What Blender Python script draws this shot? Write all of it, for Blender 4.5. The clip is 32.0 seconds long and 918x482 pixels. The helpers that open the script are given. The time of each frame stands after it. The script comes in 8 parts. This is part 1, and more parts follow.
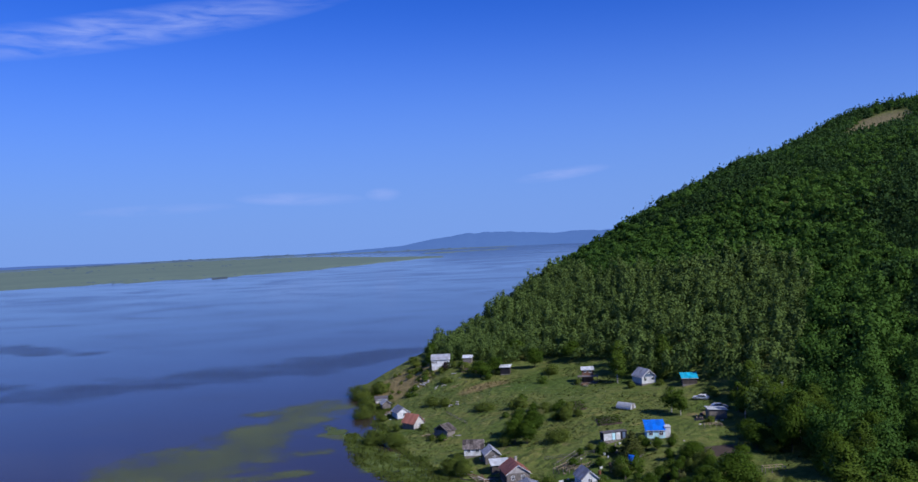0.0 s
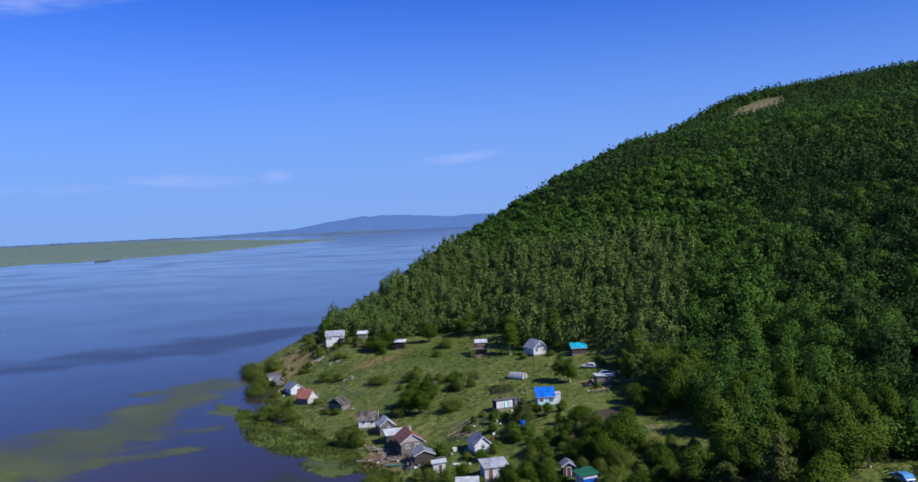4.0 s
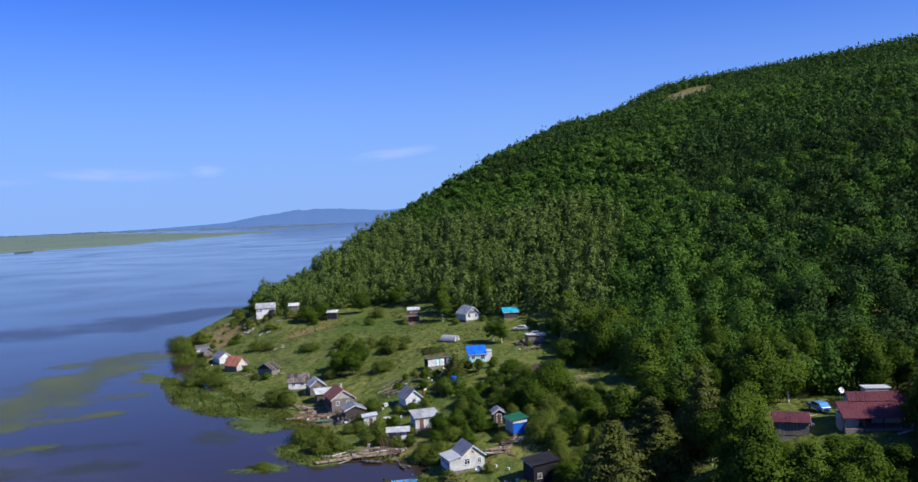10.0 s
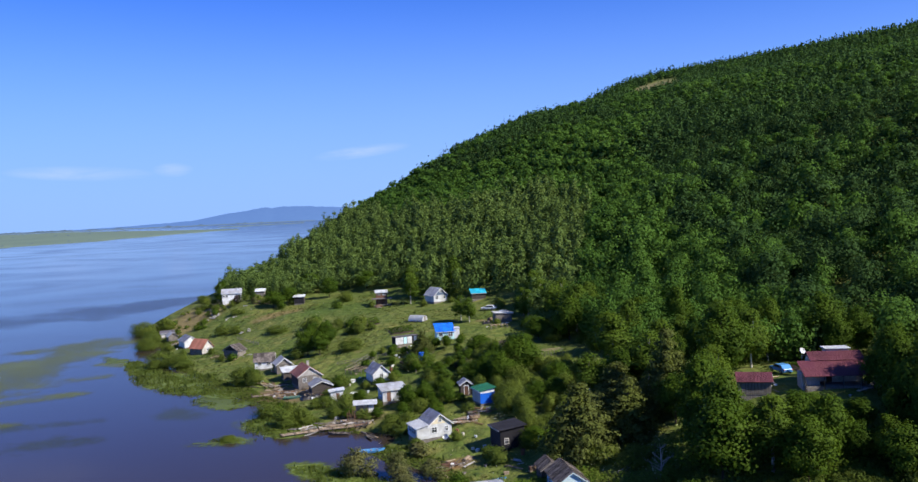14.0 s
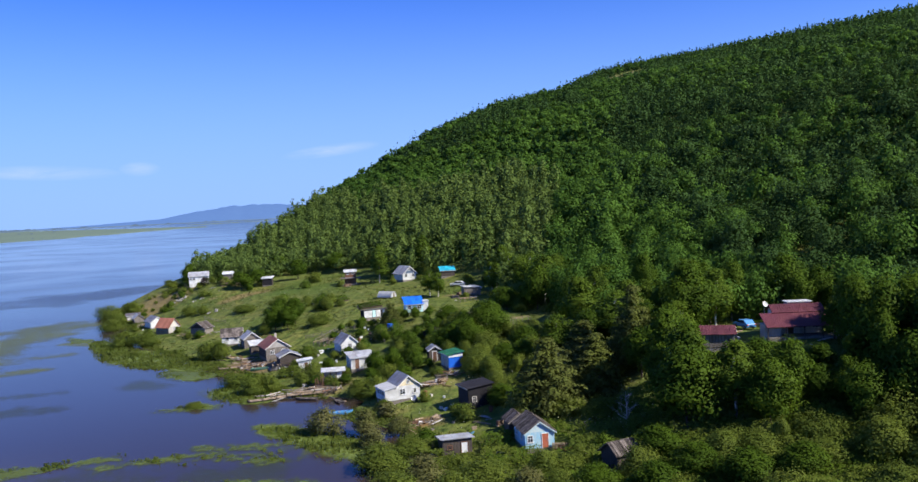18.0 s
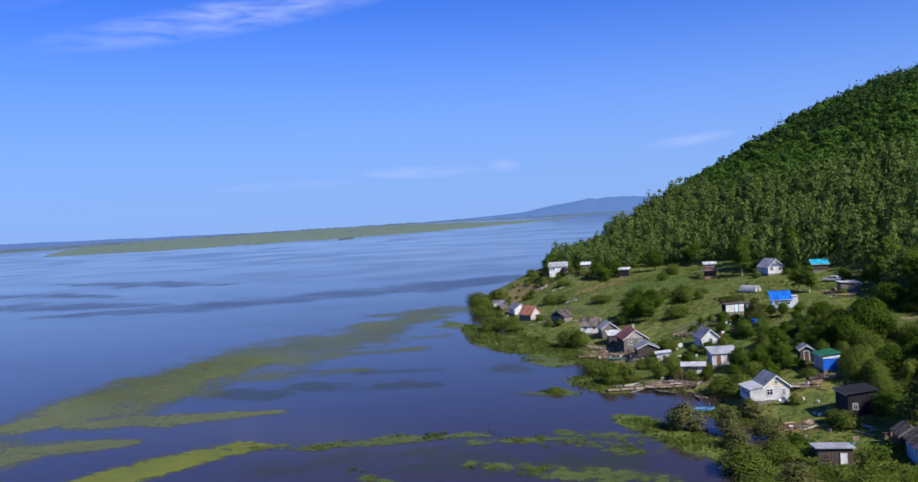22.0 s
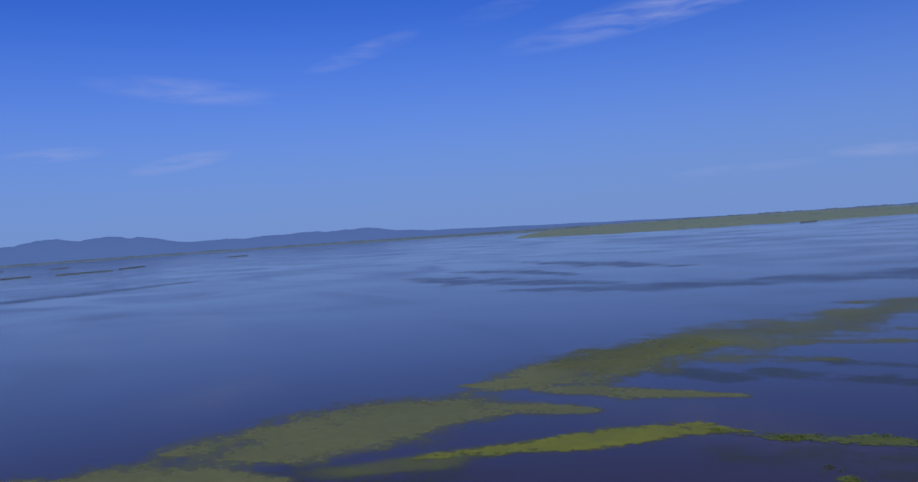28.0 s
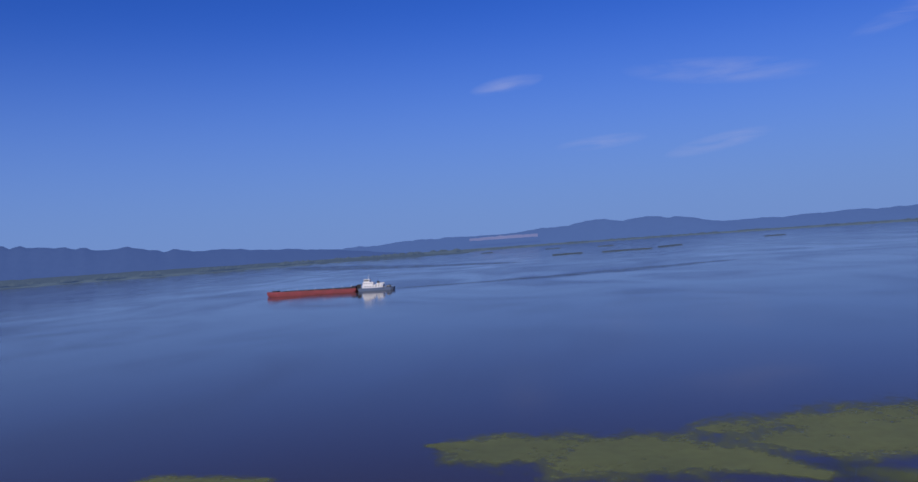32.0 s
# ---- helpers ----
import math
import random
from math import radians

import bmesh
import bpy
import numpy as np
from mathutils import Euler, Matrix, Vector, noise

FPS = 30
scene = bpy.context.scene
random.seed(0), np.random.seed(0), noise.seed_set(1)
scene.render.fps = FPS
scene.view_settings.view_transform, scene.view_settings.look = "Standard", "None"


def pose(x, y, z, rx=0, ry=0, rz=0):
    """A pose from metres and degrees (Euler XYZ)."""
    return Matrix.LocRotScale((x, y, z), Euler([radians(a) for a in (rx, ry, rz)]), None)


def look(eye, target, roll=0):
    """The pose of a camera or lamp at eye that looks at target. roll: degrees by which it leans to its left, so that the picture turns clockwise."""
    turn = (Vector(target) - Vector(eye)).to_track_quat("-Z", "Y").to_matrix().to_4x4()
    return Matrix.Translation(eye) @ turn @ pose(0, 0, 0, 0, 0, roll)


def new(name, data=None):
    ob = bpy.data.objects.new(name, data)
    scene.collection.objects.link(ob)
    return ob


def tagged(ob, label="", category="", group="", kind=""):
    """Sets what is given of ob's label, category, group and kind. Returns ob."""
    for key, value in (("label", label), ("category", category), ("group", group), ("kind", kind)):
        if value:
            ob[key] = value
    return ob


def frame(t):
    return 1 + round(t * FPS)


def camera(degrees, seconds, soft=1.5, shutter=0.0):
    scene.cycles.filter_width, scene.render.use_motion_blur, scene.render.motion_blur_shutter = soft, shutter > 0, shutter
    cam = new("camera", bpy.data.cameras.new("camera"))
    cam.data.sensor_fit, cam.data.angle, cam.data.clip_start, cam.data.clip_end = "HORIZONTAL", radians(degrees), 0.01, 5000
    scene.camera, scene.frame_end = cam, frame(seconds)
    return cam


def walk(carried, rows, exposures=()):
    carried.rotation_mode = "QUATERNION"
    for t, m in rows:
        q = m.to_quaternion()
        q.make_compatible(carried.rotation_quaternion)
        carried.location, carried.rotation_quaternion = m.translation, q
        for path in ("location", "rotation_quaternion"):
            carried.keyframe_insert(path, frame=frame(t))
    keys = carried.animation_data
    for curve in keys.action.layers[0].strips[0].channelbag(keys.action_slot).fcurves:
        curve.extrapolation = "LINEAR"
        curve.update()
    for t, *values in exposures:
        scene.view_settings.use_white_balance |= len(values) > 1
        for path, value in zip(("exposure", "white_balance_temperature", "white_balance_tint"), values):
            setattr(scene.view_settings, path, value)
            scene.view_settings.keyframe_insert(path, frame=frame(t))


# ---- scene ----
cam = camera(56.88, 32.0, 1.5)
# seconds, eye, a point looked at, roll
PATH = [
    (0, (-0.88, 0.87, 59.10), (-22.74, 98.45, 58.62), -2.67),
    (0.5, (-0.90, 0.80, 59.19), (-22.32, 98.48, 58.31), -2.57),
    (1, (-0.91, 0.75, 59.28), (-21.45, 98.62, 58.27), -2.61),
    (1.5, (-0.88, 0.73, 59.33), (-20.81, 98.72, 58.21), -2.57),
    (2, (-0.85, 0.71, 59.25), (-15.87, 99.56, 57.32), -2.52),
    (2.5, (-0.83, 0.66, 58.89), (-15.03, 99.63, 56.95), -2.46),
    (3, (-0.79, 0.55, 58.19), (-13.91, 99.66, 55.90), -2.50),
    (3.5, (-0.76, 0.42, 57.17), (-12.87, 99.65, 54.71), -2.51),
    (4, (-0.66, 0.29, 55.97), (-10.49, 99.76, 53.04), -2.48),
    (4.5, (-0.60, 0.26, 54.91), (-9.90, 99.79, 52.20), -2.43),
    (6.5, (-0.38, 0.40, 51.37), (-6.68, 100.14, 47.87), -2.47),
    (7, (-0.32, 0.47, 50.67), (-5.75, 100.26, 47.16), -2.33),
    (7.5, (-0.33, 0.56, 50.02), (-5.37, 100.37, 46.58), -2.29),
    (8, (-0.35, 0.60, 49.31), (-5.08, 100.42, 45.82), -2.38),
    (8.5, (-0.33, 0.60, 48.58), (-4.44, 100.45, 45.15), -2.39),
    (9, (-0.23, 0.57, 47.86), (-4.38, 100.42, 44.27), -2.38),
    (9.5, (-0.15, 0.54, 47.19), (-3.31, 100.42, 43.47), -2.38),
    (10, (-0.09, 0.49, 46.59), (-2.36, 100.39, 42.83), -2.35),
    (10.5, (-0.07, 0.43, 46.00), (-1.93, 100.34, 42.17), -2.36),
    (11, (-0.05, 0.38, 45.39), (-1.15, 100.30, 41.50), -2.36),
    (11.5, (-0.10, 0.35, 44.75), (-0.85, 100.27, 40.79), -2.46),
    (12, (-0.04, 0.40, 44.14), (-0.61, 100.32, 40.10), -2.38),
    (12.5, (-0.01, 0.45, 43.54), (-0.08, 100.37, 39.39), -2.45),
    (13, (0.07, 0.44, 42.95), (0.07, 100.35, 38.80), -2.50),
    (13.5, (0.14, 0.42, 42.28), (0.88, 100.33, 38.14), -2.49),
    (14, (0.16, 0.47, 41.36), (1.52, 100.37, 37.24), -2.48),
    (14.5, (0.20, 0.47, 40.03), (1.47, 100.40, 36.35), -2.32),
    (15, (0.29, 0.32, 38.37), (3.33, 100.15, 33.53), -2.77),
    (15.5, (0.27, 0.29, 37.24), (3.68, 100.13, 32.65), -2.73),
    (17.5, (0.39, 0.12, 35.12), (4.58, 99.93, 30.52), -2.75),
    (18, (0.47, 0.03, 34.95), (5.26, 99.81, 30.48), -2.72),
    (18.5, (0.35, -0.06, 34.95), (5.92, 99.69, 30.52), -2.69),
    (19, (-0.00, -0.00, 35.00), (1.20, 99.90, 30.60), -2.92),
    (19.5, (0.03, 0.14, 34.91), (-12.60, 99.26, 31.04), -3.18),
    (20, (0.00, 0.30, 34.81), (-14.95, 99.10, 30.89), -3.10),
    (20.5, (-0.25, 0.49, 34.75), (-17.63, 98.89, 30.88), -3.17),
    (21, (-0.29, 0.91, 34.69), (-33.59, 95.15, 31.60), -3.57),
    (21.5, (-0.32, 1.15, 34.64), (-35.53, 94.69, 31.56), -3.62),
    (22, (-0.43, 1.16, 34.60), (-36.10, 94.53, 31.49), -3.54),
    (22.5, (-0.65, 1.10, 34.55), (-39.89, 93.04, 31.55), -3.64),
    (23, (-0.57, 1.39, 34.46), (-45.43, 90.73, 31.75), -3.71),
    (23.5, (-0.55, 1.64, 34.34), (-46.18, 90.57, 31.44), -3.73),
    (24, (-0.75, 1.79, 34.16), (-54.11, 86.33, 31.63), -3.92),
    (24.5, (-0.96, 2.18, 33.95), (-58.69, 83.81, 31.75), -4.01),
    (25, (-1.26, 2.67, 33.71), (-59.69, 83.80, 31.48), -3.89),
    (25.5, (-1.71, 3.20, 33.44), (-71.02, 75.26, 32.02), -4.20),
    (26, (-2.23, 3.77, 33.17), (-74.53, 72.84, 31.75), -3.89),
    (26.5, (-2.81, 4.26, 32.95), (-75.52, 72.90, 31.33), -3.78),
    (28.5, (-5.45, 5.59, 32.38), (-88.87, 60.72, 31.14), -4.06),
    (29, (-5.88, 5.93, 32.28), (-98.87, 42.72, 32.16), -3.96),
    (29.5, (-6.14, 6.13, 32.19), (-100.39, 39.57, 31.95), -3.94),
    (30, (-6.39, 6.15, 32.12), (-100.85, 38.96, 31.76), -3.96),
    (30.5, (-6.66, 6.16, 32.09), (-105.45, 21.66, 32.50), -4.16),
    (31, (-6.91, 6.21, 32.05), (-106.56, 14.56, 32.50), -4.12),
    (31.5, (-7.15, 6.15, 31.95), (-106.86, 13.70, 32.51), -4.08),
    (32, (-7.36, 6.10, 31.82), (-107.12, 13.11, 32.20), -4.03),
]
walk(cam, [(t, look(eye, target, roll)) for t, eye, target, roll in PATH],
     [(0, -0.06, 5780, 17), (2, -0.05, 5800, 17), (3, 0.0, 5900, 15), (4, 0.15, 6040, 13), (9, 0.33, 6450, 10), (13, 0.53, 6500, 10), (17, 0.6, 6620, 10), (19, 0.64, 6640, 10), (21, 0.36, 6500, 10), (22, 0.32, 6450, 12), (23, 0.25, 6450, 14), (24, 0.17, 6450, 15), (24.5, -0.05, 6450, 15), (25, -0.25, 6430, 15), (26, -0.31, 6300, 17), (29, -0.37, 6260, 18), (32, -0.42, 6210, 18)])

# ---- world, sun ----
SUN = Vector((0.67, -0.37, 0.64)).normalized()
world = bpy.data.worlds.new("sky")
scene.world = world
world.use_nodes = True


def sky_nodes():
    nt = world.node_tree
    n, l = nt.nodes, nt.links
    n.clear()
    sky = n.new("ShaderNodeTexSky")
    sky.sky_type, sky.sun_disc = "NISHITA", False
    sky.sun_elevation = math.asin(SUN.z)
    sky.sun_rotation = math.atan2(SUN.x, SUN.y)
    sky.air_density, sky.dust_density, sky.ozone_density = 1.0, 0.2, 5.0
    co = n.new("ShaderNodeTexCoord")
    sep = n.new("ShaderNodeSeparateXYZ")
    l.new(co.outputs["Generated"], sep.inputs[0])

    def m(op, a, b=None, clamp=False):
        q = n.new("ShaderNodeMath")
        q.operation, q.use_clamp = op, clamp
        for k, v in enumerate((a, b)):
            if v is None:
                continue
            if isinstance(v, (int, float)):
                q.inputs[k].default_value = v
            else:
                l.new(v, q.inputs[k])
        return q.outputs[0]

    az = m("MULTIPLY", m("ARCTAN2", sep.outputs[0], sep.outputs[1]), 57.29578)
    el = m("MULTIPLY", m("ARCSINE", sep.outputs[2]), 57.29578)
    comb = n.new("ShaderNodeCombineXYZ")
    l.new(m("MULTIPLY", az, 0.12), comb.inputs[0])
    l.new(m("MULTIPLY", el, 0.75), comb.inputs[1])
    wisp = n.new("ShaderNodeTexNoise")
    wisp.inputs["Scale"].default_value, wisp.inputs["Detail"].default_value, wisp.inputs["Roughness"].default_value = 2.0, 5, 0.55
    wisp.inputs["Distortion"].default_value = 0.5
    l.new(comb.outputs[0], wisp.inputs["Vector"])
    total = None
    # thin streaks of cirrus: azimuth, elevation, half length, half thickness, slope, strength
    for a, e, hl, ht, k, s in ((-33, 13.9, 15, 1.3, 0.17, 1.0), (-23, 3.0, 4.5, 0.5, -0.03, 0.75), (-17.6, 3.1, 1.3, 0.5, 0.0, 0.75),
                               (-5.5, 3.9, 3.4, 0.45, 0.1, 0.75), (-82, 10.4, 2.6, 0.6, 0.12, 0.8), (-68, 9.9, 6.5, 0.9, -0.1, 0.6),
                               (-56.5, 12.0, 4.2, 0.7, 0.3, 0.5), (-76, 6.1, 3.2, 0.5, 0.05, 0.7), (-68.5, 5.4, 3.6, 0.6, 0.16, 0.7),
                               (-47, 14.2, 3.5, 0.7, 0.2, 0.3), (-32, 2.6, 5.0, 0.4, 0.02, 0.5)):
        da = m("SUBTRACT", az, a)
        de = m("SUBTRACT", m("SUBTRACT", el, e), m("MULTIPLY", da, k))
        r = m("ADD", m("POWER", m("ABSOLUTE", m("DIVIDE", da, hl)), 2), m("POWER", m("ABSOLUTE", m("DIVIDE", de, ht)), 2))
        soft = m("MULTIPLY", m("SUBTRACT", 1.0, r, True), s)
        total = soft if total is None else m("MAXIMUM", total, soft)
    dens = m("MULTIPLY", total, m("MULTIPLY", m("SUBTRACT", wisp.outputs[0], 0.32), 2.6, True), True)
    mix = n.new("ShaderNodeMix")
    mix.data_type = "RGBA"
    l.new(m("MULTIPLY", dens, 0.62), mix.inputs[0])
    # a clear, strongly blue sky that pales to lavender in the haze over the horizon
    tint = n.new("ShaderNodeMix")
    tint.data_type, tint.blend_type = "RGBA", "MULTIPLY"
    tint.inputs[0].default_value = 1.0
    l.new(sky.outputs[0], tint.inputs[6])
    up = n.new("ShaderNodeMapRange")
    up.interpolation_type = "SMOOTHSTEP"
    up.inputs[1].default_value, up.inputs[2].default_value = 24.0, 60.0
    l.new(el, up.inputs[0])
    wash = n.new("ShaderNodeMix")
    wash.data_type = "RGBA"
    l.new(up.outputs[0], wash.inputs[0])
    wash.inputs[6].default_value, wash.inputs[7].default_value = (0.285, 0.635, 1.56, 1), (0.42, 0.58, 0.88, 1)
    l.new(wash.outputs[2], tint.inputs[7])
    haze = n.new("ShaderNodeMix")
    haze.data_type = "RGBA"
    low = n.new("ShaderNodeMapRange")
    low.interpolation_type = "SMOOTHSTEP"
    low.inputs[1].default_value, low.inputs[2].default_value, low.inputs[3].default_value, low.inputs[4].default_value = -1.0, 17.0, 0.95, 0.0
    l.new(el, low.inputs[0])
    l.new(low.outputs[0], haze.inputs[0])
    l.new(tint.outputs[2], haze.inputs[6])
    haze.inputs[7].default_value = (2.75, 4.65, 9.1, 1)
    l.new(haze.outputs[2], mix.inputs[6])
    mix.inputs[7].default_value = (5.6, 6.6, 10.6, 1)
    bg = n.new("ShaderNodeBackground")
    bg.inputs[1].default_value = 0.08
    l.new(mix.outputs[2], bg.inputs[0])
    out = n.new("ShaderNodeOutputWorld")
    l.new(bg.outputs[0], out.inputs[0])


sky_nodes()
sun_data = bpy.data.lights.new("sun", "SUN")
sun_data.energy, sun_data.angle, sun_data.color = 4.7, radians(0.5), (1.0, 0.93, 0.80)
sun = new("sun", sun_data)
sun.matrix_world = look((0, 0, 300), Vector((0, 0, 300)) - SUN)

# ---- materials ----


def material(name, base, rough=0.7, metal=0.0, vary=0.25, scale=3.0, bump=0.0, bump_scale=20.0, second=None, islands=False, spec=0.3, objects=False, stretch=(1, 1, 1), translucent=0.0):
    """A surface with two scales of variation round a base colour, and relief."""
    mt = bpy.data.materials.new(name)
    mt.use_nodes = True
    nt = mt.node_tree
    n, l = nt.nodes, nt.links
    bsdf = n["Principled BSDF"]
    bsdf.inputs["Roughness"].default_value, bsdf.inputs["Metallic"].default_value = rough, metal
    bsdf.inputs["Specular IOR Level"].default_value = spec
    geo = n.new("ShaderNodeNewGeometry")
    co = n.new("ShaderNodeTexCoord")
    mp = n.new("ShaderNodeMapping")
    mp.inputs["Scale"].default_value = stretch
    l.new(geo.outputs["Position"] if islands or not objects else co.outputs["Object"], mp.inputs[0])
    big = n.new("ShaderNodeTexNoise")
    big.inputs["Scale"].default_value, big.inputs["Detail"].default_value = 1.0 / scale, 4
    l.new(mp.outputs[0], big.inputs["Vector"])
    fine = n.new("ShaderNodeTexNoise")
    fine.inputs["Scale"].default_value, fine.inputs["Detail"].default_value = 9.0 / scale, 5
    l.new(mp.outputs[0], fine.inputs["Vector"])
    mix = n.new("ShaderNodeMix")
    mix.data_type = "RGBA"
    other = second or tuple(c * (1 - vary) for c in base)
    mix.inputs[6].default_value, mix.inputs[7].default_value = (*base, 1), (*other, 1)
    ramp = n.new("ShaderNodeMapRange")
    ramp.inputs[1].default_value, ramp.inputs[2].default_value = 0.38, 0.62
    l.new(big.outputs[0], ramp.inputs[0])
    l.new(ramp.outputs[0], mix.inputs[0])
    hsv = n.new("ShaderNodeHueSaturation")
    val = n.new("ShaderNodeMapRange")
    val.inputs[1].default_value, val.inputs[2].default_value = 0.25, 0.75
    val.inputs[3].default_value, val.inputs[4].default_value = 1 - vary, 1 + vary
    l.new(fine.outputs[0], val.inputs[0])
    last = val.outputs[0]
    source = geo.outputs["Random Per Island"] if islands else None
    if objects:
        info = n.new("ShaderNodeObjectInfo")
        source = info.outputs["Random"] if not islands else source
    if source is not None:
        r = n.new("ShaderNodeMapRange")
        r.inputs[3].default_value, r.inputs[4].default_value = 1 - vary, 1 + vary
        l.new(source, r.inputs[0])
        mul = n.new("ShaderNodeMath")
        mul.operation = "MULTIPLY"
        l.new(last, mul.inputs[0])
        l.new(r.outputs[0], mul.inputs[1])
        last = mul.outputs[0]
    l.new(last, hsv.inputs["Value"])
    l.new(mix.outputs[2], hsv.inputs["Color"])
    l.new(hsv.outputs[0], bsdf.inputs["Base Color"])
    if bump:
        bn = n.new("ShaderNodeTexNoise")
        bn.inputs["Scale"].default_value, bn.inputs["Detail"].default_value = bump_scale, 3
        l.new(mp.outputs[0], bn.inputs["Vector"])
        b = n.new("ShaderNodeBump")
        b.inputs["Strength"].default_value, b.inputs["Distance"].default_value = bump, 0.05
        l.new(bn.outputs[0], b.inputs["Height"])
        l.new(b.outputs[0], bsdf.inputs["Normal"])
    if translucent:
        tr = n.new("ShaderNodeBsdfTranslucent")
        l.new(hsv.outputs[0], tr.inputs[0])
        ms = n.new("ShaderNodeMixShader")
        ms.inputs[0].default_value = translucent
        l.new(bsdf.outputs[0], ms.inputs[1])
        l.new(tr.outputs[0], ms.inputs[2])
        l.new(ms.outputs[0], n["Material Output"].inputs[0])
    return mt


def sheet_metal(name, base, rough=0.62, rust=(0.16, 0.07, 0.035), wear=0.3, pitch=5.0):
    """Painted or bare corrugated sheet: ridges as relief, stains in patches."""
    mt = material(name, base, rough, 0.0, 0.18, 1.6, second=tuple(a * (1 - wear) + b * wear for a, b in zip(base, rust)), spec=0.2, objects=True)
    n, l = mt.node_tree.nodes, mt.node_tree.links
    co = n.new("ShaderNodeTexCoord")
    wave = n.new("ShaderNodeTexWave")
    wave.bands_direction = "X"
    wave.inputs["Scale"].default_value = pitch
    l.new(co.outputs["Object"], wave.inputs["Vector"])
    b = n.new("ShaderNodeBump")
    b.inputs["Strength"].default_value, b.inputs["Distance"].default_value = 0.5, 0.04
    l.new(wave.outputs[0], b.inputs["Height"])
    l.new(b.outputs[0], n["Principled BSDF"].inputs["Normal"])
    return mt


def water_material():
    mt = bpy.data.materials.new("river_water")
    mt.use_nodes = True
    nt = mt.node_tree
    n, l = nt.nodes, nt.links
    bsdf = n["Principled BSDF"]
    bsdf.inputs["Base Color"].default_value = (0.037, 0.027, 0.022, 1)
    bsdf.inputs["IOR"].default_value = 1.33
    bsdf.inputs["Specular IOR Level"].default_value = 0.27
    bsdf.inputs["Specular Tint"].default_value = (1.0, 0.89, 0.79, 1)
    geo = n.new("ShaderNodeNewGeometry")
    # long streaks of wind-ruffled water
    mp = n.new("ShaderNodeMapping")
    mp.inputs["Rotation"].default_value = (0, 0, radians(60))
    mp.inputs["Scale"].default_value = (0.0048, 0.0085, 1)
    l.new(geo.outputs["Position"], mp.inputs[0])
    streak = n.new("ShaderNodeTexNoise")
    streak.inputs["Scale"].default_value, streak.inputs["Detail"].default_value, streak.inputs["Distortion"].default_value = 1.0, 8, 1.6
    l.new(mp.outputs[0], streak.inputs["Vector"])
    rg = n.new("ShaderNodeMapRange")
    rg.inputs[1].default_value, rg.inputs[2].default_value, rg.inputs[3].default_value, rg.inputs[4].default_value = 0.36, 0.70, 0.06, 0.17
    l.new(streak.outputs[0], rg.inputs[0])
    l.new(rg.outputs[0], bsdf.inputs["Roughness"])
    small = n.new("ShaderNodeTexNoise")
    small.inputs["Scale"].default_value, small.inputs["Detail"].default_value = 0.7, 4
    l.new(geo.outputs["Position"], small.inputs["Vector"])
    amp = n.new("ShaderNodeMapRange")
    amp.inputs[1].default_value, amp.inputs[2].default_value, amp.inputs[3].default_value, amp.inputs[4].default_value = 0.36, 0.72, 0.03, 0.22
    l.new(streak.outputs[0], amp.inputs[0])
    b = n.new("ShaderNodeBump")
    b.inputs["Distance"].default_value = 0.12
    l.new(amp.outputs[0], b.inputs["Strength"])
    l.new(small.outputs[0], b.inputs["Height"])
    l.new(b.outputs[0], bsdf.inputs["Normal"])
    return mt


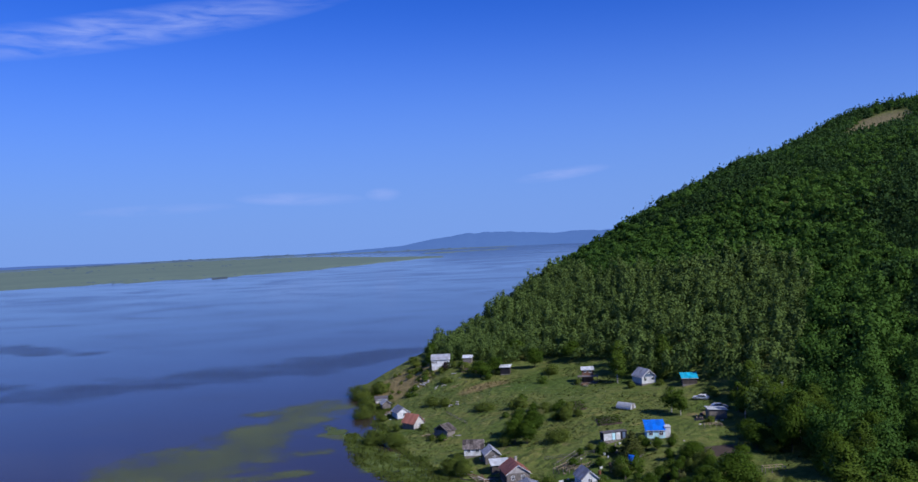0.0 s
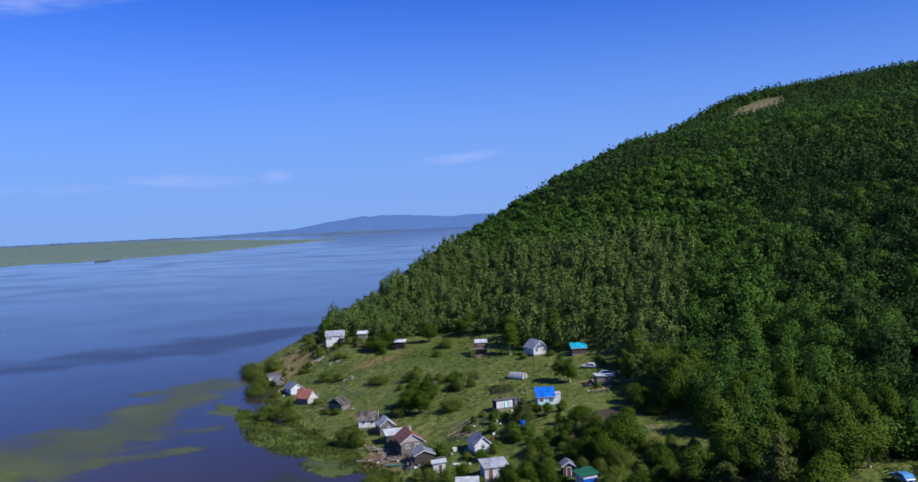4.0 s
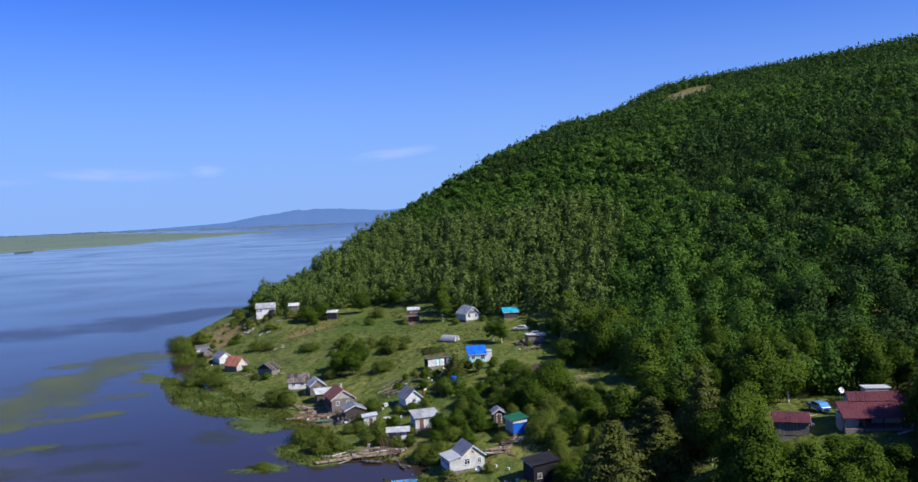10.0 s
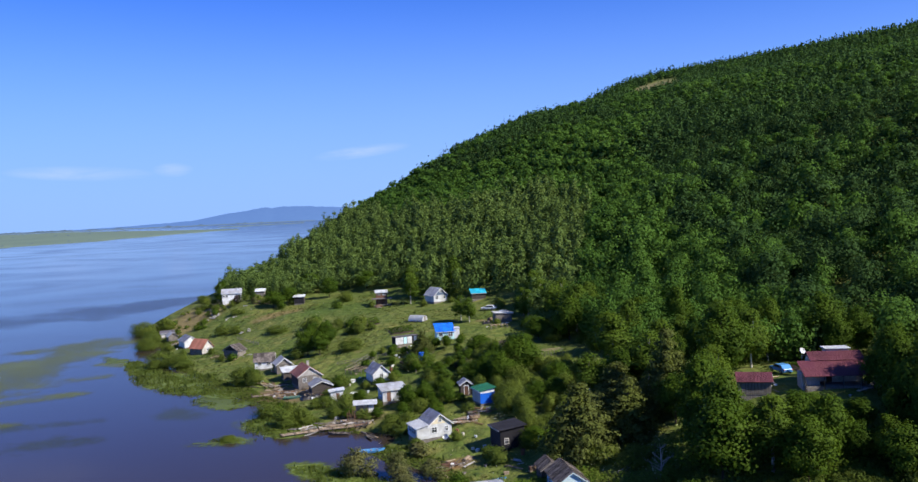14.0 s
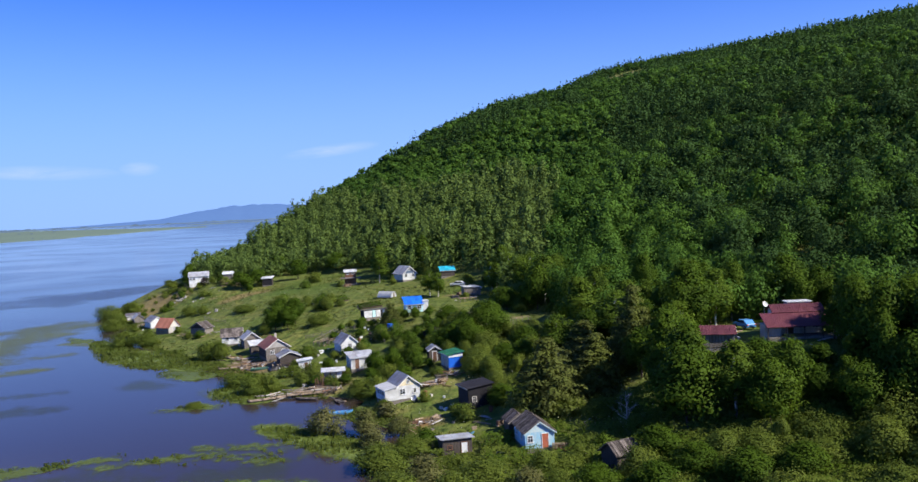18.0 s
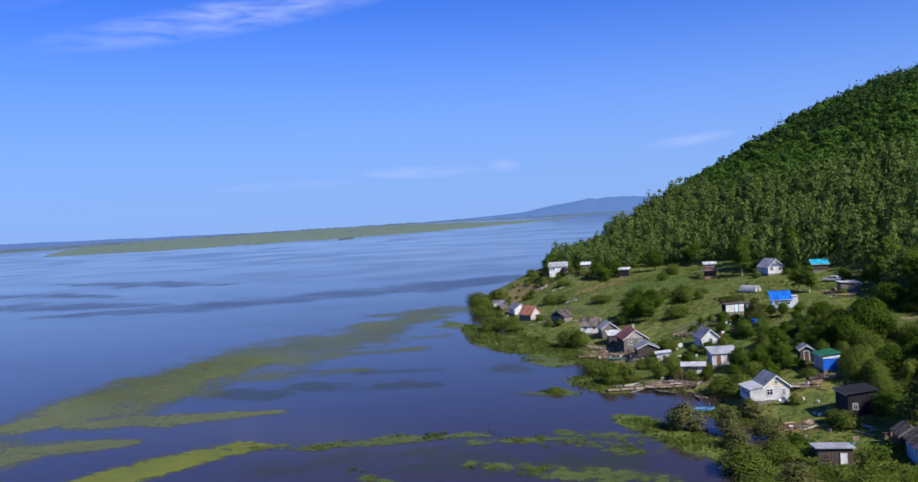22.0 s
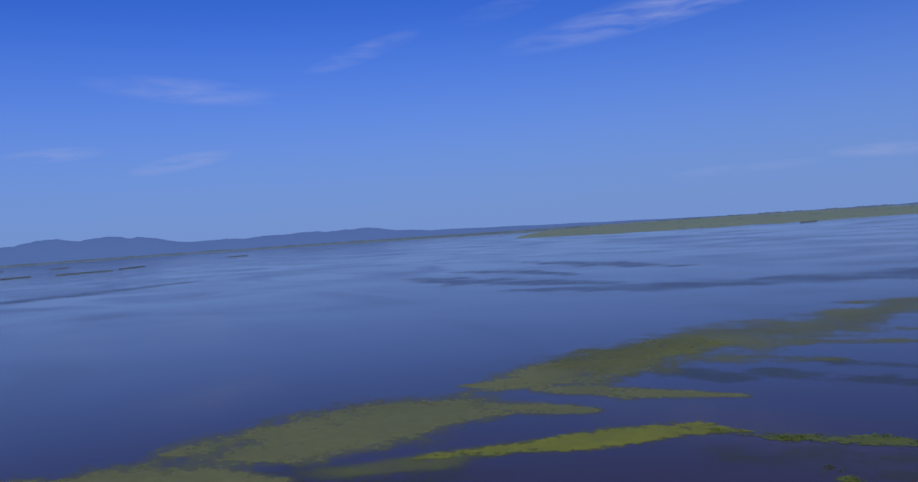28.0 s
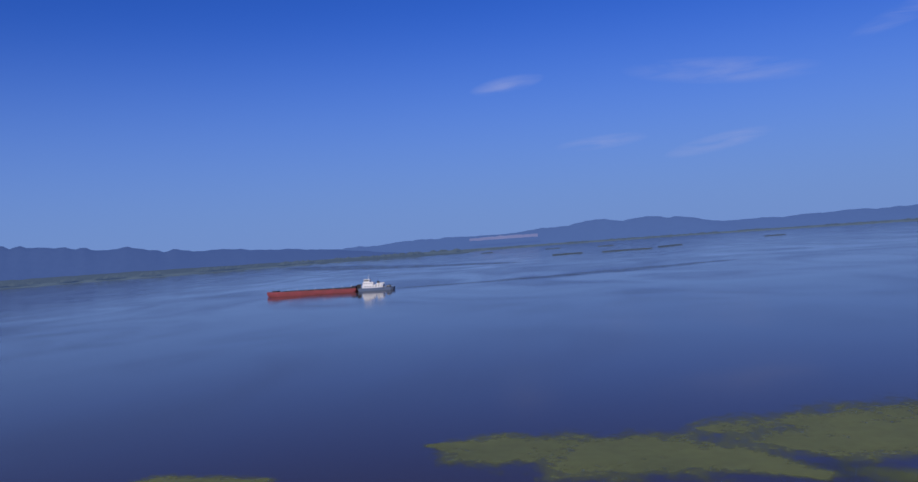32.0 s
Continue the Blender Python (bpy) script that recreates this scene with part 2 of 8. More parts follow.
def ground_material():
    mt = bpy.data.materials.new("meadow_ground")
    mt.use_nodes = True
    nt = mt.node_tree
    n, l = nt.nodes, nt.links
    bsdf = n["Principled BSDF"]
    bsdf.inputs["Roughness"].default_value, bsdf.inputs["Specular IOR Level"].default_value = 0.9, 0.1
    geo = n.new("ShaderNodeNewGeometry")
    last = None
    for scale, colour, lo, hi in ((0.05, (0.130, 0.156, 0.038), 0.4, 0.6), (0.16, (0.180, 0.182, 0.052), 0.5, 0.68), (0.035, (0.074, 0.115, 0.021), 0.48, 0.66),
                                  (0.5, (0.070, 0.107, 0.022), 0.48, 0.7), (0.09, (0.20, 0.165, 0.075), 0.63, 0.75)):
        noise_node = n.new("ShaderNodeTexNoise")
        noise_node.inputs["Scale"].default_value, noise_node.inputs["Detail"].default_value = scale, 6
        l.new(geo.outputs["Position"], noise_node.inputs["Vector"])
        ramp = n.new("ShaderNodeMapRange")
        ramp.inputs[1].default_value, ramp.inputs[2].default_value = lo, hi
        l.new(noise_node.outputs[0], ramp.inputs[0])
        mix = n.new("ShaderNodeMix")
        mix.data_type = "RGBA"
        l.new(ramp.outputs[0], mix.inputs[0])
        if last is None:
            mix.inputs[6].default_value = (0.108, 0.136, 0.033, 1)
        else:
            l.new(last, mix.inputs[6])
        mix.inputs[7].default_value = (*colour, 1)
        last = mix.outputs[2]
    # dry, worn slopes: the headland, the bare crest, and a strip of tilled earth
    for place, size, turn, colour in (((-98, 313, 6), (22, 30, 24), 0, (0.25, 0.19, 0.085)), ((176, 720, 132), (36, 72, 45), -23, (0.23, 0.19, 0.10)), ((-58, 286, 9), (13, 7, 12), 30, (0.24, 0.18, 0.08)),
                                      ((-1, 133, 3), (7, 5, 6), 0, (0.20, 0.12, 0.06)), ((-37, 190, 1), (14, 8, 8), -20, (0.20, 0.13, 0.08)), ((-20, 163, 1), (9, 7, 7), 20, (0.20, 0.14, 0.08))):
        mp = n.new("ShaderNodeMapping")
        mp.vector_type = "TEXTURE"
        mp.inputs["Location"].default_value, mp.inputs["Scale"].default_value, mp.inputs["Rotation"].default_value = place, size, (0, 0, radians(turn))
        l.new(geo.outputs["Position"], mp.inputs[0])
        ball = n.new("ShaderNodeTexGradient")
        ball.gradient_type = "SPHERICAL"
        l.new(mp.outputs[0], ball.inputs[0])
        worn = n.new("ShaderNodeTexNoise")
        worn.inputs["Scale"].default_value, worn.inputs["Detail"].default_value = 0.25, 5
        l.new(geo.outputs["Position"], worn.inputs["Vector"])
        both = n.new("ShaderNodeMath")
        both.operation = "MULTIPLY"
        l.new(ball.outputs["Fac"], both.inputs[0])
        l.new(worn.outputs[0], both.inputs[1])
        amount = n.new("ShaderNodeMapRange")
        amount.inputs[1].default_value, amount.inputs[2].default_value, amount.inputs[4].default_value = 0.06, 0.24, 0.85
        l.new(both.outputs[0], amount.inputs[0])
        dry = n.new("ShaderNodeMix")
        dry.data_type = "RGBA"
        l.new(amount.outputs[0], dry.inputs[0])
        l.new(last, dry.inputs[6])
        dry.inputs[7].default_value = (*colour, 1)
        last = dry.outputs[2]
    l.new(dry.outputs[2], bsdf.inputs["Base Color"])
    bn = n.new("ShaderNodeTexNoise")
    bn.inputs["Scale"].default_value, bn.inputs["Detail"].default_value = 0.42, 8
    l.new(geo.outputs["Position"], bn.inputs["Vector"])
    b = n.new("ShaderNodeBump")
    b.inputs["Strength"].default_value, b.inputs["Distance"].default_value = 0.9, 1.5
    l.new(bn.outputs[0], b.inputs["Height"])
    l.new(b.outputs[0], bsdf.inputs["Normal"])
    return mt


WATER = water_material()
GROUND = ground_material()
FOREST = material("oak_leaves", (0.082, 0.166, 0.026), 0.7, vary=0.1, scale=26, second=(0.062, 0.132, 0.022), islands=True, translucent=0.38, spec=0.08)
ASPEN = material("aspen_leaves", (0.126, 0.19, 0.047), 0.7, vary=0.1, scale=18, second=(0.102, 0.16, 0.04), islands=True, translucent=0.38, spec=0.08)
LEAF = material("broad_leaves", (0.072, 0.124, 0.011), 0.65, vary=0.15, scale=6, second=(0.05, 0.094, 0.009), islands=True, translucent=0.35, spec=0.08)
BIRCH = material("birch_leaves", (0.094, 0.15, 0.016), 0.65, vary=0.15, scale=6, second=(0.072, 0.122, 0.015), islands=True, translucent=0.35, spec=0.08)
WILLOW = material("willow_leaves", (0.158, 0.205, 0.036), 0.65, vary=0.14, scale=5, second=(0.12, 0.168, 0.03), islands=True, translucent=0.5, spec=0.08)
NEEDLE = material("pine_needles", (0.112, 0.138, 0.03), 0.7, vary=0.22, scale=4, second=(0.088, 0.106, 0.03), islands=True, translucent=0.35, spec=0.08)
# real conifers, and broad crowns on the right whose shade is in the colour
NEEDLE_AND_SHADE = material("ridge_needles_and_shade", (0.043, 0.09, 0.023), 0.75, vary=0.12, scale=20, islands=True, translucent=0.3, spec=0.08)
DRY_LEAF = material("brownish_twigs", (0.155, 0.155, 0.058), 0.8, vary=0.25, scale=4, second=(0.125, 0.142, 0.046), islands=True, translucent=0.4, spec=0.08)
PURPLE_LEAF = material("dark_purple_leaves", (0.05, 0.035, 0.04), 0.7, vary=0.25, scale=4, second=(0.035, 0.05, 0.025), islands=True, translucent=0.4, spec=0.08)
BARK = material("bark", (0.10, 0.075, 0.055), 0.9, vary=0.3, scale=0.8, bump=0.6, bump_scale=12)
PALE_BARK = material("birch_bark", (0.55, 0.53, 0.48), 0.8, vary=0.3, scale=0.8, second=(0.12, 0.11, 0.10))
DEAD_WOOD = material("dead_wood", (0.30, 0.27, 0.24), 0.9, vary=0.25, scale=1.0)
GRASS = material("tall_grass", (0.155, 0.192, 0.043), 0.8, vary=0.22, scale=14, second=(0.168, 0.195, 0.046), islands=True, translucent=0.5, spec=0.08)
REED = material("reed_blades", (0.165, 0.225, 0.044), 0.7, vary=0.08, scale=9, second=(0.15, 0.195, 0.04), islands=True, translucent=0.7, spec=0.08)
BLOSSOM = material("blossom", (0.62, 0.60, 0.30), 0.7, vary=0.3, scale=2, second=(0.7, 0.7, 0.62), islands=True, translucent=0.3)
SOIL = material("dug_soil", (0.075, 0.055, 0.04), 0.95, vary=0.3, scale=2, bump=0.8, bump_scale=4)
WHITE_WALL = material("whitewash", (0.64, 0.66, 0.68), 0.85, vary=0.15, scale=1.1, second=(0.48, 0.49, 0.49), bump=0.3, objects=True)
CREAM_WALL = material("cream_boards", (0.70, 0.62, 0.42), 0.75, vary=0.15, scale=1.2, objects=True)
PALE_WOOD = material("pale_weathered_boards", (0.52, 0.5, 0.47), 0.85, vary=0.25, scale=0.7, second=(0.36, 0.34, 0.32), bump=0.4, bump_scale=14, objects=True, stretch=(6, 6, 0.6))
GREY_WOOD = material("weathered_boards", (0.22, 0.20, 0.18), 0.9, vary=0.3, scale=0.7, second=(0.12, 0.105, 0.095), bump=0.5, bump_scale=14, objects=True, stretch=(6, 6, 0.6))
DARK_WOOD = material("dark_boards", (0.075, 0.062, 0.055), 0.9, vary=0.35, scale=0.7, bump=0.5, bump_scale=14, objects=True, stretch=(6, 6, 0.6))
PLANK = material("jetty_planks", (0.36, 0.27, 0.18), 0.9, vary=0.3, scale=0.8, second=(0.24, 0.19, 0.14), bump=0.4, bump_scale=10, objects=True)
BROWN_WOOD = material("brown_boards", (0.16, 0.085, 0.055), 0.85, vary=0.3, scale=0.7, bump=0.5, bump_scale=14, objects=True, stretch=(6, 6, 0.6))
ROOF_BOARD = material("old_roof_boards", (0.07, 0.06, 0.058), 0.95, vary=0.6, scale=0.5, second=(0.15, 0.13, 0.12), bump=0.5, bump_scale=12, objects=True, spec=0.1)
TAR = material("tar_felt", (0.022, 0.021, 0.028), 0.85, vary=0.3, scale=1.5, objects=True)
BLUE_PAINT = material("pale_blue_paint", (0.28, 0.55, 0.74), 0.8, vary=0.22, scale=0.8, second=(0.46, 0.62, 0.68), bump=0.3, objects=True, stretch=(4, 4, 0.7))
PALE_BLUE = material("washed_out_blue_paint", (0.48, 0.68, 0.74), 0.8, vary=0.2, scale=0.6, second=(0.62, 0.70, 0.70), objects=True, stretch=(4, 4, 0.7))
CYAN_PAINT = material("cyan_paint", (0.50, 0.78, 0.84), 0.7, vary=0.12, scale=1.0, objects=True)
STRONG_BLUE = material("strong_blue_paint", (0.01, 0.12, 0.62), 0.5, vary=0.12, scale=1.0, objects=True)
NAVY = material("slate_blue_boards", (0.10, 0.14, 0.22), 0.75, vary=0.2, scale=1.0, objects=True)
RED_PAINT = material("faded_red_paint", (0.48, 0.14, 0.08), 0.7, vary=0.2, scale=0.6, objects=True)
WHITE_TRIM = material("white_trim", (0.68, 0.7, 0.71), 0.6, vary=0.08, scale=0.8, objects=True)
GLASS = material("window_glass", (0.03, 0.035, 0.045), 0.08, vary=0.05, spec=0.6, objects=True)
CONCRETE = material("concrete", (0.36, 0.35, 0.33), 0.9, vary=0.2, scale=1.0, bump=0.3, objects=True)
METAL = material("galvanised_steel", (0.50, 0.52, 0.55), 0.4, 0.7, 0.15, 1.0, objects=True)
R_GREY = sheet_metal("grey_roof_sheet", (0.42, 0.45, 0.50))
R_SLATE = sheet_metal("slate_roof_sheet", (0.24, 0.27, 0.33))
R_PALE = sheet_metal("pale_roof_sheet", (0.60, 0.63, 0.66), wear=0.15)
R_DARK = sheet_metal("dark_roof_sheet", (0.13, 0.13, 0.14))
R_MAROON = sheet_metal("maroon_roof_sheet", (0.105, 0.03, 0.045), wear=0.1)
R_RUST = sheet_metal("rusty_red_roof_sheet", (0.29, 0.115, 0.085), wear=0.4)
R_ORANGE = sheet_metal("brick_red_roof_sheet", (0.46, 0.185, 0.125), wear=0.3)
R_BLUE = sheet_metal("blue_roof_sheet", (0.01, 0.16, 0.72), wear=0.05)
R_GREEN = sheet_metal("green_roof_sheet", (0.02, 0.16, 0.085), wear=0.08)
R_CYAN = sheet_metal("turquoise_roof_sheet", (0.02, 0.42, 0.62), wear=0.08)
RED_HULL = material("red_oxide_hull", (0.25, 0.055, 0.062), 0.6, vary=0.15, scale=6, second=(0.20, 0.048, 0.05), objects=True)
BLACK_STEEL = material("black_steel", (0.03, 0.03, 0.035), 0.6, vary=0.2, scale=3, objects=True)
SHIP_WHITE = material("ship_white_paint", (0.80, 0.80, 0.80), 0.5, vary=0.08, scale=3, objects=True)
RUBBER = material("tyre_rubber", (0.02, 0.02, 0.02), 0.9, vary=0.2, objects=True)
CAR_BLUE = material("blue_car_paint", (0.10, 0.30, 0.62), 0.25, vary=0.04, spec=0.6, objects=True)
CAR_WHITE = material("white_car_paint", (0.78, 0.79, 0.80), 0.25, vary=0.04, spec=0.6, objects=True)
BOAT_BLUE = material("blue_boat_paint", (0.08, 0.26, 0.52), 0.5, vary=0.15, scale=0.8, objects=True)
BOAT_GREEN = material("green_boat_paint", (0.07, 0.17, 0.13), 0.6, vary=0.2, scale=0.8, objects=True)
TARP = material("black_tarpaulin", (0.02, 0.02, 0.025), 0.4, vary=0.2, objects=True)


def hazed_material(name, colour, haze_glow):
    """Far land: the haze of kilometres of air is put into its colour and emission."""
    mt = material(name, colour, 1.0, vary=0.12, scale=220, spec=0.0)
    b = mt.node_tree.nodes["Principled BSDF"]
    b.inputs["Emission Color"].default_value = (*haze_glow, 1)
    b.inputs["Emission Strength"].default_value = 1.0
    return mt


# last colour of each: bluish haze, given off as emission
MARSH = hazed_material("far_marsh_grass", (0.10, 0.13, 0.065), (0.042, 0.068, 0.115))
FAR_MARSH = hazed_material("far_bank_grass", (0.075, 0.10, 0.075), (0.042, 0.075, 0.165))
FAR_WOOD = hazed_material("far_trees", (0.05, 0.065, 0.05), (0.035, 0.066, 0.15))
ISLET = hazed_material("islet_reeds", (0.05, 0.06, 0.045), (0.022, 0.04, 0.09))
HILL_NEAR = hazed_material("far_hill", (0.03, 0.05, 0.07), (0.072, 0.145, 0.37))
HILL_LEFT = hazed_material("nearer_far_hill", (0.02, 0.03, 0.05), (0.056, 0.108, 0.29))
HILL_FAR = hazed_material("farther_hill", (0.015, 0.03, 0.05), (0.084, 0.15, 0.37))

# ---- building blocks ----


class Shape:
    """Collects the faces of one mesh."""

    def __init__(self):
        self.v, self.f = [], []

    def add(self, verts, faces):
        k = len(self.v)
        self.v += [tuple(p) for p in verts]
        self.f += [tuple(i + k for i in q) for q in faces]
        return self

    def box(self, x0, x1, y0, y1, z0, z1, m=None):
        c = [(x0, y0, z0), (x1, y0, z0), (x1, y1, z0), (x0, y1, z0), (x0, y0, z1), (x1, y0, z1), (x1, y1, z1), (x0, y1, z1)]
        if m is not None:
            c = [m @ Vector(p) for p in c]
        return self.add(c, [(3, 2, 1, 0), (4, 5, 6, 7), (0, 1, 5, 4), (1, 2, 6, 5), (2, 3, 7, 6), (3, 0, 4, 7)])

    def prism(self, outline, a, b, axis=1):
        """An outline in two axes, pushed from a to b along the third."""
        def put(p, t):
            return {0: (t, p[0], p[1]), 1: (p[0], t, p[1]), 2: (p[0], p[1], t)}[axis]
        k = len(outline)
        sides = [(i, (i + 1) % k, k + (i + 1) % k, k + i) for i in range(k)]
        return self.add([put(p, a) for p in outline] + [put(p, b) for p in outline], [tuple(range(k))[::-1], tuple(range(k, 2 * k))] + sides)

    def tube(self, p, q, r0, r1=None, sides=8):
        p, q = Vector(p), Vector(q)
        r1 = r0 if r1 is None else r1
        turn = (q - p).to_track_quat("Z", "Y").to_matrix()
        ring = [turn @ Vector((math.cos(a), math.sin(a), 0)) for a in (2 * math.pi * i / sides for i in range(sides))]
        return self.add([p + r0 * c for c in ring] + [q + r1 * c for c in ring],
                        [(i, (i + 1) % sides, sides + (i + 1) % sides, sides + i) for i in range(sides)] + [tuple(range(sides))[::-1], tuple(range(sides, 2 * sides))])

    def lathe(self, profile, sides=16, centre=(0, 0, 0)):
        k = len(self.v)
        for r, z in profile:
            for i in range(sides):
                a = 2 * math.pi * i / sides
                self.v.append((centre[0] + r * math.cos(a), centre[1] + r * math.sin(a), centre[2] + z))
        for j in range(len(profile) - 1):
            for i in range(sides):
                self.f.append((k + j * sides + i, k + j * sides + (i + 1) % sides, k + (j + 1) * sides + (i + 1) % sides, k + (j + 1) * sides + i))
        return self

    def mesh(self, name, mat, smooth=False):
        me = bpy.data.meshes.new(name)
        me.from_pydata(self.v, [], self.f)
        me.materials.append(mat)
        bm = bmesh.new()
        bm.from_mesh(me)
        bmesh.ops.recalc_face_normals(bm, faces=bm.faces)
        bm.to_mesh(me)
        bm.free()
        if smooth:
            me.shade_smooth()
        me.update()
        return me


def part(name, shape, mat, parent, label="", smooth=False, bevel=0.0):
    ob = new(name, shape.mesh(name, mat, smooth))
    ob.parent = parent
    if bevel:
        mod = ob.modifiers.new("edge", "BEVEL")
        mod.width, mod.segments, mod.limit_method = bevel, 1, "ANGLE"
    if label:
        tagged(ob, label)
    return ob


def thing(name, m, label, category, group="", kind=""):
    ob = new(name)
    ob.matrix_world = m
    ob.empty_display_size = 0.3
    return tagged(ob, label, category, group, kind)


def bulk(name, verts, faces_flat, per, mat, smooth=False):
    """One mesh from arrays: faces of `per` corners each."""
    me = bpy.data.meshes.new(name)
    verts = np.asarray(verts, np.float32)
    idx = np.asarray(faces_flat, np.int32).ravel()
    count = len(idx) // per
    me.vertices.add(len(verts))
    me.vertices.foreach_set("co", verts.ravel())
    me.loops.add(len(idx))
    me.loops.foreach_set("vertex_index", idx)
    me.polygons.add(count)
    me.polygons.foreach_set("loop_start", np.arange(0, len(idx), per, dtype=np.int32))
    me.materials.append(mat)
    me.update(calc_edges=True)
    me.validate()
    if smooth:
        me.shade_smooth()
    return me


# ---- terrain ----
SHORE_S = [-400, 30, 58, 66, 72, 80, 92, 107, 116, 141, 150, 160, 170, 187, 231, 245, 277, 305, 359, 540, 632, 800, 1200]
SHORE_H = [-8, -4, -0.8, -0.3, 0.05, 0.9, 3.1, 6.3, 8.0, 10.3, 11.3, 14, 19, 25, 43, 49, 67, 77, 95, 127, 154, 183, 207]


def ease(a, b, v):
    u = np.clip((v - a) / (b - a), 0, 1)
    return u * u * (3 - 2 * u)


def inland(x, y):
    return 0.82 * np.asarray(x, float) + 0.57 * np.asarray(y, float)


def terrain(x, y):
    """Height of the ground: a shelf along the shore, then the hill, cut off by the river beyond the headland."""
    x, y = np.asarray(x, float), np.asarray(y, float)
    s = inland(x, y)
    s = s - 0.25 * np.maximum(y - 240, 0) * (1 - ease(84, 118, s))
    g = np.interp(s, SHORE_S, SHORE_H)
    g = g + 5.0 * np.exp(-(((x - 53) / 20) ** 2 + ((y - 124) / 24) ** 2))
    g = g + 5.0 * np.exp(-(((x - 46) / 42) ** 2 + ((y - 462) / 36) ** 2))
    g = g + 2.8 * np.exp(-(((x + 18) / 42) ** 2 + ((y - 470) / 34) ** 2)) - 8.0 * np.exp(-(((x - 90) / 42) ** 2 + ((y - 645) / 62) ** 2)) + 2.5 * np.exp(-(((x - 195) / 50) ** 2 + ((y - 800) / 60) ** 2))
    g = g - 1.5 * np.exp(-(((x + 17) / 7) ** 2 + ((y - 152.5) / 4.5) ** 2))
    g = g + 2.5 * np.exp(-(((x + 76) / 16) ** 2 + ((y - 314) / 18) ** 2))
    w = x + 118 - 0.12 * np.maximum(y - 330, 0)
    west = np.where(w > 0, 0.62 * w + 4.5 * ease(15, 60, w), 0.2 * w)
    return np.minimum(g, west + (1 - ease(250, 330, y)) * 80)


def height(x, y):
    return float(terrain(x, y))


def stretched(lo, hi, a, b, step, grow=1.12):
    """Grid lines: even between a and b, wider and wider out to lo and hi."""
    mid = list(np.arange(a, b + 0.1, step))
    for end, sign in ((hi, 1), (lo, -1)):
        p, d = (mid[-1], step) if sign > 0 else (mid[0], step)
        while sign * (end - p) > 0:
            d *= grow
            p += sign * d
            mid = mid + [p] if sign > 0 else [p] + mid
    return np.array(mid)


def build_ground():
    xs, ys = stretched(-320, 2600, -130, 110, 2.5), stretched(-2600, 2600, 60, 340, 2.5)
    X, Y = np.meshgrid(xs, ys)
    Z = terrain(X, Y)
    rough = np.array([[noise.noise((x * 0.06, y * 0.06, 0)) * 1.0 + noise.noise((x * 0.25, y * 0.25, 3)) * 0.25 for x in xs] for y in ys])
    Z = Z + rough * np.clip((Z - 0.4) / 3, 0, 1) * 0.6
    nx, ny = len(xs), len(ys)
    i = np.arange(nx * ny).reshape(ny, nx)
    quads = np.stack([i[:-1, :-1], i[:-1, 1:], i[1:, 1:], i[1:, :-1]], -1).reshape(-1, 4)
    ob = new("ground", bulk("ground", np.stack([X, Y, Z], -1).reshape(-1, 3), quads, 4, GROUND, True))
    tagged(ob, "grassy riverbank shelf rising into a steep wooded hill", "ground", kind="structure")


def build_water():
    rad = [0, 60, 120, 200, 320, 500, 800, 1300, 2100, 3200, 4200, 4960]
    k = 72
    v, f = [(0, 0, 0)], []
    for r in rad[1:]:
        v += [(r * math.cos(2 * math.pi * i / k), r * math.sin(2 * math.pi * i / k), 0) for i in range(k)]
    f += [(0, 1 + i, 1 + (i + 1) % k) for i in range(k)]
    for j in range(len(rad) - 2):
        a, b = 1 + j * k, 1 + (j + 1) * k
        f += [(a + i, b + i, b + (i + 1) % k, a + (i + 1) % k) for i in range(k)]
    me = bpy.data.meshes.new("water")
    me.from_pydata(v, [], f)
    me.materials.append(WATER)
    tagged(new("water", me), "wide calm blue river with wind-ruffled streaks", "river", kind="structure")


build_ground()
build_water()


def polar(az, r):
    a = radians(az)
    return r * math.sin(a), r * math.cos(a)


def flat_land(name, near, far, label, top=1.2, jag=0.05, seed=1, mat=None):
    """Low land between a near and a far edge, both by azimuth and distance."""
    az = np.arange(near[0][0], near[-1][0] + 0.01, 0.25)
    n0 = np.interp(az, [p[0] for p in near], [p[1] for p in near])
    f0 = np.interp(az, [p[0] for p in far], [p[1] for p in far])
    rows = []
    for a, n_, f_ in zip(az, n0, f0):
        n_ *= 1 + jag * noise.noise((a * 0.55, seed, 0)) + 0.4 * jag * noise.noise((a * 2.1, seed, 5))
        f_ = max(f_, n_ + 8)
        for u, h in ((0, -0.5), (0.004, top * 0.6), (0.15, top), (0.5, top * 1.2), (1, top)):
            x, y = polar(a, n_ + (f_ - n_) * u)
            rows.append((x, y, h))
    k = 5
    quads = [(j * k + i, (j + 1) * k + i, (j + 1) * k + i + 1, j * k + i + 1) for j in range(len(az) - 1) for i in range(k - 1)]
    ob = new(name, bulk(name, rows, quads, 4, mat or MARSH))
    tagged(ob, label, "marsh", kind="structure")


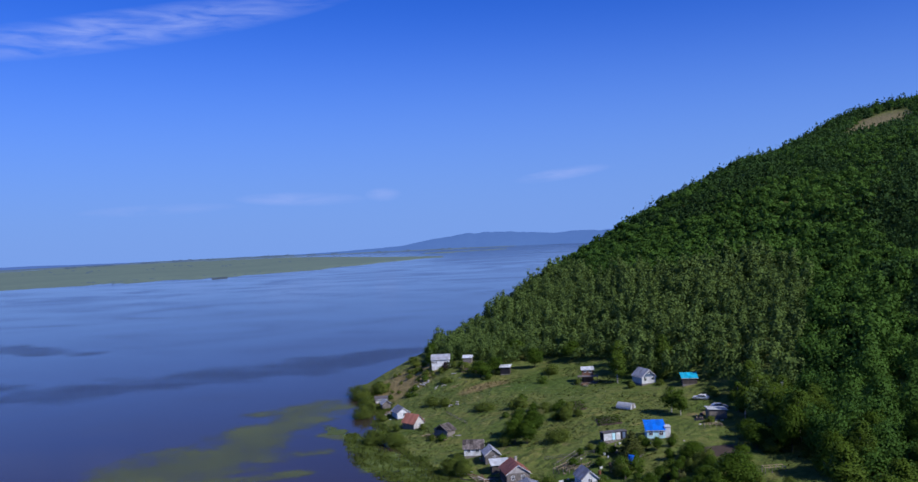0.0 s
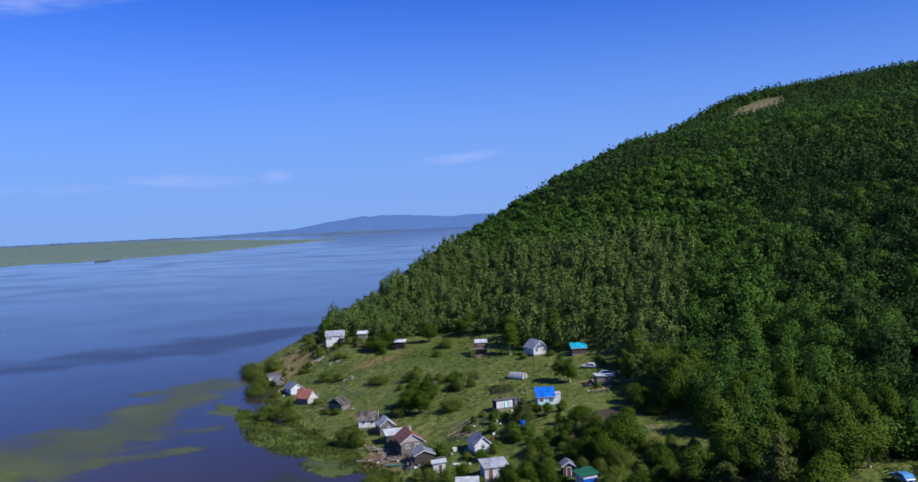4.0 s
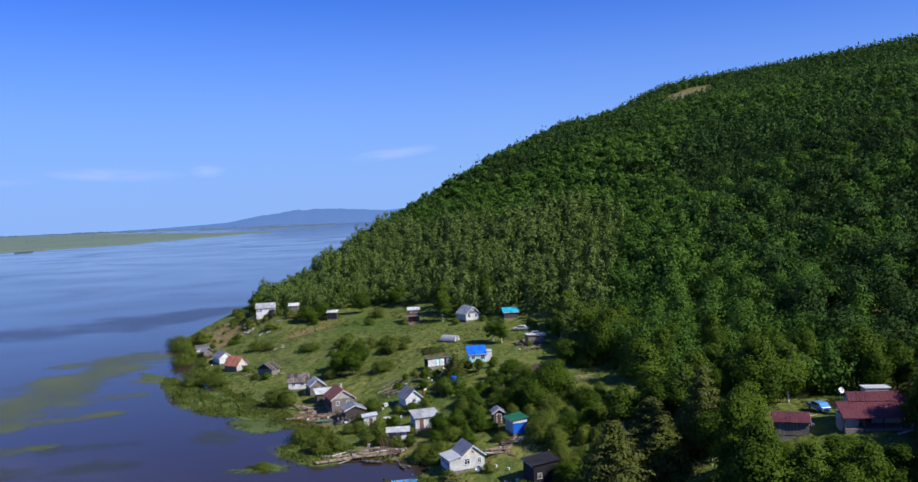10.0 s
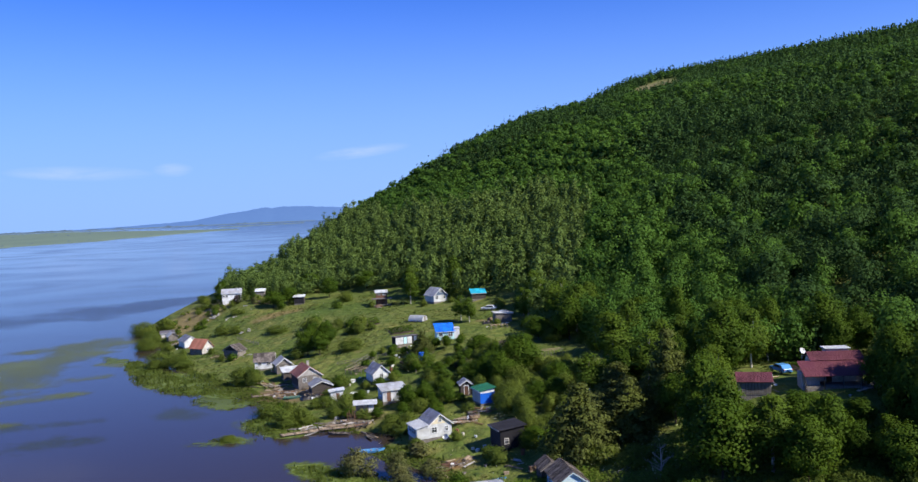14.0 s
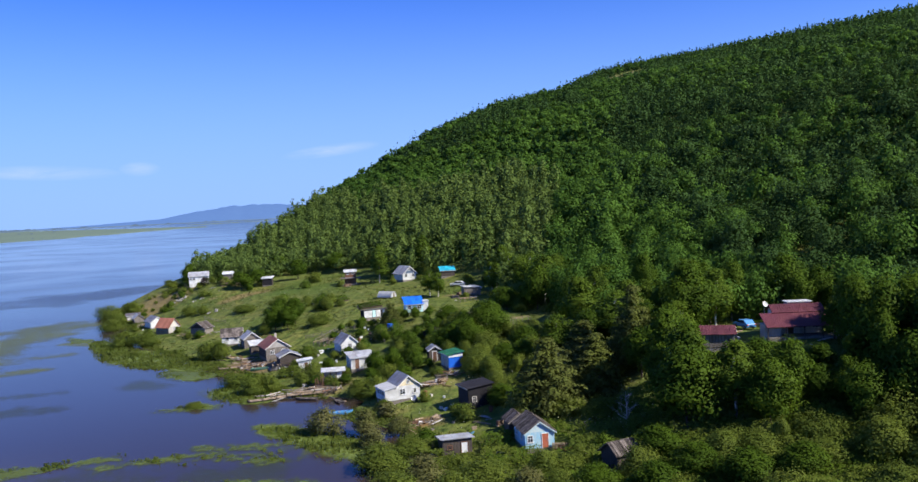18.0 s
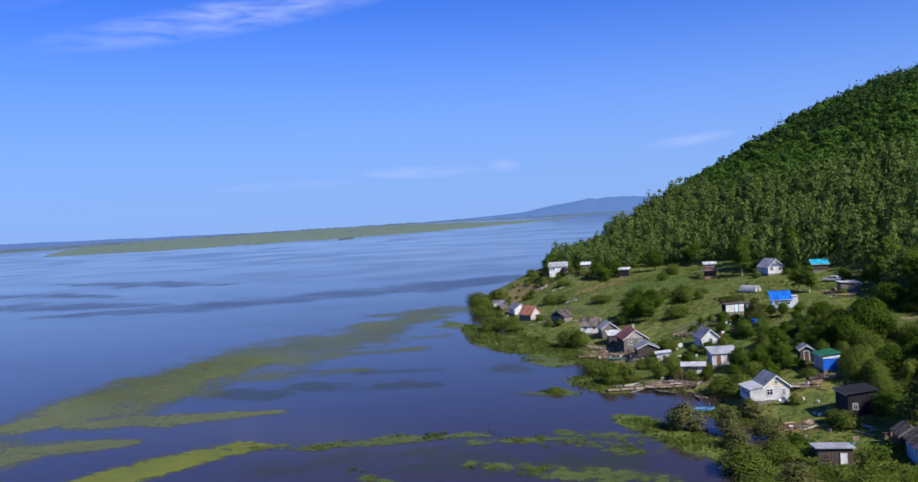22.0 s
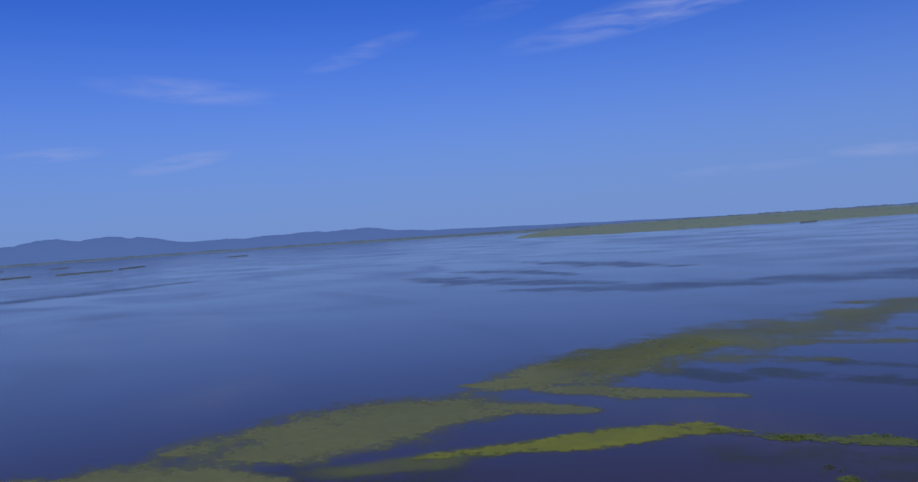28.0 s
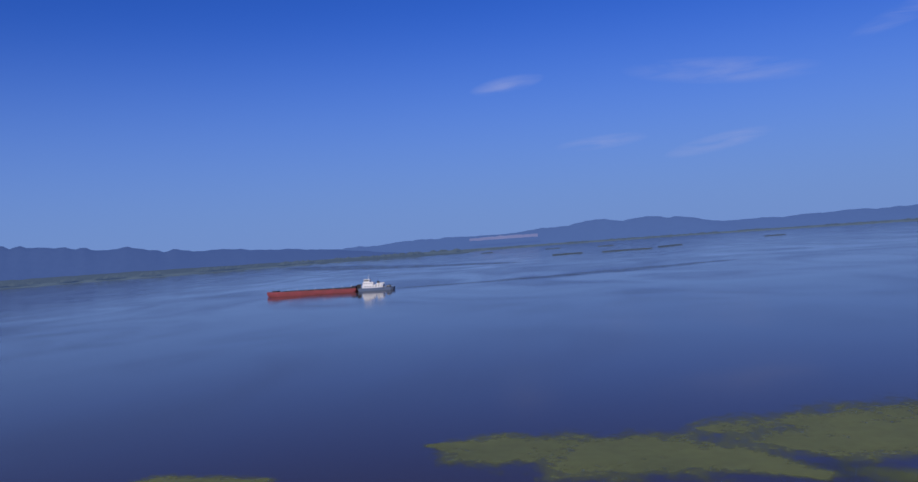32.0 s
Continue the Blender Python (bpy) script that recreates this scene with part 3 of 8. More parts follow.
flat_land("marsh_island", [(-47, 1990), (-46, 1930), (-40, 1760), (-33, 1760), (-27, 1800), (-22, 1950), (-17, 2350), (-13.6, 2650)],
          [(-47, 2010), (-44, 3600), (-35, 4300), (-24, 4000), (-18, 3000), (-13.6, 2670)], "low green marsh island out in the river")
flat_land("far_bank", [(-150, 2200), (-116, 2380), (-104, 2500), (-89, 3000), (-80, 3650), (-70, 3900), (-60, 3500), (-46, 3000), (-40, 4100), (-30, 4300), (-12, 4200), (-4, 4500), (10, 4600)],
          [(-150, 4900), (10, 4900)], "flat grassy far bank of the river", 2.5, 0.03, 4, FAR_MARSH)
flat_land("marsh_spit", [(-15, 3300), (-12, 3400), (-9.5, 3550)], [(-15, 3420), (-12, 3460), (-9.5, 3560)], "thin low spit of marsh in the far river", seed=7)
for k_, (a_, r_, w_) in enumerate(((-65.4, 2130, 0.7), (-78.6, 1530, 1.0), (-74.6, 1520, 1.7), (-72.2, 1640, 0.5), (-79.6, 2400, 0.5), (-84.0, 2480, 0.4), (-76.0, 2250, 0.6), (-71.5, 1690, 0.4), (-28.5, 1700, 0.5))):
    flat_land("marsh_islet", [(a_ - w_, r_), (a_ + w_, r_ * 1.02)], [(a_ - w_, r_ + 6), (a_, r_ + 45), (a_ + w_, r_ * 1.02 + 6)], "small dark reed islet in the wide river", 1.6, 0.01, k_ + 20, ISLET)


def far_hills(name, profile, r, mat, label, seed):
    """A ridge of hills by azimuth and height, with its own depth."""
    az = np.arange(profile[0][0], profile[-1][0] + 0.01, 0.3)
    hs = np.interp(az, [p[0] for p in profile], [p[1] for p in profile])
    rows = []
    for a, h in zip(az, hs):
        h = h * (1 + 0.18 * noise.noise((a * 0.5, seed, 0)) + 0.10 * noise.noise((a * 1.7, seed, 2)))
        for dr, u in ((-260, -0.02), (-170, 0.45 + 0.1 * noise.noise((a * 0.6, seed, 9))), (-60, 0.86), (0, 1.0), (90, 0.6)):
            x, y = polar(a, r + dr)
            rows.append((x, y, h * u))
    k = 5
    quads = [(j * k + i, (j + 1) * k + i, (j + 1) * k + i + 1, j * k + i + 1) for j in range(len(az) - 1) for i in range(k - 1)]
    ob = new(name, bulk(name, rows, quads, 4, mat, True))
    tagged(ob, label, "hills", kind="structure")


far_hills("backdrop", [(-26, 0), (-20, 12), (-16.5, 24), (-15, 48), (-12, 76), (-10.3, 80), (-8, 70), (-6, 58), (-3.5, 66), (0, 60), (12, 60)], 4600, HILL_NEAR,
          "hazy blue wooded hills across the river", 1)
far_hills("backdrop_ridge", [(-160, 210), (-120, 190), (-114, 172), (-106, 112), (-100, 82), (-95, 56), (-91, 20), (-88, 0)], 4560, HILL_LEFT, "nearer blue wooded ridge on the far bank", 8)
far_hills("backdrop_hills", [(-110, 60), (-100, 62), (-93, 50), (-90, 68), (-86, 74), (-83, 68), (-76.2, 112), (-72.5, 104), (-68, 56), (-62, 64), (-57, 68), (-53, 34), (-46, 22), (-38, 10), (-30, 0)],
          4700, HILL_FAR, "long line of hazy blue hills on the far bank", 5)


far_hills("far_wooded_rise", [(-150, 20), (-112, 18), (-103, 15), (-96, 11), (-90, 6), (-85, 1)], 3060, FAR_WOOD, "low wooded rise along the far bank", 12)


def quarry():
    """A pale cutting low on the far hills."""
    rows = []
    for i in range(25):
        a = -85.2 + 4.6 * i / 24
        for z in (44 + 3 * noise.noise((i * 0.4, 1, 0)), 60 + 5 * noise.noise((i * 0.5, 4, 0)) - 10 * (i / 24 - 0.6) ** 2):
            rows.append((*polar(a, 4428 + 0.4 * z), z))
    q = [(2 * i, 2 * i + 2, 2 * i + 3, 2 * i + 1) for i in range(24)]
    tagged(new("quarry_face", bulk("quarry_face", rows, q, 4, QUARRY)), "pale quarry cutting on the far hills", "quarry", kind="structure")


# pale rock with the haze before it added as emission
QUARRY = hazed_material("quarry_rock", (0.08, 0.08, 0.10), (0.125, 0.165, 0.36))
quarry()

# ---- trees and plants ----
def clumps(rng, centres, radii, count, size, flat=0.95, up=0.2, rise=0.4, fuzz=0.15):
    """Leaf clusters on the surfaces of several lobes: small bent quads that face outward."""
    k = rng.choice(len(radii), count, p=radii ** 2 / (radii ** 2).sum())
    d = rng.normal(size=(count, 3))
    d[:, 2] = d[:, 2] * 0.9 + up
    d /= np.linalg.norm(d, axis=1, keepdims=True)
    c = centres[k] + d * radii[k, None] * np.array([1, 1, flat]) * rng.uniform(0.95 - fuzz, 0.95 + fuzz, (count, 1))
    nrm = d + rng.normal(size=(count, 3)) * 0.3 + (0, 0, rise * 0.7)
    nrm /= np.linalg.norm(nrm, axis=1, keepdims=True)
    a = np.cross(nrm, rng.normal(size=(count, 3)))
    a /= np.linalg.norm(a, axis=1, keepdims=True)
    b = np.cross(nrm, a)
    s = size * rng.uniform(0.6, 1.35, (count, 1))
    bend = nrm * s * 0.18
    q = np.stack([c - a * s - bend * 0.6, c - b * s * 0.75, c + a * s - bend * 0.6, c + b * s * 0.8], 1)
    mid = np.average(centres, 0, weights=radii ** 2)
    whole = (c - mid) / np.maximum(np.ptp(c, axis=0), 0.3)
    whole /= np.linalg.norm(whole, axis=1, keepdims=True) + 1e-6
    soft = d * 0.55 + whole * 0.6 + nrm * 0.3 + (0, 0, 0.35)
    soft /= np.linalg.norm(soft, axis=1, keepdims=True)
    return np.concatenate([q.reshape(-1, 3), np.repeat(soft, 4, 0)], 1)


def crown_points(rng, tall, wide, lobes, low=0.25):
    """Centres and radii of a crown's lobes, on a tapering stem."""
    u = rng.uniform(0, 1, lobes) ** 0.9
    z = tall * (low + (0.93 - low) * u)
    spread = wide * np.sin(np.pi * np.clip(0.18 + 0.74 * u, 0, 1)) ** 0.8
    a = rng.uniform(0, 2 * np.pi, lobes)
    off = spread * rng.uniform(0.2, 0.62 if lobes < 15 else 0.78, lobes)
    c = np.stack([off * np.cos(a), off * np.sin(a), z], 1)
    r = np.clip(spread * rng.uniform(0.42, 0.66, lobes) * min(1.0, (14 / lobes) ** 0.35), wide * 0.14, None)
    c[0], r[0] = (0, 0, tall * 0.86), wide * 0.38
    c[1], r[1] = (0, 0, tall * (low + 0.34)), wide * 0.62
    return c, r


def quads(v, name, mat):
    """Leaf quads from places and normals: the foliage shades as rounded masses."""
    me = bulk(name, v[:, :3], np.arange(len(v)), 4, mat)
    at = me.attributes.new("custom_normal", "FLOAT_VECTOR", "POINT")
    at.data.foreach_set("vector", np.ascontiguousarray(v[:, 3:], np.float32).ravel())
    return me


def trunk_shape(rng, tall, thick, lobes, lean=0.05):
    sh = Shape()
    pts = [Vector((0, 0, -0.4))]
    for i in range(1, 5):
        pts.append(Vector((rng.normal() * lean * i, rng.normal() * lean * i, tall * 0.82 * i / 4)))
    for i in range(4):
        sh.tube(pts[i], pts[i + 1], thick * (1 - 0.21 * i), thick * (1 - 0.21 * (i + 1)), 7)
    for c in lobes[:7]:
        h = min(max(0.3 * tall, c[2] * 0.62), tall * 0.7)
        i = min(3, int(h / (tall * 0.82) * 4))
        root = pts[i].lerp(pts[i + 1], min(1, max(0, h / (tall * 0.82) * 4 - i)))
        sh.tube(root, Vector(c), thick * 0.36, thick * 0.1, 5)
    return sh


def tree_kinds(name, mat, bark, tall, wide, lobes, leaves, size, low, seed, variants, fuzz=0.15):
    out = []
    for k in range(variants):
        rng = np.random.default_rng(seed + k)
        h, w = tall * rng.uniform(0.88, 1.12), wide * rng.uniform(0.85, 1.15)
        c, r = crown_points(rng, h, w, lobes, low)
        trunk = trunk_shape(rng, h, 0.016 * h, c).mesh("trunk", bark)
        out.append((trunk, quads(clumps(rng, c, r, leaves, size, fuzz=fuzz), "crown", mat)))
    return out


def pine_kinds(seed, variants, tall=9.5, wide=4.3, body=0.95):
    out = []
    for k in range(variants):
        rng = np.random.default_rng(seed + k)
        c, r = [], []
        tiers = 8
        for t in range(tiers):
            u = t / (tiers - 1)
            z = tall * (0.12 + 0.82 * u)
            ring = wide * (1.0 - 0.86 * u ** 1.2)
            for a in np.arange(0, 2 * np.pi, 2 * np.pi / max(3, int(8 - 5 * u))) + rng.uniform(0, 6):
                for f_ in (0.45, 0.85):
                    c.append((ring * f_ * math.cos(a), ring * f_ * math.sin(a), z - 0.25 * f_ + rng.normal() * 0.15))
                    r.append(body * (1.15 - 0.45 * u))
        c, r = np.array(c), np.array(r)
        sh = Shape().tube((0, 0, -0.4), (0, 0, tall * 0.95), 0.2, 0.04, 8)
        for p in c[1::2]:
            sh.tube((0, 0, p[2] + 0.2), p, 0.06, 0.02, 4)
        out.append((sh.mesh("trunk", bark_of), quads(clumps(rng, c, r, 9500, 0.165, 0.6, 0.35, fuzz=0.45), "crown", NEEDLE)))
    return out


bark_of = BARK
OAKS = tree_kinds("tree", LEAF, BARK, 9.5, 3.6, 34, 7200, 0.17, 0.2, 10, 5, 0.5)
BIRCHES = tree_kinds("tree", BIRCH, PALE_BARK, 11.5, 2.6, 34, 6400, 0.155, 0.2, 40, 5, 0.55)
WILLOWS = tree_kinds("tree", WILLOW, BARK, 5.0, 3.4, 32, 6000, 0.135, 0.08, 70, 4, 0.55)
DRY_WILLOWS = tree_kinds("tree", DRY_LEAF, BARK, 5.0, 3.4, 32, 3000, 0.15, 0.08, 80, 2, 0.36)
PINES = pine_kinds(100, 2)
BUSHES = [quads(clumps(np.random.default_rng(200 + k), *crown_points(np.random.default_rng(230 + k), 2.2, 1.9, 10, 0.08), 1500, 0.115, 0.8, 0.35, 0.4, 0.5), "bush", (WILLOW, BIRCH, WILLOW, LEAF, WILLOW, WILLOW)[k]) for k in range(6)]


def plant_bush(x, y, scale, rng, label="rounded green shrub on the riverbank", group="riverbank shrubs", squash=None):
    ob = new("bush", BUSHES[rng.integers(len(BUSHES))])
    ob.matrix_world = Matrix.LocRotScale((x, y, max(height(x, y), -0.1) - 0.12 * scale), Euler((0, 0, rng.uniform(0, 6.28))), (scale, scale, scale * (squash or rng.uniform(0.75, 1.1))))
    return tagged(ob, label, "shrub", group)


# what must stay free of trees: x, y, radius
KEEP_CLEAR = []


def is_clear(x, y, r=0.0):
    return all((x - a) ** 2 + (y - b) ** 2 > (c + r) ** 2 for a, b, c in KEEP_CLEAR)


def forest_crown(seed, tall, wide, lobes, low, flat, levels):
    """One crown in three grades of fineness."""
    rng = np.random.default_rng(seed)
    c, r = crown_points(rng, tall, wide, lobes, low)
    return [clumps(rng, c, r, count, size, flat, 0.45, fuzz=0.38) for count, size in levels]


def dome_crown(seed, tall, wide, lobes, levels):
    """A broad crown that closes with its neighbours into one billowing canopy."""
    rng = np.random.default_rng(seed)
    a = rng.uniform(0, 6.28, lobes)
    d = wide * np.sqrt(np.linspace(0.0, 0.75, lobes))
    r = wide * rng.uniform(0.32, 0.5, lobes)
    c = np.stack([d * np.cos(a + np.arange(lobes) * 2.4), d * np.sin(a + np.arange(lobes) * 2.4), tall * (0.8 - 0.32 * (d / wide) ** 2 + rng.normal(size=lobes) * 0.04)], 1)
    return [clumps(rng, c, r, count, size, 0.8, 0.55, fuzz=0.3) for count, size in levels]


def conifer_crown(seed, tall, wide, levels):
    """A pointed crown of drooping tiers, in three grades of fineness."""
    rng = np.random.default_rng(seed)
    c, r = [], []
    for u in np.linspace(0, 1, 7):
        ring = wide * (1 - u) ** 0.8 + 0.15
        for a in np.arange(0, 6.28, 6.28 / max(1, round(5 * (1 - u)))) + rng.uniform(0, 6):
            c.append((0.55 * ring * math.cos(a), 0.55 * ring * math.sin(a), tall * (0.22 + 0.76 * u) + rng.normal() * 0.2))
            r.append(max(0.4, 0.62 * ring))
    c, r = np.array(c), np.array(r)
    return [clumps(rng, c, r, count, size, 0.7, 0.35, fuzz=0.3) for count, size in levels]


def dark_share(x, y, z, far):
    """How much of the wood is dark: conifers in two old stands on the slope, on the near shoulder's rim and the crest,
    and trees darkened for shade on the right.
    """
    share = 0.03
    for cx, cy, turn, a, b, most in ((99, 342, 0.2, 76, 23, 1.1), (138, 330, 0.35, 60, 28, 0.9), (160, 285, 0.5, 44, 28, 0.7)):
        u = (x - cx) * math.sin(turn) + (y - cy) * math.cos(turn)
        v = (x - cx) * math.cos(turn) - (y - cy) * math.sin(turn)
        share = max(share, most * min(1, max(0, 2.2 * (1 - (u / a) ** 2 - (v / b) ** 2))))
    # extra dark trees on the right also stand in for shade there
    if x > 78:
        share = max(share, 0.42 + min(0.2, (x - 78) * 0.004))
    if x < 90 and far > 432 and z > 58:
        share = max(share, 0.85)
    if far > 585:
        share = max(share, 0.9)
    return min(0.97, share * (1.0 + 0.8 * noise.noise((x * 0.03, y * 0.03, 6))))


def forest():
    """The wood on the hill: thousands of crowns, in a mesh for each kind of tree."""
    rng = np.random.default_rng(5)
    broad = [dome_crown(300 + k, 6.6, 3.7, 9, ((560, 0.25), (250, 0.38), (100, 0.62), (48, 0.9))) for k in range(10)]
    round_ = [forest_crown(320 + k, 9.4, 4.2, 20, 0.2, 0.95, ((950, 0.25), (420, 0.38), (130, 0.64), (56, 0.9))) for k in range(6)]
    slim = [forest_crown(340 + k, 9.6, 2.5, 13, 0.12, 1.2, ((520, 0.24), (240, 0.35), (96, 0.56), (46, 0.78))) for k in range(8)]
    spruce = [conifer_crown(360 + k, 9.0, 3.6, ((560, 0.26), (250, 0.4), (104, 0.64), (46, 0.9))) for k in range(6)]
    spire = [conifer_crown(380 + k, 10.5, 2.3, ((480, 0.26), (200, 0.4), (90, 0.6), (44, 0.8))) for k in range(4)]
    belts = {"foot": [], "slope": [], "crest": []}
    for d0, d1, step in ((60, 300, 4.2), (300, 560, 3.6), (560, 860, 4.7)):
        g = np.arange(-120, 560, step)
        X, Y = np.meshgrid(g, np.arange(0, 900, step))
        X = X + rng.uniform(-0.45, 0.45, X.shape) * step
        Y = Y + rng.uniform(-0.45, 0.45, Y.shape) * step
        d = np.hypot(X, Y)
        az = np.degrees(np.arctan2(X, Y))
        s = inland(X, Y)
        ok = (d >= d0) & (d < d1) & (az < 35) & (az > -21) & (terrain(X, Y) > 4.5) & (Y > 40)
        edge = 156 + 5 * np.sin(X * 0.05) + 3 * np.sin(Y * 0.11)
        edge = np.where(X > 20, 128, edge)
        edge = np.where(X > 62, 95, edge)
        edge = np.where(Y > 318, 122 - 0.4 * (Y - 318), edge)
        ok &= s > edge
        ok &= (Y < 318) | (terrain(X, Y) > 7.8) & (X > -102 + 0.25 * (Y - 340))
        # a bare slope under the crest
        ok &= ((X - 176) * 0.40 + (Y - 715) * 0.92) ** 2 / 64 ** 2 + ((X - 176) * 0.92 - (Y - 715) * 0.40) ** 2 / 22 ** 2 > 1
        for x, y in zip(X[ok], Y[ok]):
            if not is_clear(x, y, 1.5):
                continue
            z = height(x, y)
            dd = math.hypot(x, y)
            patch = noise.noise((x * 0.011, y * 0.011, 4))
            sc = rng.uniform(0.75, 1.2) * (1.0 if z < 40 else max(0.76, 1.0 - (z - 40) * 0.008))
            if y > 295 and x < -15:
                sc *= 0.9
            if z < 38 - 0.16 * min(max(x - 30, 0), 130) + 10 * patch + 4 * noise.noise((x * 0.05, y * 0.05, 9)) and x < 0.15 * y + 22 * patch:
                kind, where = (slim, "foot") if rng.uniform() < 0.8 else (broad, "foot")
                sc *= 1.05
            elif rng.uniform() < dark_share(x, y, z, dd):
                kind, where = (spire if dd > 585 or rng.uniform() < 0.15 else spruce), "crest"
                sc *= 1.15 if dd > 585 else 1.0
            elif x > 0.15 * y + 22 * patch and dd < 290 and z < 60 and rng.uniform() < 0.75:
                # broad crowns on the right take the dark colour in place of shade
                kind, where = round_, "crest" if rng.uniform() < (0.06 if x < 66 else 0.6) else "slope"
            else:
                kind, where = broad, "slope"
            kinds = kind[rng.integers(len(kind))]
            p = kinds[0 if dd < 230 else 1 if dd < 340 or x < 10 and dd < 440 else 2 if dd < 600 else 3]
            a, up = rng.uniform(0, 6.28), sc * rng.uniform(0.85, 1.25)
            ca, sa = math.cos(a), math.sin(a)
            q = np.stack([(p[:, 0] * ca - p[:, 1] * sa) * sc + x, (p[:, 0] * sa + p[:, 1] * ca) * sc + y, p[:, 2] * up + z - 1.2, p[:, 3] * ca - p[:, 4] * sa, p[:, 3] * sa + p[:, 4] * ca, p[:, 5]], 1)
            belts[where].append(q)
    for where, name, mat, label in (("foot", "aspen_wood", ASPEN, "slim olive-green aspens and birches at the foot of the hill"),
                                    ("slope", "oak_wood", FOREST, "dense bright green oak wood covering the hillside"),
                                    ("crest", "ridge_and_shade_wood", NEEDLE_AND_SHADE, "darker conifers and old trees along the hill's crest, and crowns darkened for shade on the right")):
        tagged(new(name, quads(np.concatenate(belts[where]), name, mat)), label, "forest", kind="stuff")


def blades(rng, x, y, z, tall, lean, width):
    """Upright grass blades, as slim triangles in tufts of three."""
    n_ = len(x)
    out = []
    for k in range(3):
        a = rng.uniform(0, 6.28, n_)
        dx, dy = np.cos(a), np.sin(a)
        h = tall * rng.uniform(0.6, 1.2, n_)
        o = rng.uniform(-0.2, 0.2, (n_, 2))
        base = np.stack([x + o[:, 0], y + o[:, 1], z], 1)
        side = np.stack([-dy * width, dx * width, 0 * dx], 1)
        tip = base + np.stack([dx * h * lean, dy * h * lean, h], 1)
        out.append(np.stack([base - side, base + side, tip], 1).reshape(-1, 3))
    return np.concatenate(out)

# ---- buildings ----
def wall_frame(side, w, d):
    """A pose whose x runs along a wall, y into it, z up, at the middle of the wall's foot."""
    return {"F": pose(0, -d / 2, 0), "B": pose(0, d / 2, 0, 0, 0, 180), "L": pose(-w / 2, 0, 0, 0, 0, -90), "R": pose(w / 2, 0, 0, 0, 0, 90)}[side]


def add_window(parent, m, u, z, w, h, trim):
    frame_ob = Shape()
    t = 0.09
    for a in ((u - w / 2 - t, u + w / 2 + t, z + h / 2, z + h / 2 + t), (u - w / 2 - t, u - w / 2, z - h / 2, z + h / 2),
              (u + w / 2, u + w / 2 + t, z - h / 2, z + h / 2), (u - 0.025, u + 0.025, z - h / 2, z + h / 2), (u - w / 2, u + w / 2, z + h * 0.12, z + h * 0.12 + 0.05)):
        frame_ob.box(a[0], a[1], -0.07, 0.0, a[2], a[3], m)
    win = part("window", frame_ob, trim, parent)
    part("pane", Shape().box(u - w / 2, u + w / 2, -0.03, 0.02, z - h / 2, z + h / 2, m), GLASS, win, "dark window glass")
    part("sill", Shape().box(u - w / 2 - 0.15, u + w / 2 + 0.15, -0.14, 0, z - h / 2 - 0.08, z - h / 2, m), trim, win)


def add_door(parent, m, u, w, h, mat, trim):
    leaf = part("door", Shape().box(u - w / 2, u + w / 2, -0.06, 0.0, 0.05, h, m), mat, parent)
    fr = Shape()
    for a in ((u - w / 2 - 0.09, u - w / 2, 0.0, h), (u + w / 2, u + w / 2 + 0.09, 0.0, h), (u - w / 2 - 0.09, u + w / 2 + 0.09, h, h + 0.1)):
        fr.box(a[0], a[1], -0.09, 0, a[2], a[3], m)
    part("door_frame", fr, trim, leaf)
    part("handle", Shape().box(u + w * 0.34, u + w * 0.40, -0.12, -0.06, 1.0, 1.12, m), METAL, leaf)


def roof_sheets(slope, x0, x1, y0, y1, th, m, mat, seed):
    """Overlapping roofing sheets, none quite like its neighbour."""
    rng = random.Random(int(seed * 10))
    k = max(2, round((y1 - y0) / 0.95))
    step = (y1 - y0) / k
    for i in range(k):
        a = y0 + step * i
        cut = x0 + (x1 - x0) * rng.uniform(0.42, 0.6)
        for b0, b1, lift in ((x0, cut, 0.022), (cut - 0.12, x1 + rng.uniform(-0.02, 0.08), 0.004)):
            e = rng.uniform(0, 0.012)
            part("sheet", Shape().box(b0, b1, a - 0.02, a + step - 0.035, th + lift + e, th + lift + e + 0.012, m), mat, slope)


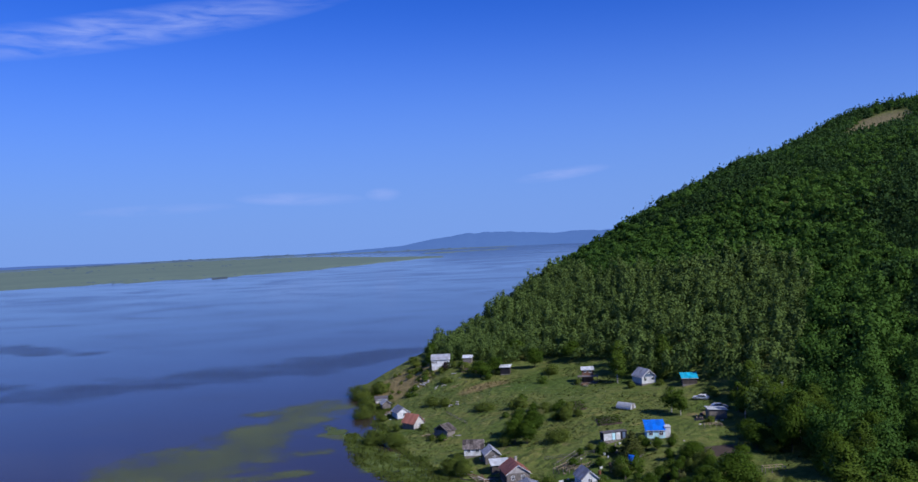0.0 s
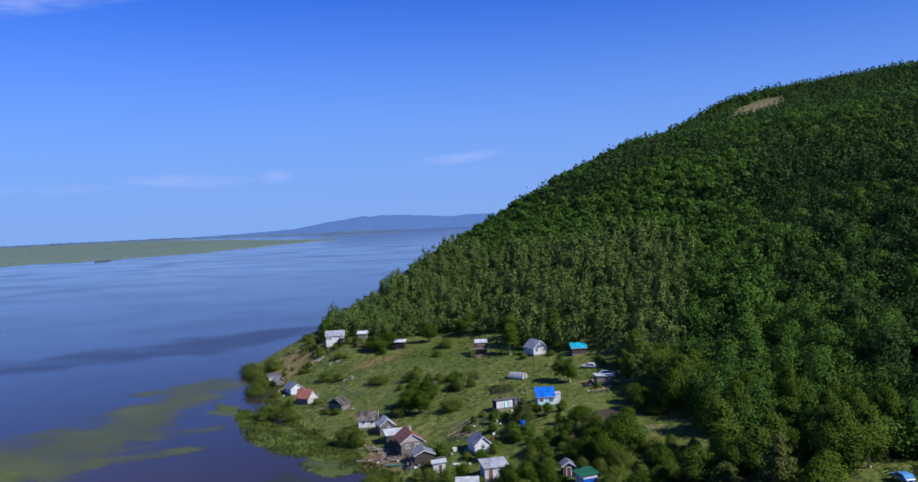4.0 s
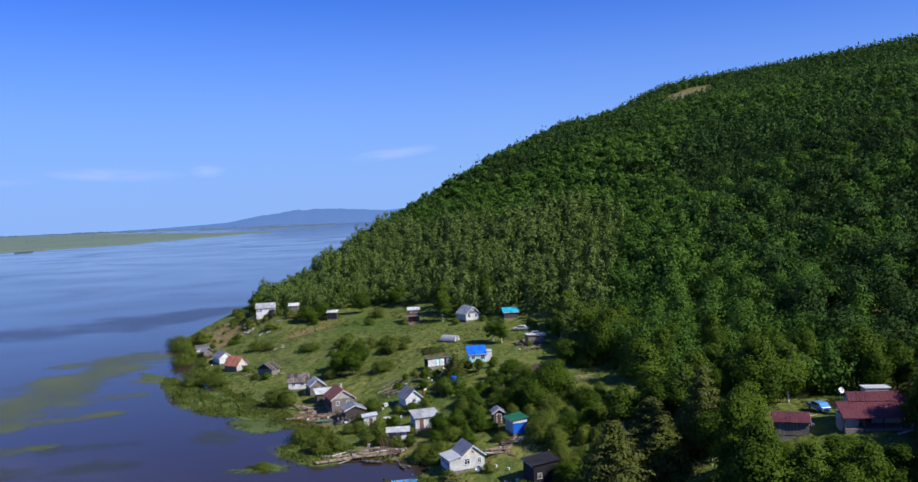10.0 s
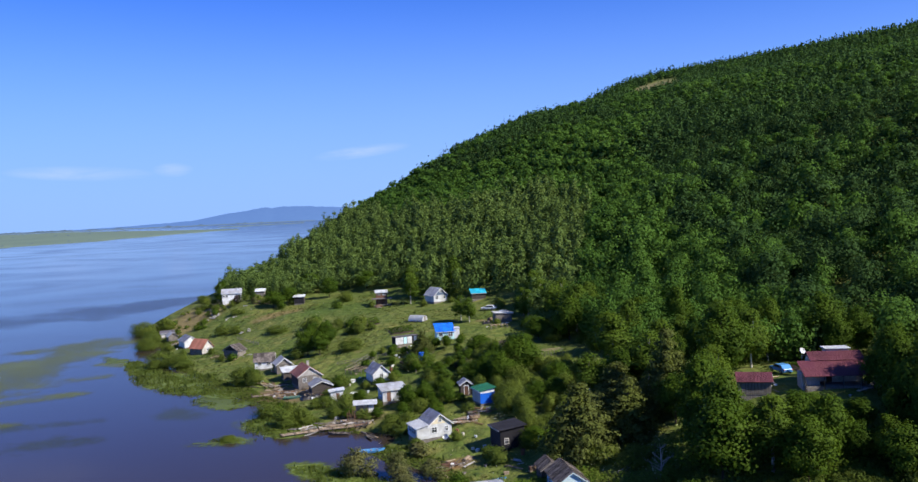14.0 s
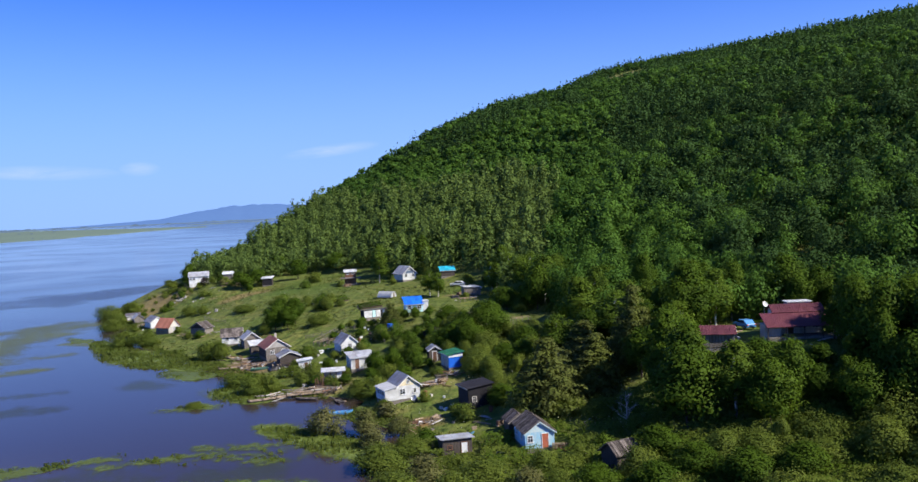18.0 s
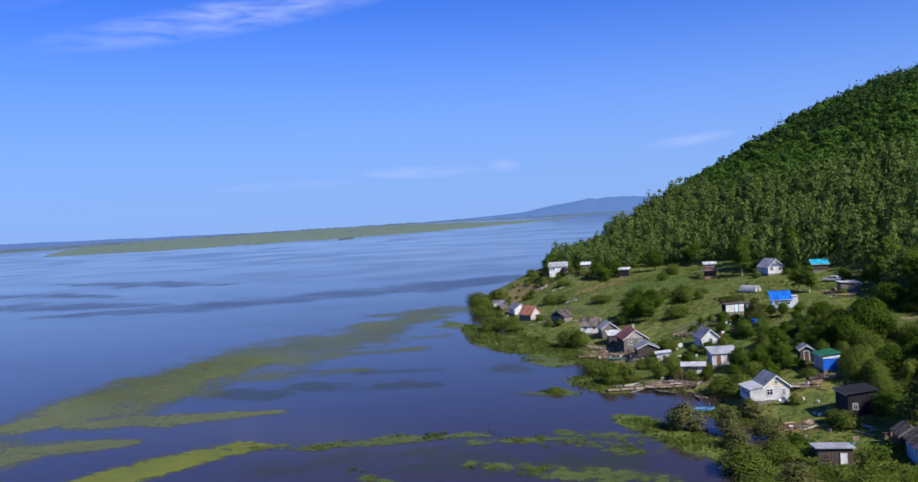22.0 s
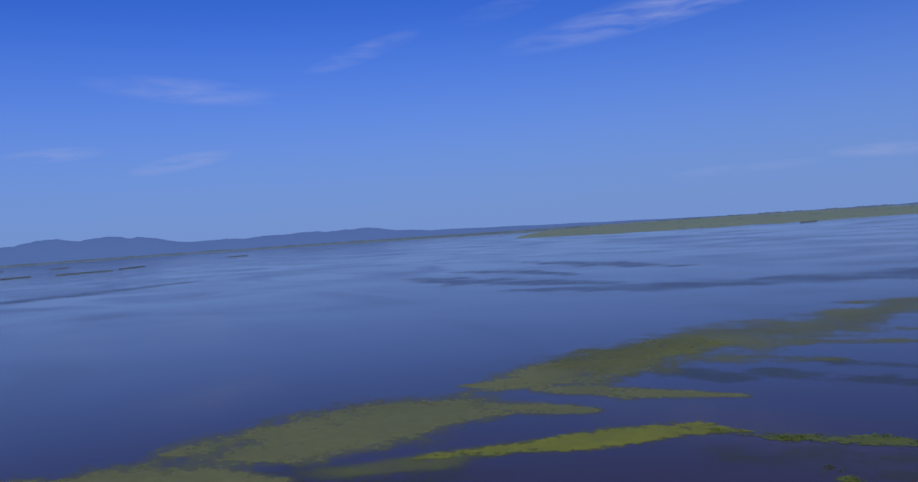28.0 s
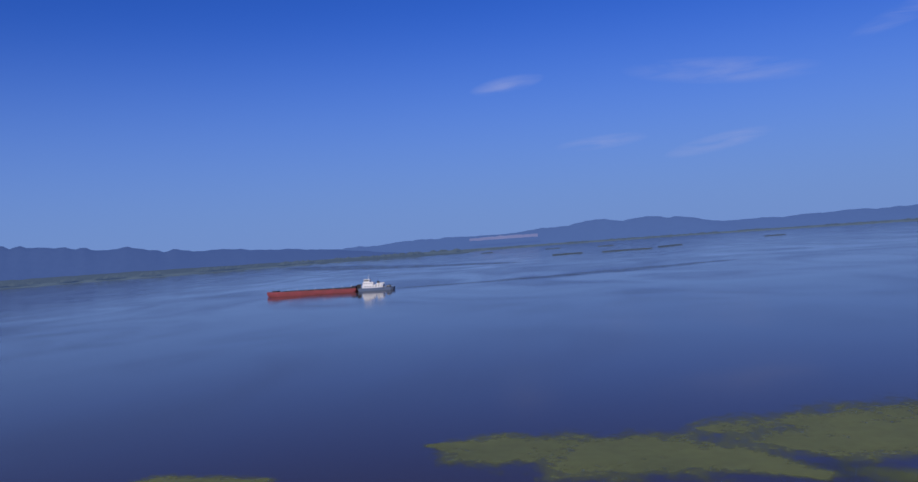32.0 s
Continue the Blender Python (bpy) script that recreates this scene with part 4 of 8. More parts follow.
def house(name, label, x, y, rz, w, d, h, rise, wall_mat, roof_mat, ridge="y", gable_mat=None, over=0.35, windows=(), doors=(), trim=None, category="house",
          group="", z=None, chimney=None, foot=None, door_mat=None, boards=False, front_over=None, front_mat=None, verge=None):
    """A small house or shed. The front looks along -y before the turn rz. ridge: 'y' (gable at the front), 'x', or 'F', 'B', 'L', 'R' for a
    single slope that falls to that side."""
    c, s = math.cos(radians(rz)), math.sin(radians(rz))
    corners = [height(x + a * w / 2 * c - b * d / 2 * s, y + a * w / 2 * s + b * d / 2 * c) for a in (-1, 1) for b in (-1, 1)]
    z0 = (sum(corners) / 4 * 0.5 + max(corners) * 0.5 if z is None else z)
    ob = thing(name, pose(x, y, z0, 0, 0, rz), label, category, group)
    trim, gable_mat, door_mat = trim or WHITE_TRIM, gable_mat or wall_mat, door_mat or BROWN_WOOD
    drop = z0 - min(corners) + 0.5
    part("foundation", Shape().box(-w / 2 + 0.05, w / 2 - 0.05, -d / 2 + 0.05, d / 2 - 0.05, -drop, 0.0), foot or GREY_WOOD, ob)
    t = 0.14
    top = {k: h for k in "FBLR"}
    if ridge in "FBLR":
        low, high = ridge, {"F": "B", "B": "F", "L": "R", "R": "L"}[ridge]
        top[high] = h + rise
    for side in "FBLR":
        m = wall_frame(side, w, d)
        span = w if side in "FB" else d - 2 * t
        sh = Shape()
        if ridge in "FBLR" and side not in (low, high):
            # which end of this wall, along its own x, is the high one
            ends = {"F": ("L", "R"), "B": ("R", "L"), "L": ("B", "F"), "R": ("F", "B")}[side]
            ha, hb = top[ends[0]], top[ends[1]]
            out = [(-span / 2, 0), (span / 2, 0), (span / 2, hb), (-span / 2, ha)]
        else:
            out = [(-span / 2, 0), (span / 2, 0), (span / 2, top[side]), (-span / 2, top[side])]
        sh.prism(out, 0, t)
        sh.v = [tuple(m @ Vector(p)) for p in sh.v]
        part("wall", sh, front_mat if side == "F" and front_mat else wall_mat, ob)
        if ridge in "xy" and side in ("FB" if ridge == "y" else "LR"):
            g = Shape().prism([(-(span / 2 + (t if ridge == "x" else 0)), h + 0.003), (span / 2 + (t if ridge == "x" else 0), h + 0.003), (0, h + rise)], 0.0, t)
            g.v = [tuple(m @ Vector(p)) for p in g.v]
            part("gable", g, gable_mat, ob)
    th = 0.07
    if ridge in "xy":
        half, length = (w / 2, d) if ridge == "y" else (d / 2, w)
        ang = math.atan2(rise, half)
        run = math.hypot(rise, half) + over
        turn = Matrix.Identity(4) if ridge == "y" else pose(0, 0, 0, 0, 0, 90)
        f_over = over if front_over is None else front_over
        for sgn in (-1, 1):
            m = turn @ pose(0, 0, h + rise + 0.02) @ (pose(0, 0, 0, 0, 0, 180) if sgn < 0 else Matrix.Identity(4)) @ pose(0, 0, 0, 0, math.degrees(ang), 0)
            y0, y1 = -length / 2 - f_over, length / 2 + over
            if sgn < 0:
                y0, y1 = -y1, -y0
            slope = part("roof_slope", Shape().box(0, run, y0, y1, 0, th, m), roof_mat, ob)
            if not boards:
                roof_sheets(slope, 0.02, run, y0, y1, th, m, roof_mat, x + y + sgn)
            if boards:
                rng = random.Random(int(x * 7 + y) + sgn)
                k = int((y1 - y0) / 0.24)
                for i in range(k):
                    a = y0 + (y1 - y0) * i / k
                    part("board", Shape().box(rng.uniform(-0.02, 0.05), run + rng.uniform(-0.1, 0.16), a + rng.uniform(0.0, 0.03), a + (y1 - y0) / k - rng.uniform(0.0, 0.03), th + 0.004 + rng.uniform(0, 0.03), th + 0.045 + rng.uniform(0.0, 0.06), m), ROOF_BOARD, slope)
        rc = Shape().prism([(-0.16, h + rise - 0.02), (0, h + rise + 0.13), (0.16, h + rise - 0.02)], -length / 2 - f_over, length / 2 + over)
        rc.v = [tuple(turn @ Vector(p)) for p in rc.v]
        part("ridge_cap", rc, roof_mat, ob)
        bb = Shape()
        for sgn in (-1, 1):
            bb.prism([(0, h + rise + 0.02), (sgn * (half + over * 0.9), h - over * 0.9 * rise / half + 0.02), (sgn * (half + over * 0.9), h - over * 0.9 * rise / half - 0.13), (0, h + rise - 0.14)], -length / 2 - f_over - 0.03, -length / 2 - f_over)
        bb.v = [tuple(turn @ Vector(p)) for p in bb.v]
        part("bargeboard", bb, verge or trim, ob)
    else:
        span, length = (d, w) if ridge in "FB" else (w, d)
        ang = math.degrees(math.atan2(rise, span))
        run = math.hypot(rise, span) + 2 * over
        m = {"F": pose(0, 0, 0, 0, 0, -90), "B": pose(0, 0, 0, 0, 0, 90), "L": pose(0, 0, 0, 0, 0, 180), "R": Matrix.Identity(4)}[ridge] @ pose(0, 0, h + rise / 2 + 0.03) @ pose(0, 0, 0, 0, ang, 0)
        slope = part("roof_slope", Shape().box(-run / 2, run / 2, -length / 2 - over, length / 2 + over, 0, th, m), roof_mat, ob)
        roof_sheets(slope, -run / 2, run / 2, -length / 2 - over, length / 2 + over, th, m, roof_mat, x + y)
        part("fascia", Shape().box(run / 2, run / 2 + 0.03, -length / 2 - over, length / 2 + over, -0.1, th, m), trim, slope)
    for side, u, zc, ww, hh in windows:
        add_window(ob, wall_frame(side, w, d), u, zc, ww, hh, trim)
    for side, u, ww, hh in doors:
        add_door(ob, wall_frame(side, w, d), u, ww, hh, door_mat, trim)
    if chimney:
        cx, cy, ch = chimney
        part("chimney", Shape().box(cx - 0.25, cx + 0.25, cy - 0.25, cy + 0.25, h, h + rise + ch).box(cx - 0.3, cx + 0.3, cy - 0.3, cy + 0.3, h + rise + ch, h + rise + ch + 0.1), CONCRETE, ob, "brick chimney with a cap")
    KEEP_CLEAR.append((x, y, max(w, d) * 0.62))
    return ob


house("house", "small pale blue wooden cottage with old dark board roof", 15.2, 116.2, 8, 4.1, 6.0, 2.25, 1.45, BLUE_PAINT, ROOF_BOARD, "y", gable_mat=PALE_BLUE, windows=[("F", -1.35, 1.35, 0.65, 0.85), ("L", -1.4, 1.4, 0.7, 0.8), ("L", 1.4, 1.4, 0.7, 0.8)],
      doors=[("F", 0.75, 0.85, 1.95)], door_mat=RED_PAINT, boards=True, over=0.3, verge=PALE_BLUE)
house("shed", "sagging annex shed with dark board roof behind the cottage", 13.3, 121.6, 8, 2.8, 3.2, 2.0, 1.0, DARK_WOOD, ROOF_BOARD, "y", category="shed", boards=True, over=0.25, verge=GREY_WOOD)
house("hut", "low dark hut with grey sheet roof and pale door", 4.2, 118.2, 10, 4.2, 3.4, 1.75, 0.35, DARK_WOOD, R_GREY, "B", category="hut", doors=[("F", 1.0, 0.85, 1.55)], door_mat=WHITE_TRIM, trim=BROWN_WOOD, windows=[("F", -1.1, 1.0, 0.6, 0.5)])
house("shed", "leaning grey shed with broken board roof among trees", 24.3, 103.5, 25, 3.4, 3.2, 1.9, 1.2, DARK_WOOD, ROOF_BOARD, "x", category="shed", boards=True, verge=GREY_WOOD)
house("shed", "tall black tarred shed with a small white window", 8.6, 138.0, 20, 4.3, 4.2, 2.75, 0.4, TAR, TAR, "L", category="shed", windows=[("F", -1.1, 0.95, 0.6, 0.8)], foot=TAR, trim=PALE_WOOD)
front_house = house("house", "white house with grey gable roof beside the shore", -3.4, 148.6, 22, 4.3, 4.6, 2.3, 1.7, WHITE_WALL, R_SLATE, "y", gable_mat=CREAM_WALL, windows=[("F", -1.1, 1.3, 0.9, 0.9), ("F", 1.2, 1.3, 0.5, 0.8), ("F", 0.0, 2.95, 0.5, 0.55)])
cabin = house("cabin", "green-roofed cabin with bright blue front wall", 5.7, 160.2, 20, 2.9, 4.0, 2.4, 0.35, PALE_WOOD, R_GREEN, "L", category="cabin", trim=WHITE_TRIM, front_mat=STRONG_BLUE)
part("white_band", Shape().box(-1.46, 1.46, -2.05, -1.99, 1.95, 2.4), WHITE_TRIM, cabin, "white band over the blue front")
house("shed", "dark wooden outhouse with a slate roof", 2.4, 166.5, 10, 2.2, 2.2, 2.2, 0.7, DARK_WOOD, R_SLATE, "y", category="shed", doors=[("F", 0, 0.8, 1.8)])
house("house", "white house with flat grey sheet roof", -12.5, 172.4, 18, 4.9, 4.0, 2.3, 0.45, WHITE_WALL, R_GREY, "F", windows=[("L", 0.4, 1.5, 0.9, 0.9), ("F", 0.8, 1.5, 0.9, 1.0)], doors=[("F", -1.2, 0.85, 1.95)])
house("house", "small white house with blue-grey gable roof", -16.6, 187.6, 24, 3.8, 4.8, 1.9, 1.7, WHITE_WALL, R_SLATE, "y", windows=[("F", 0, 1.3, 0.8, 0.9)])
house("house", "wooden house with rusty red roof and grey gable", -33.9, 196.2, 24, 5.5, 6.6, 2.3, 1.9, DARK_WOOD, R_RUST, "y", gable_mat=PALE_WOOD, front_mat=GREY_WOOD, windows=[("F", -1.3, 1.3, 0.7, 0.8), ("F", 1.1, 1.3, 0.7, 0.8)], chimney=(0.8, 1.6, 0.5))
house("house", "low shed house with blue-grey sheet roof by the dock", -29.4, 187.2, 20, 4.4, 3.8, 1.8, 0.95, DARK_WOOD, R_SLATE, "y", category="shed")
house("shed", "small white shed with pale roof", -24.8, 179.6, 12, 2.6, 2.2, 1.9, 0.25, WHITE_WALL, R_PALE, "L", category="shed", doors=[("F", 0.2, 0.7, 1.6)])
house("house", "white walled house with dark sagging roof", -48.2, 218.0, 10, 4.9, 4.0, 1.9, 1.8, WHITE_WALL, ROOF_BOARD, "x", windows=[("F", -1.2, 1.4, 0.8, 0.9), ("F", 1.0, 1.4, 0.8, 0.9)])
house("house", "small grey gabled shack in a row", -42.3, 211.4, 22, 3.8, 4.2, 2.0, 1.5, GREY_WOOD, R_GREY, "y", category="shack", windows=[("F", 0.4, 1.2, 0.6, 0.7)])
house("shed", "lean-to with light grey sheet roof", -38.8, 203.6, 20, 4.2, 3.2, 1.8, 0.5, DARK_WOOD, R_PALE, "F", category="shed")
house("house", "little house with steep brick-red roof", -74.5, 252.8, 60, 4.4, 5.0, 1.6, 2.3, GREY_WOOD, R_ORANGE, "y", gable_mat=PALE_WOOD, front_mat=PALE_WOOD, windows=[("F", 0, 1.1, 0.7, 0.7)], verge=GREY_WOOD)
house("house", "small house with grey-blue roof near the point", -83.2, 268.6, 34, 4.2, 6.0, 1.9, 1.5, WHITE_WALL, R_SLATE, "y", windows=[("F", 0.3, 1.2, 0.8, 0.9)])
house("shack", "tiny shack with patched grey roof on the shore", -93.5, 284.5, 30, 3.0, 3.6, 1.7, 1.1, GREY_WOOD, R_GREY, "y", category="shack", verge=GREY_WOOD)
house("shack", "low tumbledown shack of grey boards near the point", -98.0, 293.5, 20, 4.2, 2.6, 1.4, 0.5, PALE_WOOD, R_DARK, "F", category="shack")
house("shed", "dark weathered shed with collapsing roof", -60.9, 238.2, 62, 3.4, 5.0, 1.6, 1.5, GREY_WOOD, R_GREY, "x", gable_mat=DARK_WOOD, category="shed", boards=True, verge=GREY_WOOD)
house("house", "bright white house with grey sheet roof on the headland", -81.0, 316.5, 12, 6.8, 4.6, 2.7, 1.2, WHITE_WALL, R_GREY, "F", windows=[("F", -2.8, 1.8, 0.7, 0.6), ("F", -1.7, 1.8, 0.7, 0.6), ("L", 0.5, 1.7, 0.9, 0.9)], foot=WHITE_WALL)
house("shed", "pale weathered shed behind the headland house", -70.8, 319.0, 0, 3.2, 2.6, 2.0, 0.8, GREY_WOOD, R_PALE, "x", category="shed")
house("shed", "dark shed with bright white roof", -53.2, 301.0, 0, 3.4, 2.6, 2.4, 0.4, DARK_WOOD, R_PALE, "F", category="shed", front_mat=TAR)
house("house", "two-storey summer house with pale roof and dark porch", -22.3, 278.2, 6, 3.6, 3.2, 3.9, 0.4, BROWN_WOOD, R_PALE, "F", windows=[("F", -0.8, 3.6, 0.7, 0.9), ("F", 0.8, 3.6, 0.7, 0.9)])
house("house", "white house with slate gable and grey roof", -4.3, 268.6, 32, 4.9, 5.6, 2.0, 2.2, WHITE_WALL, R_GREY, "y", gable_mat=NAVY, windows=[("F", -1.3, 1.4, 0.9, 1.0), ("F", 1.3, 1.4, 0.9, 1.0), ("F", 0.0, 3.3, 0.5, 0.7)])
house("shed", "dark shed with turquoise sheet roof at the wood's edge", 8.8, 259.0, 6, 4.2, 3.2, 1.7, 0.9, DARK_WOOD, R_CYAN, "F", category="shed")
house("house", "cyan and white cottage with bright blue roof", -1.6, 211.8, 8, 4.3, 4.4, 2.0, 1.3, CYAN_PAINT, R_BLUE, "F", windows=[("F", 1.2, 1.3, 0.9, 1.0), ("F", -1.2, 1.3, 0.8, 0.9)])
panel_shed = house("shed", "long low shed with white front panels", -11.6, 212.8, 27, 6.2, 2.2, 1.75, 0.12, TAR, R_DARK, "B", category="shed", over=0.12)
for px, pw, pm in ((-2.0, 2.1, WHITE_WALL), (-0.42, 0.8, CYAN_PAINT), (0.75, 1.2, WHITE_WALL), (2.3, 0.7, NAVY)):
    part("panel", Shape().box(px - pw / 2, px + pw / 2, -1.17, -1.1, 0.05, 1.72), pm, panel_shed, "pale painted panel" if pm is not NAVY else "dark blue panel")
house("shed", "grey shed with white flat roof beside parked cars", 13.8, 224.4, 10, 4.4, 3.4, 2.2, 0.3, GREY_WOOD, R_PALE, "R", category="shed")
manor = house("house", "large house with maroon metal roof and shaded porch", 57.2, 126.0, -5, 7.2, 3.0, 3.4, 0.85, PALE_WOOD, R_MAROON, "x", windows=[("F", -2.5, 1.5, 1.0, 1.2), ("F", 0.6, 1.5, 1.2, 1.2), ("F", 2.5, 1.5, 0.9, 1.2)], doors=[("F", -1.2, 0.9, 2.05)])
house("shed", "small outbuilding with maroon roof", 45.3, 126.5, -14, 4.6, 3.4, 2.1, 0.9, GREY_WOOD, R_MAROON, "x", gable_mat=PALE_WOOD, category="shed")


def lean_to(parent, x0, x1, y0, y1, h_high, h_low, high, wall_mat, roof_mat, posts=False, label=""):
    """A lower wing with a single slope against a house; high: the side ('L', 'R', 'B') by which it leans on the house."""
    o = 0.25
    if high in "LR":
        a, b = (h_high, h_low) if high == "L" else (h_low, h_high)
        prof = [(x0 - o * (high == "R"), a), (x1 + o * (high == "L"), b), (x1 + o * (high == "L"), b + 0.07), (x0 - o * (high == "R"), a + 0.07)]
        roof = Shape().prism(prof, y0 - o, y1 + o, 1)
        if not posts:
            part("porch_wall", Shape().prism([(x0, 0), (x1, 0), (x1, b - 0.05), (x0, a - 0.05)], y0, y0 + 0.12, 1), wall_mat, parent)
            part("porch_wall", Shape().prism([(x0, 0), (x1, 0), (x1, b - 0.05), (x0, a - 0.05)], y1 - 0.12, y1, 1), wall_mat, parent)
            xe = x0 if high == "R" else x1 - 0.12
            part("porch_wall", Shape().box(xe, xe + 0.12, y0 + 0.12, y1 - 0.12, 0, h_low - 0.06), wall_mat, parent)
    else:
        prof = [(y0 - o, h_low), (y1, h_high), (y1, h_high + 0.07), (y0 - o, h_low + 0.07)]
        roof = Shape().prism(prof, x0 - o, x1 + o, 0)
        if posts:
            k = max(3, int((x1 - x0) / 2.2))
            for i in range(k + 1):
                px = x0 + (x1 - x0) * i / k
                part("post", Shape().box(px - 0.07, px + 0.07, y0, y0 + 0.14, -0.8, h_low), DARK_WOOD, parent)
            part("porch_floor", Shape().box(x0, x1, y0, y1, -0.9, 0.05), GREY_WOOD, parent)
    part("porch_roof", roof, roof_mat, parent, label)


lean_to(manor, -5.6, 5.0, -4.9, -1.62, 3.22, 1.6, "B", PALE_WOOD, R_MAROON, True, "low maroon porch roof")
part("side_wing", Shape().box(-5.8, -3.35, -3.9, -1.6, -0.8, 1.9), PALE_WOOD, manor, "pale boarded side wing under the porch roof")
part("back_wing", Shape().box(-0.2, 3.2, 2.35, 4.2, -0.6, 4.25), PALE_WOOD, manor)
part("back_wing_roof", Shape().box(-0.4, 3.5, 2.2, 4.5, 4.255, 4.35), R_PALE, manor, "pale flat roof of the back wing")
veranda_home = [o for o in bpy.data.objects if o.name.startswith("house") and abs(o.location.x + 22.3) < 0.01][0]
lean_to(veranda_home, -3.0, 3.0, -3.2, -1.6, 2.1, 1.9, "B", DARK_WOOD, R_DARK, True, "dark veranda roof on posts")
lean_to(front_house, -4.4, -2.15, -2.5, 2.2, 2.35, 1.9, "R", WHITE_WALL, R_PALE, False, "pale sheet roof over the side porch")
for yy in (-1.6, -0.4, 0.8):
    add_window(front_house, pose(-4.4, 0, 0, 0, 0, -90), -yy, 1.25, 0.9, 0.7, WHITE_TRIM)
part("foundation", Shape().box(-4.3, -2.1, -2.4, 2.1, -1.2, 0), GREY_WOOD, front_house)


def boathouse(x, y, rz):
    """An open landing shelter on tall posts over the bank."""
    ob = thing("boathouse", pose(x, y, 0.2, 0, 0, rz), "open landing shelter on posts with pale flat roof", "boathouse")
    rng = random.Random(12)
    for px in (-1.8, -0.6, 0.6, 1.8):
        for py in (-1.2, 1.2):
            part("post", Shape().tube((px, py, -1.0), (px + rng.uniform(-0.05, 0.05), py, 3.0), 0.09, 0.08, 7), BROWN_WOOD, ob)
    deck = part("deck", Shape().box(-2.1, 2.1, -1.5, 1.5, 1.1, 1.2), GREY_WOOD, ob)
    for i in range(12):
        part("plank", Shape().box(-2.2 + i * 0.365, -2.2 + i * 0.365 + 0.33, -1.6 - rng.uniform(0, 0.15), 1.5, 1.204, 1.25), GREY_WOOD, deck)
    part("back_wall", Shape().box(-1.7, 1.7, 1.12, 1.19, 1.26, 2.9), WHITE_WALL, ob, "white boarded back wall")
    part("side_wall", Shape().box(-1.75, -1.68, -0.2, 1.1, 1.26, 2.85), WHITE_WALL, ob)
    part("half_wall", Shape().box(0.65, 1.75, -1.18, -1.1, 1.26, 2.9), WHITE_WALL, ob)
    roof = part("roof", Shape().box(-2.4, 2.4, -1.75, 1.75, 0, 0.07, pose(0, 0, 3.05, 3, 0, 0)), R_PALE, ob, "pale flat sheet roof")
    roof_sheets(roof, -1.7, 1.72, -2.4, 2.4, 0.07, pose(0, 0, 3.05, 3, 0, 0) @ pose(0, 0, 0, 0, 0, 90), R_PALE, 3)
    ladder = part("ladder", Shape().tube((-0.9, -1.6, -0.3), (-0.9, -1.4, 2.2), 0.05, 0.05, 6).tube((-0.4, -1.6, -0.3), (-0.4, -1.4, 2.2), 0.05, 0.05, 6), PLANK, ob)
    for i in range(7):
        part("rung", Shape().tube((-0.9, -1.59 + 0.03 * i, 0.05 + 0.32 * i), (-0.4, -1.59 + 0.03 * i, 0.05 + 0.32 * i), 0.03, 0.03, 5), PLANK, ladder)
    for a, b in (((-2.2, -1.4, -0.4), (-0.9, -1.6, 1.1)), ((2.1, -1.5, -0.4), (0.7, -1.6, 1.1)), ((-1.8, -1.3, 0.0), (1.8, -1.3, 1.0))):
        part("brace", Shape().tube(a, b, 0.07, 0.06, 6), PLANK, ob)
    KEEP_CLEAR.append((x, y, 3))


boathouse(-17.6, 167.4, 6)
annex_home = [o for o in bpy.data.objects if o.name.startswith("house") and abs(o.location.x + 1.6) < 0.01][0]
part("annex", Shape().box(2.16, 3.5, -2.0, 0.5, -0.5, 2.6), WHITE_WALL, annex_home, "white box annex with flat top")
part("annex_roof", Shape().box(2.15, 3.65, -2.15, 0.65, 2.604, 2.68), R_PALE, annex_home)

# ---- trees near the village ----
RNG = np.random.default_rng(77)
TALL = {"d": 5.0, "o": 9.5, "b": 11.5, "w": 5.0, "p": 9.5}
WIDE = {"d": 6.8, "o": 7.2, "b": 5.2, "w": 6.8, "p": 8.6}
KIND = {"d": (DRY_WILLOWS, "", "willows by the shore"), "o": (OAKS, "leafy deciduous tree with an uneven crown", "trees by the village"), "b": (BIRCHES, "tall pale-trunked birch at the wood's edge", "birches"),
        "w": (WILLOWS, "low spreading willow thicket near the water", "willows by the shore"), "p": (PINES, "broad brownish-green pine beside the village", "pines by the village")}


def plant(kind, x, y, tall, wide):
    kinds, label, group = KIND[kind]
    trunk, crown = kinds[RNG.integers(len(kinds))]
    ob = new({"b": "birch", "p": "pine", "w": "willow", "d": "willow"}.get(kind, "tree" if tall > 3.6 else "fruit_tree"))
    sx, sz = wide / WIDE[kind], tall / TALL[kind]
    ob.matrix_world = Matrix.LocRotScale((x, y, max(height(x, y), -0.2) - 0.1), Euler((0, 0, RNG.uniform(0, 6.28))), (sx, sx, sz))
    if kind == "d":
        label = "half-dry brownish willow thicket near the water"
    if kind == "w" and height(x, y) > 3:
        label, group = "bushy green shrub in the meadow", "meadow shrubs"
    if ob.name.startswith("fruit_tree"):
        label, group = "low leafy fruit tree between the houses", "fruit trees"
    tagged(ob, label, "shrub" if kind in "wd" else "tree", group)
    for name, me in (("trunk", trunk), ("crown", crown)):
        new(name, me).parent = ob
    KEEP_CLEAR.append((x, y, wide * 0.3))


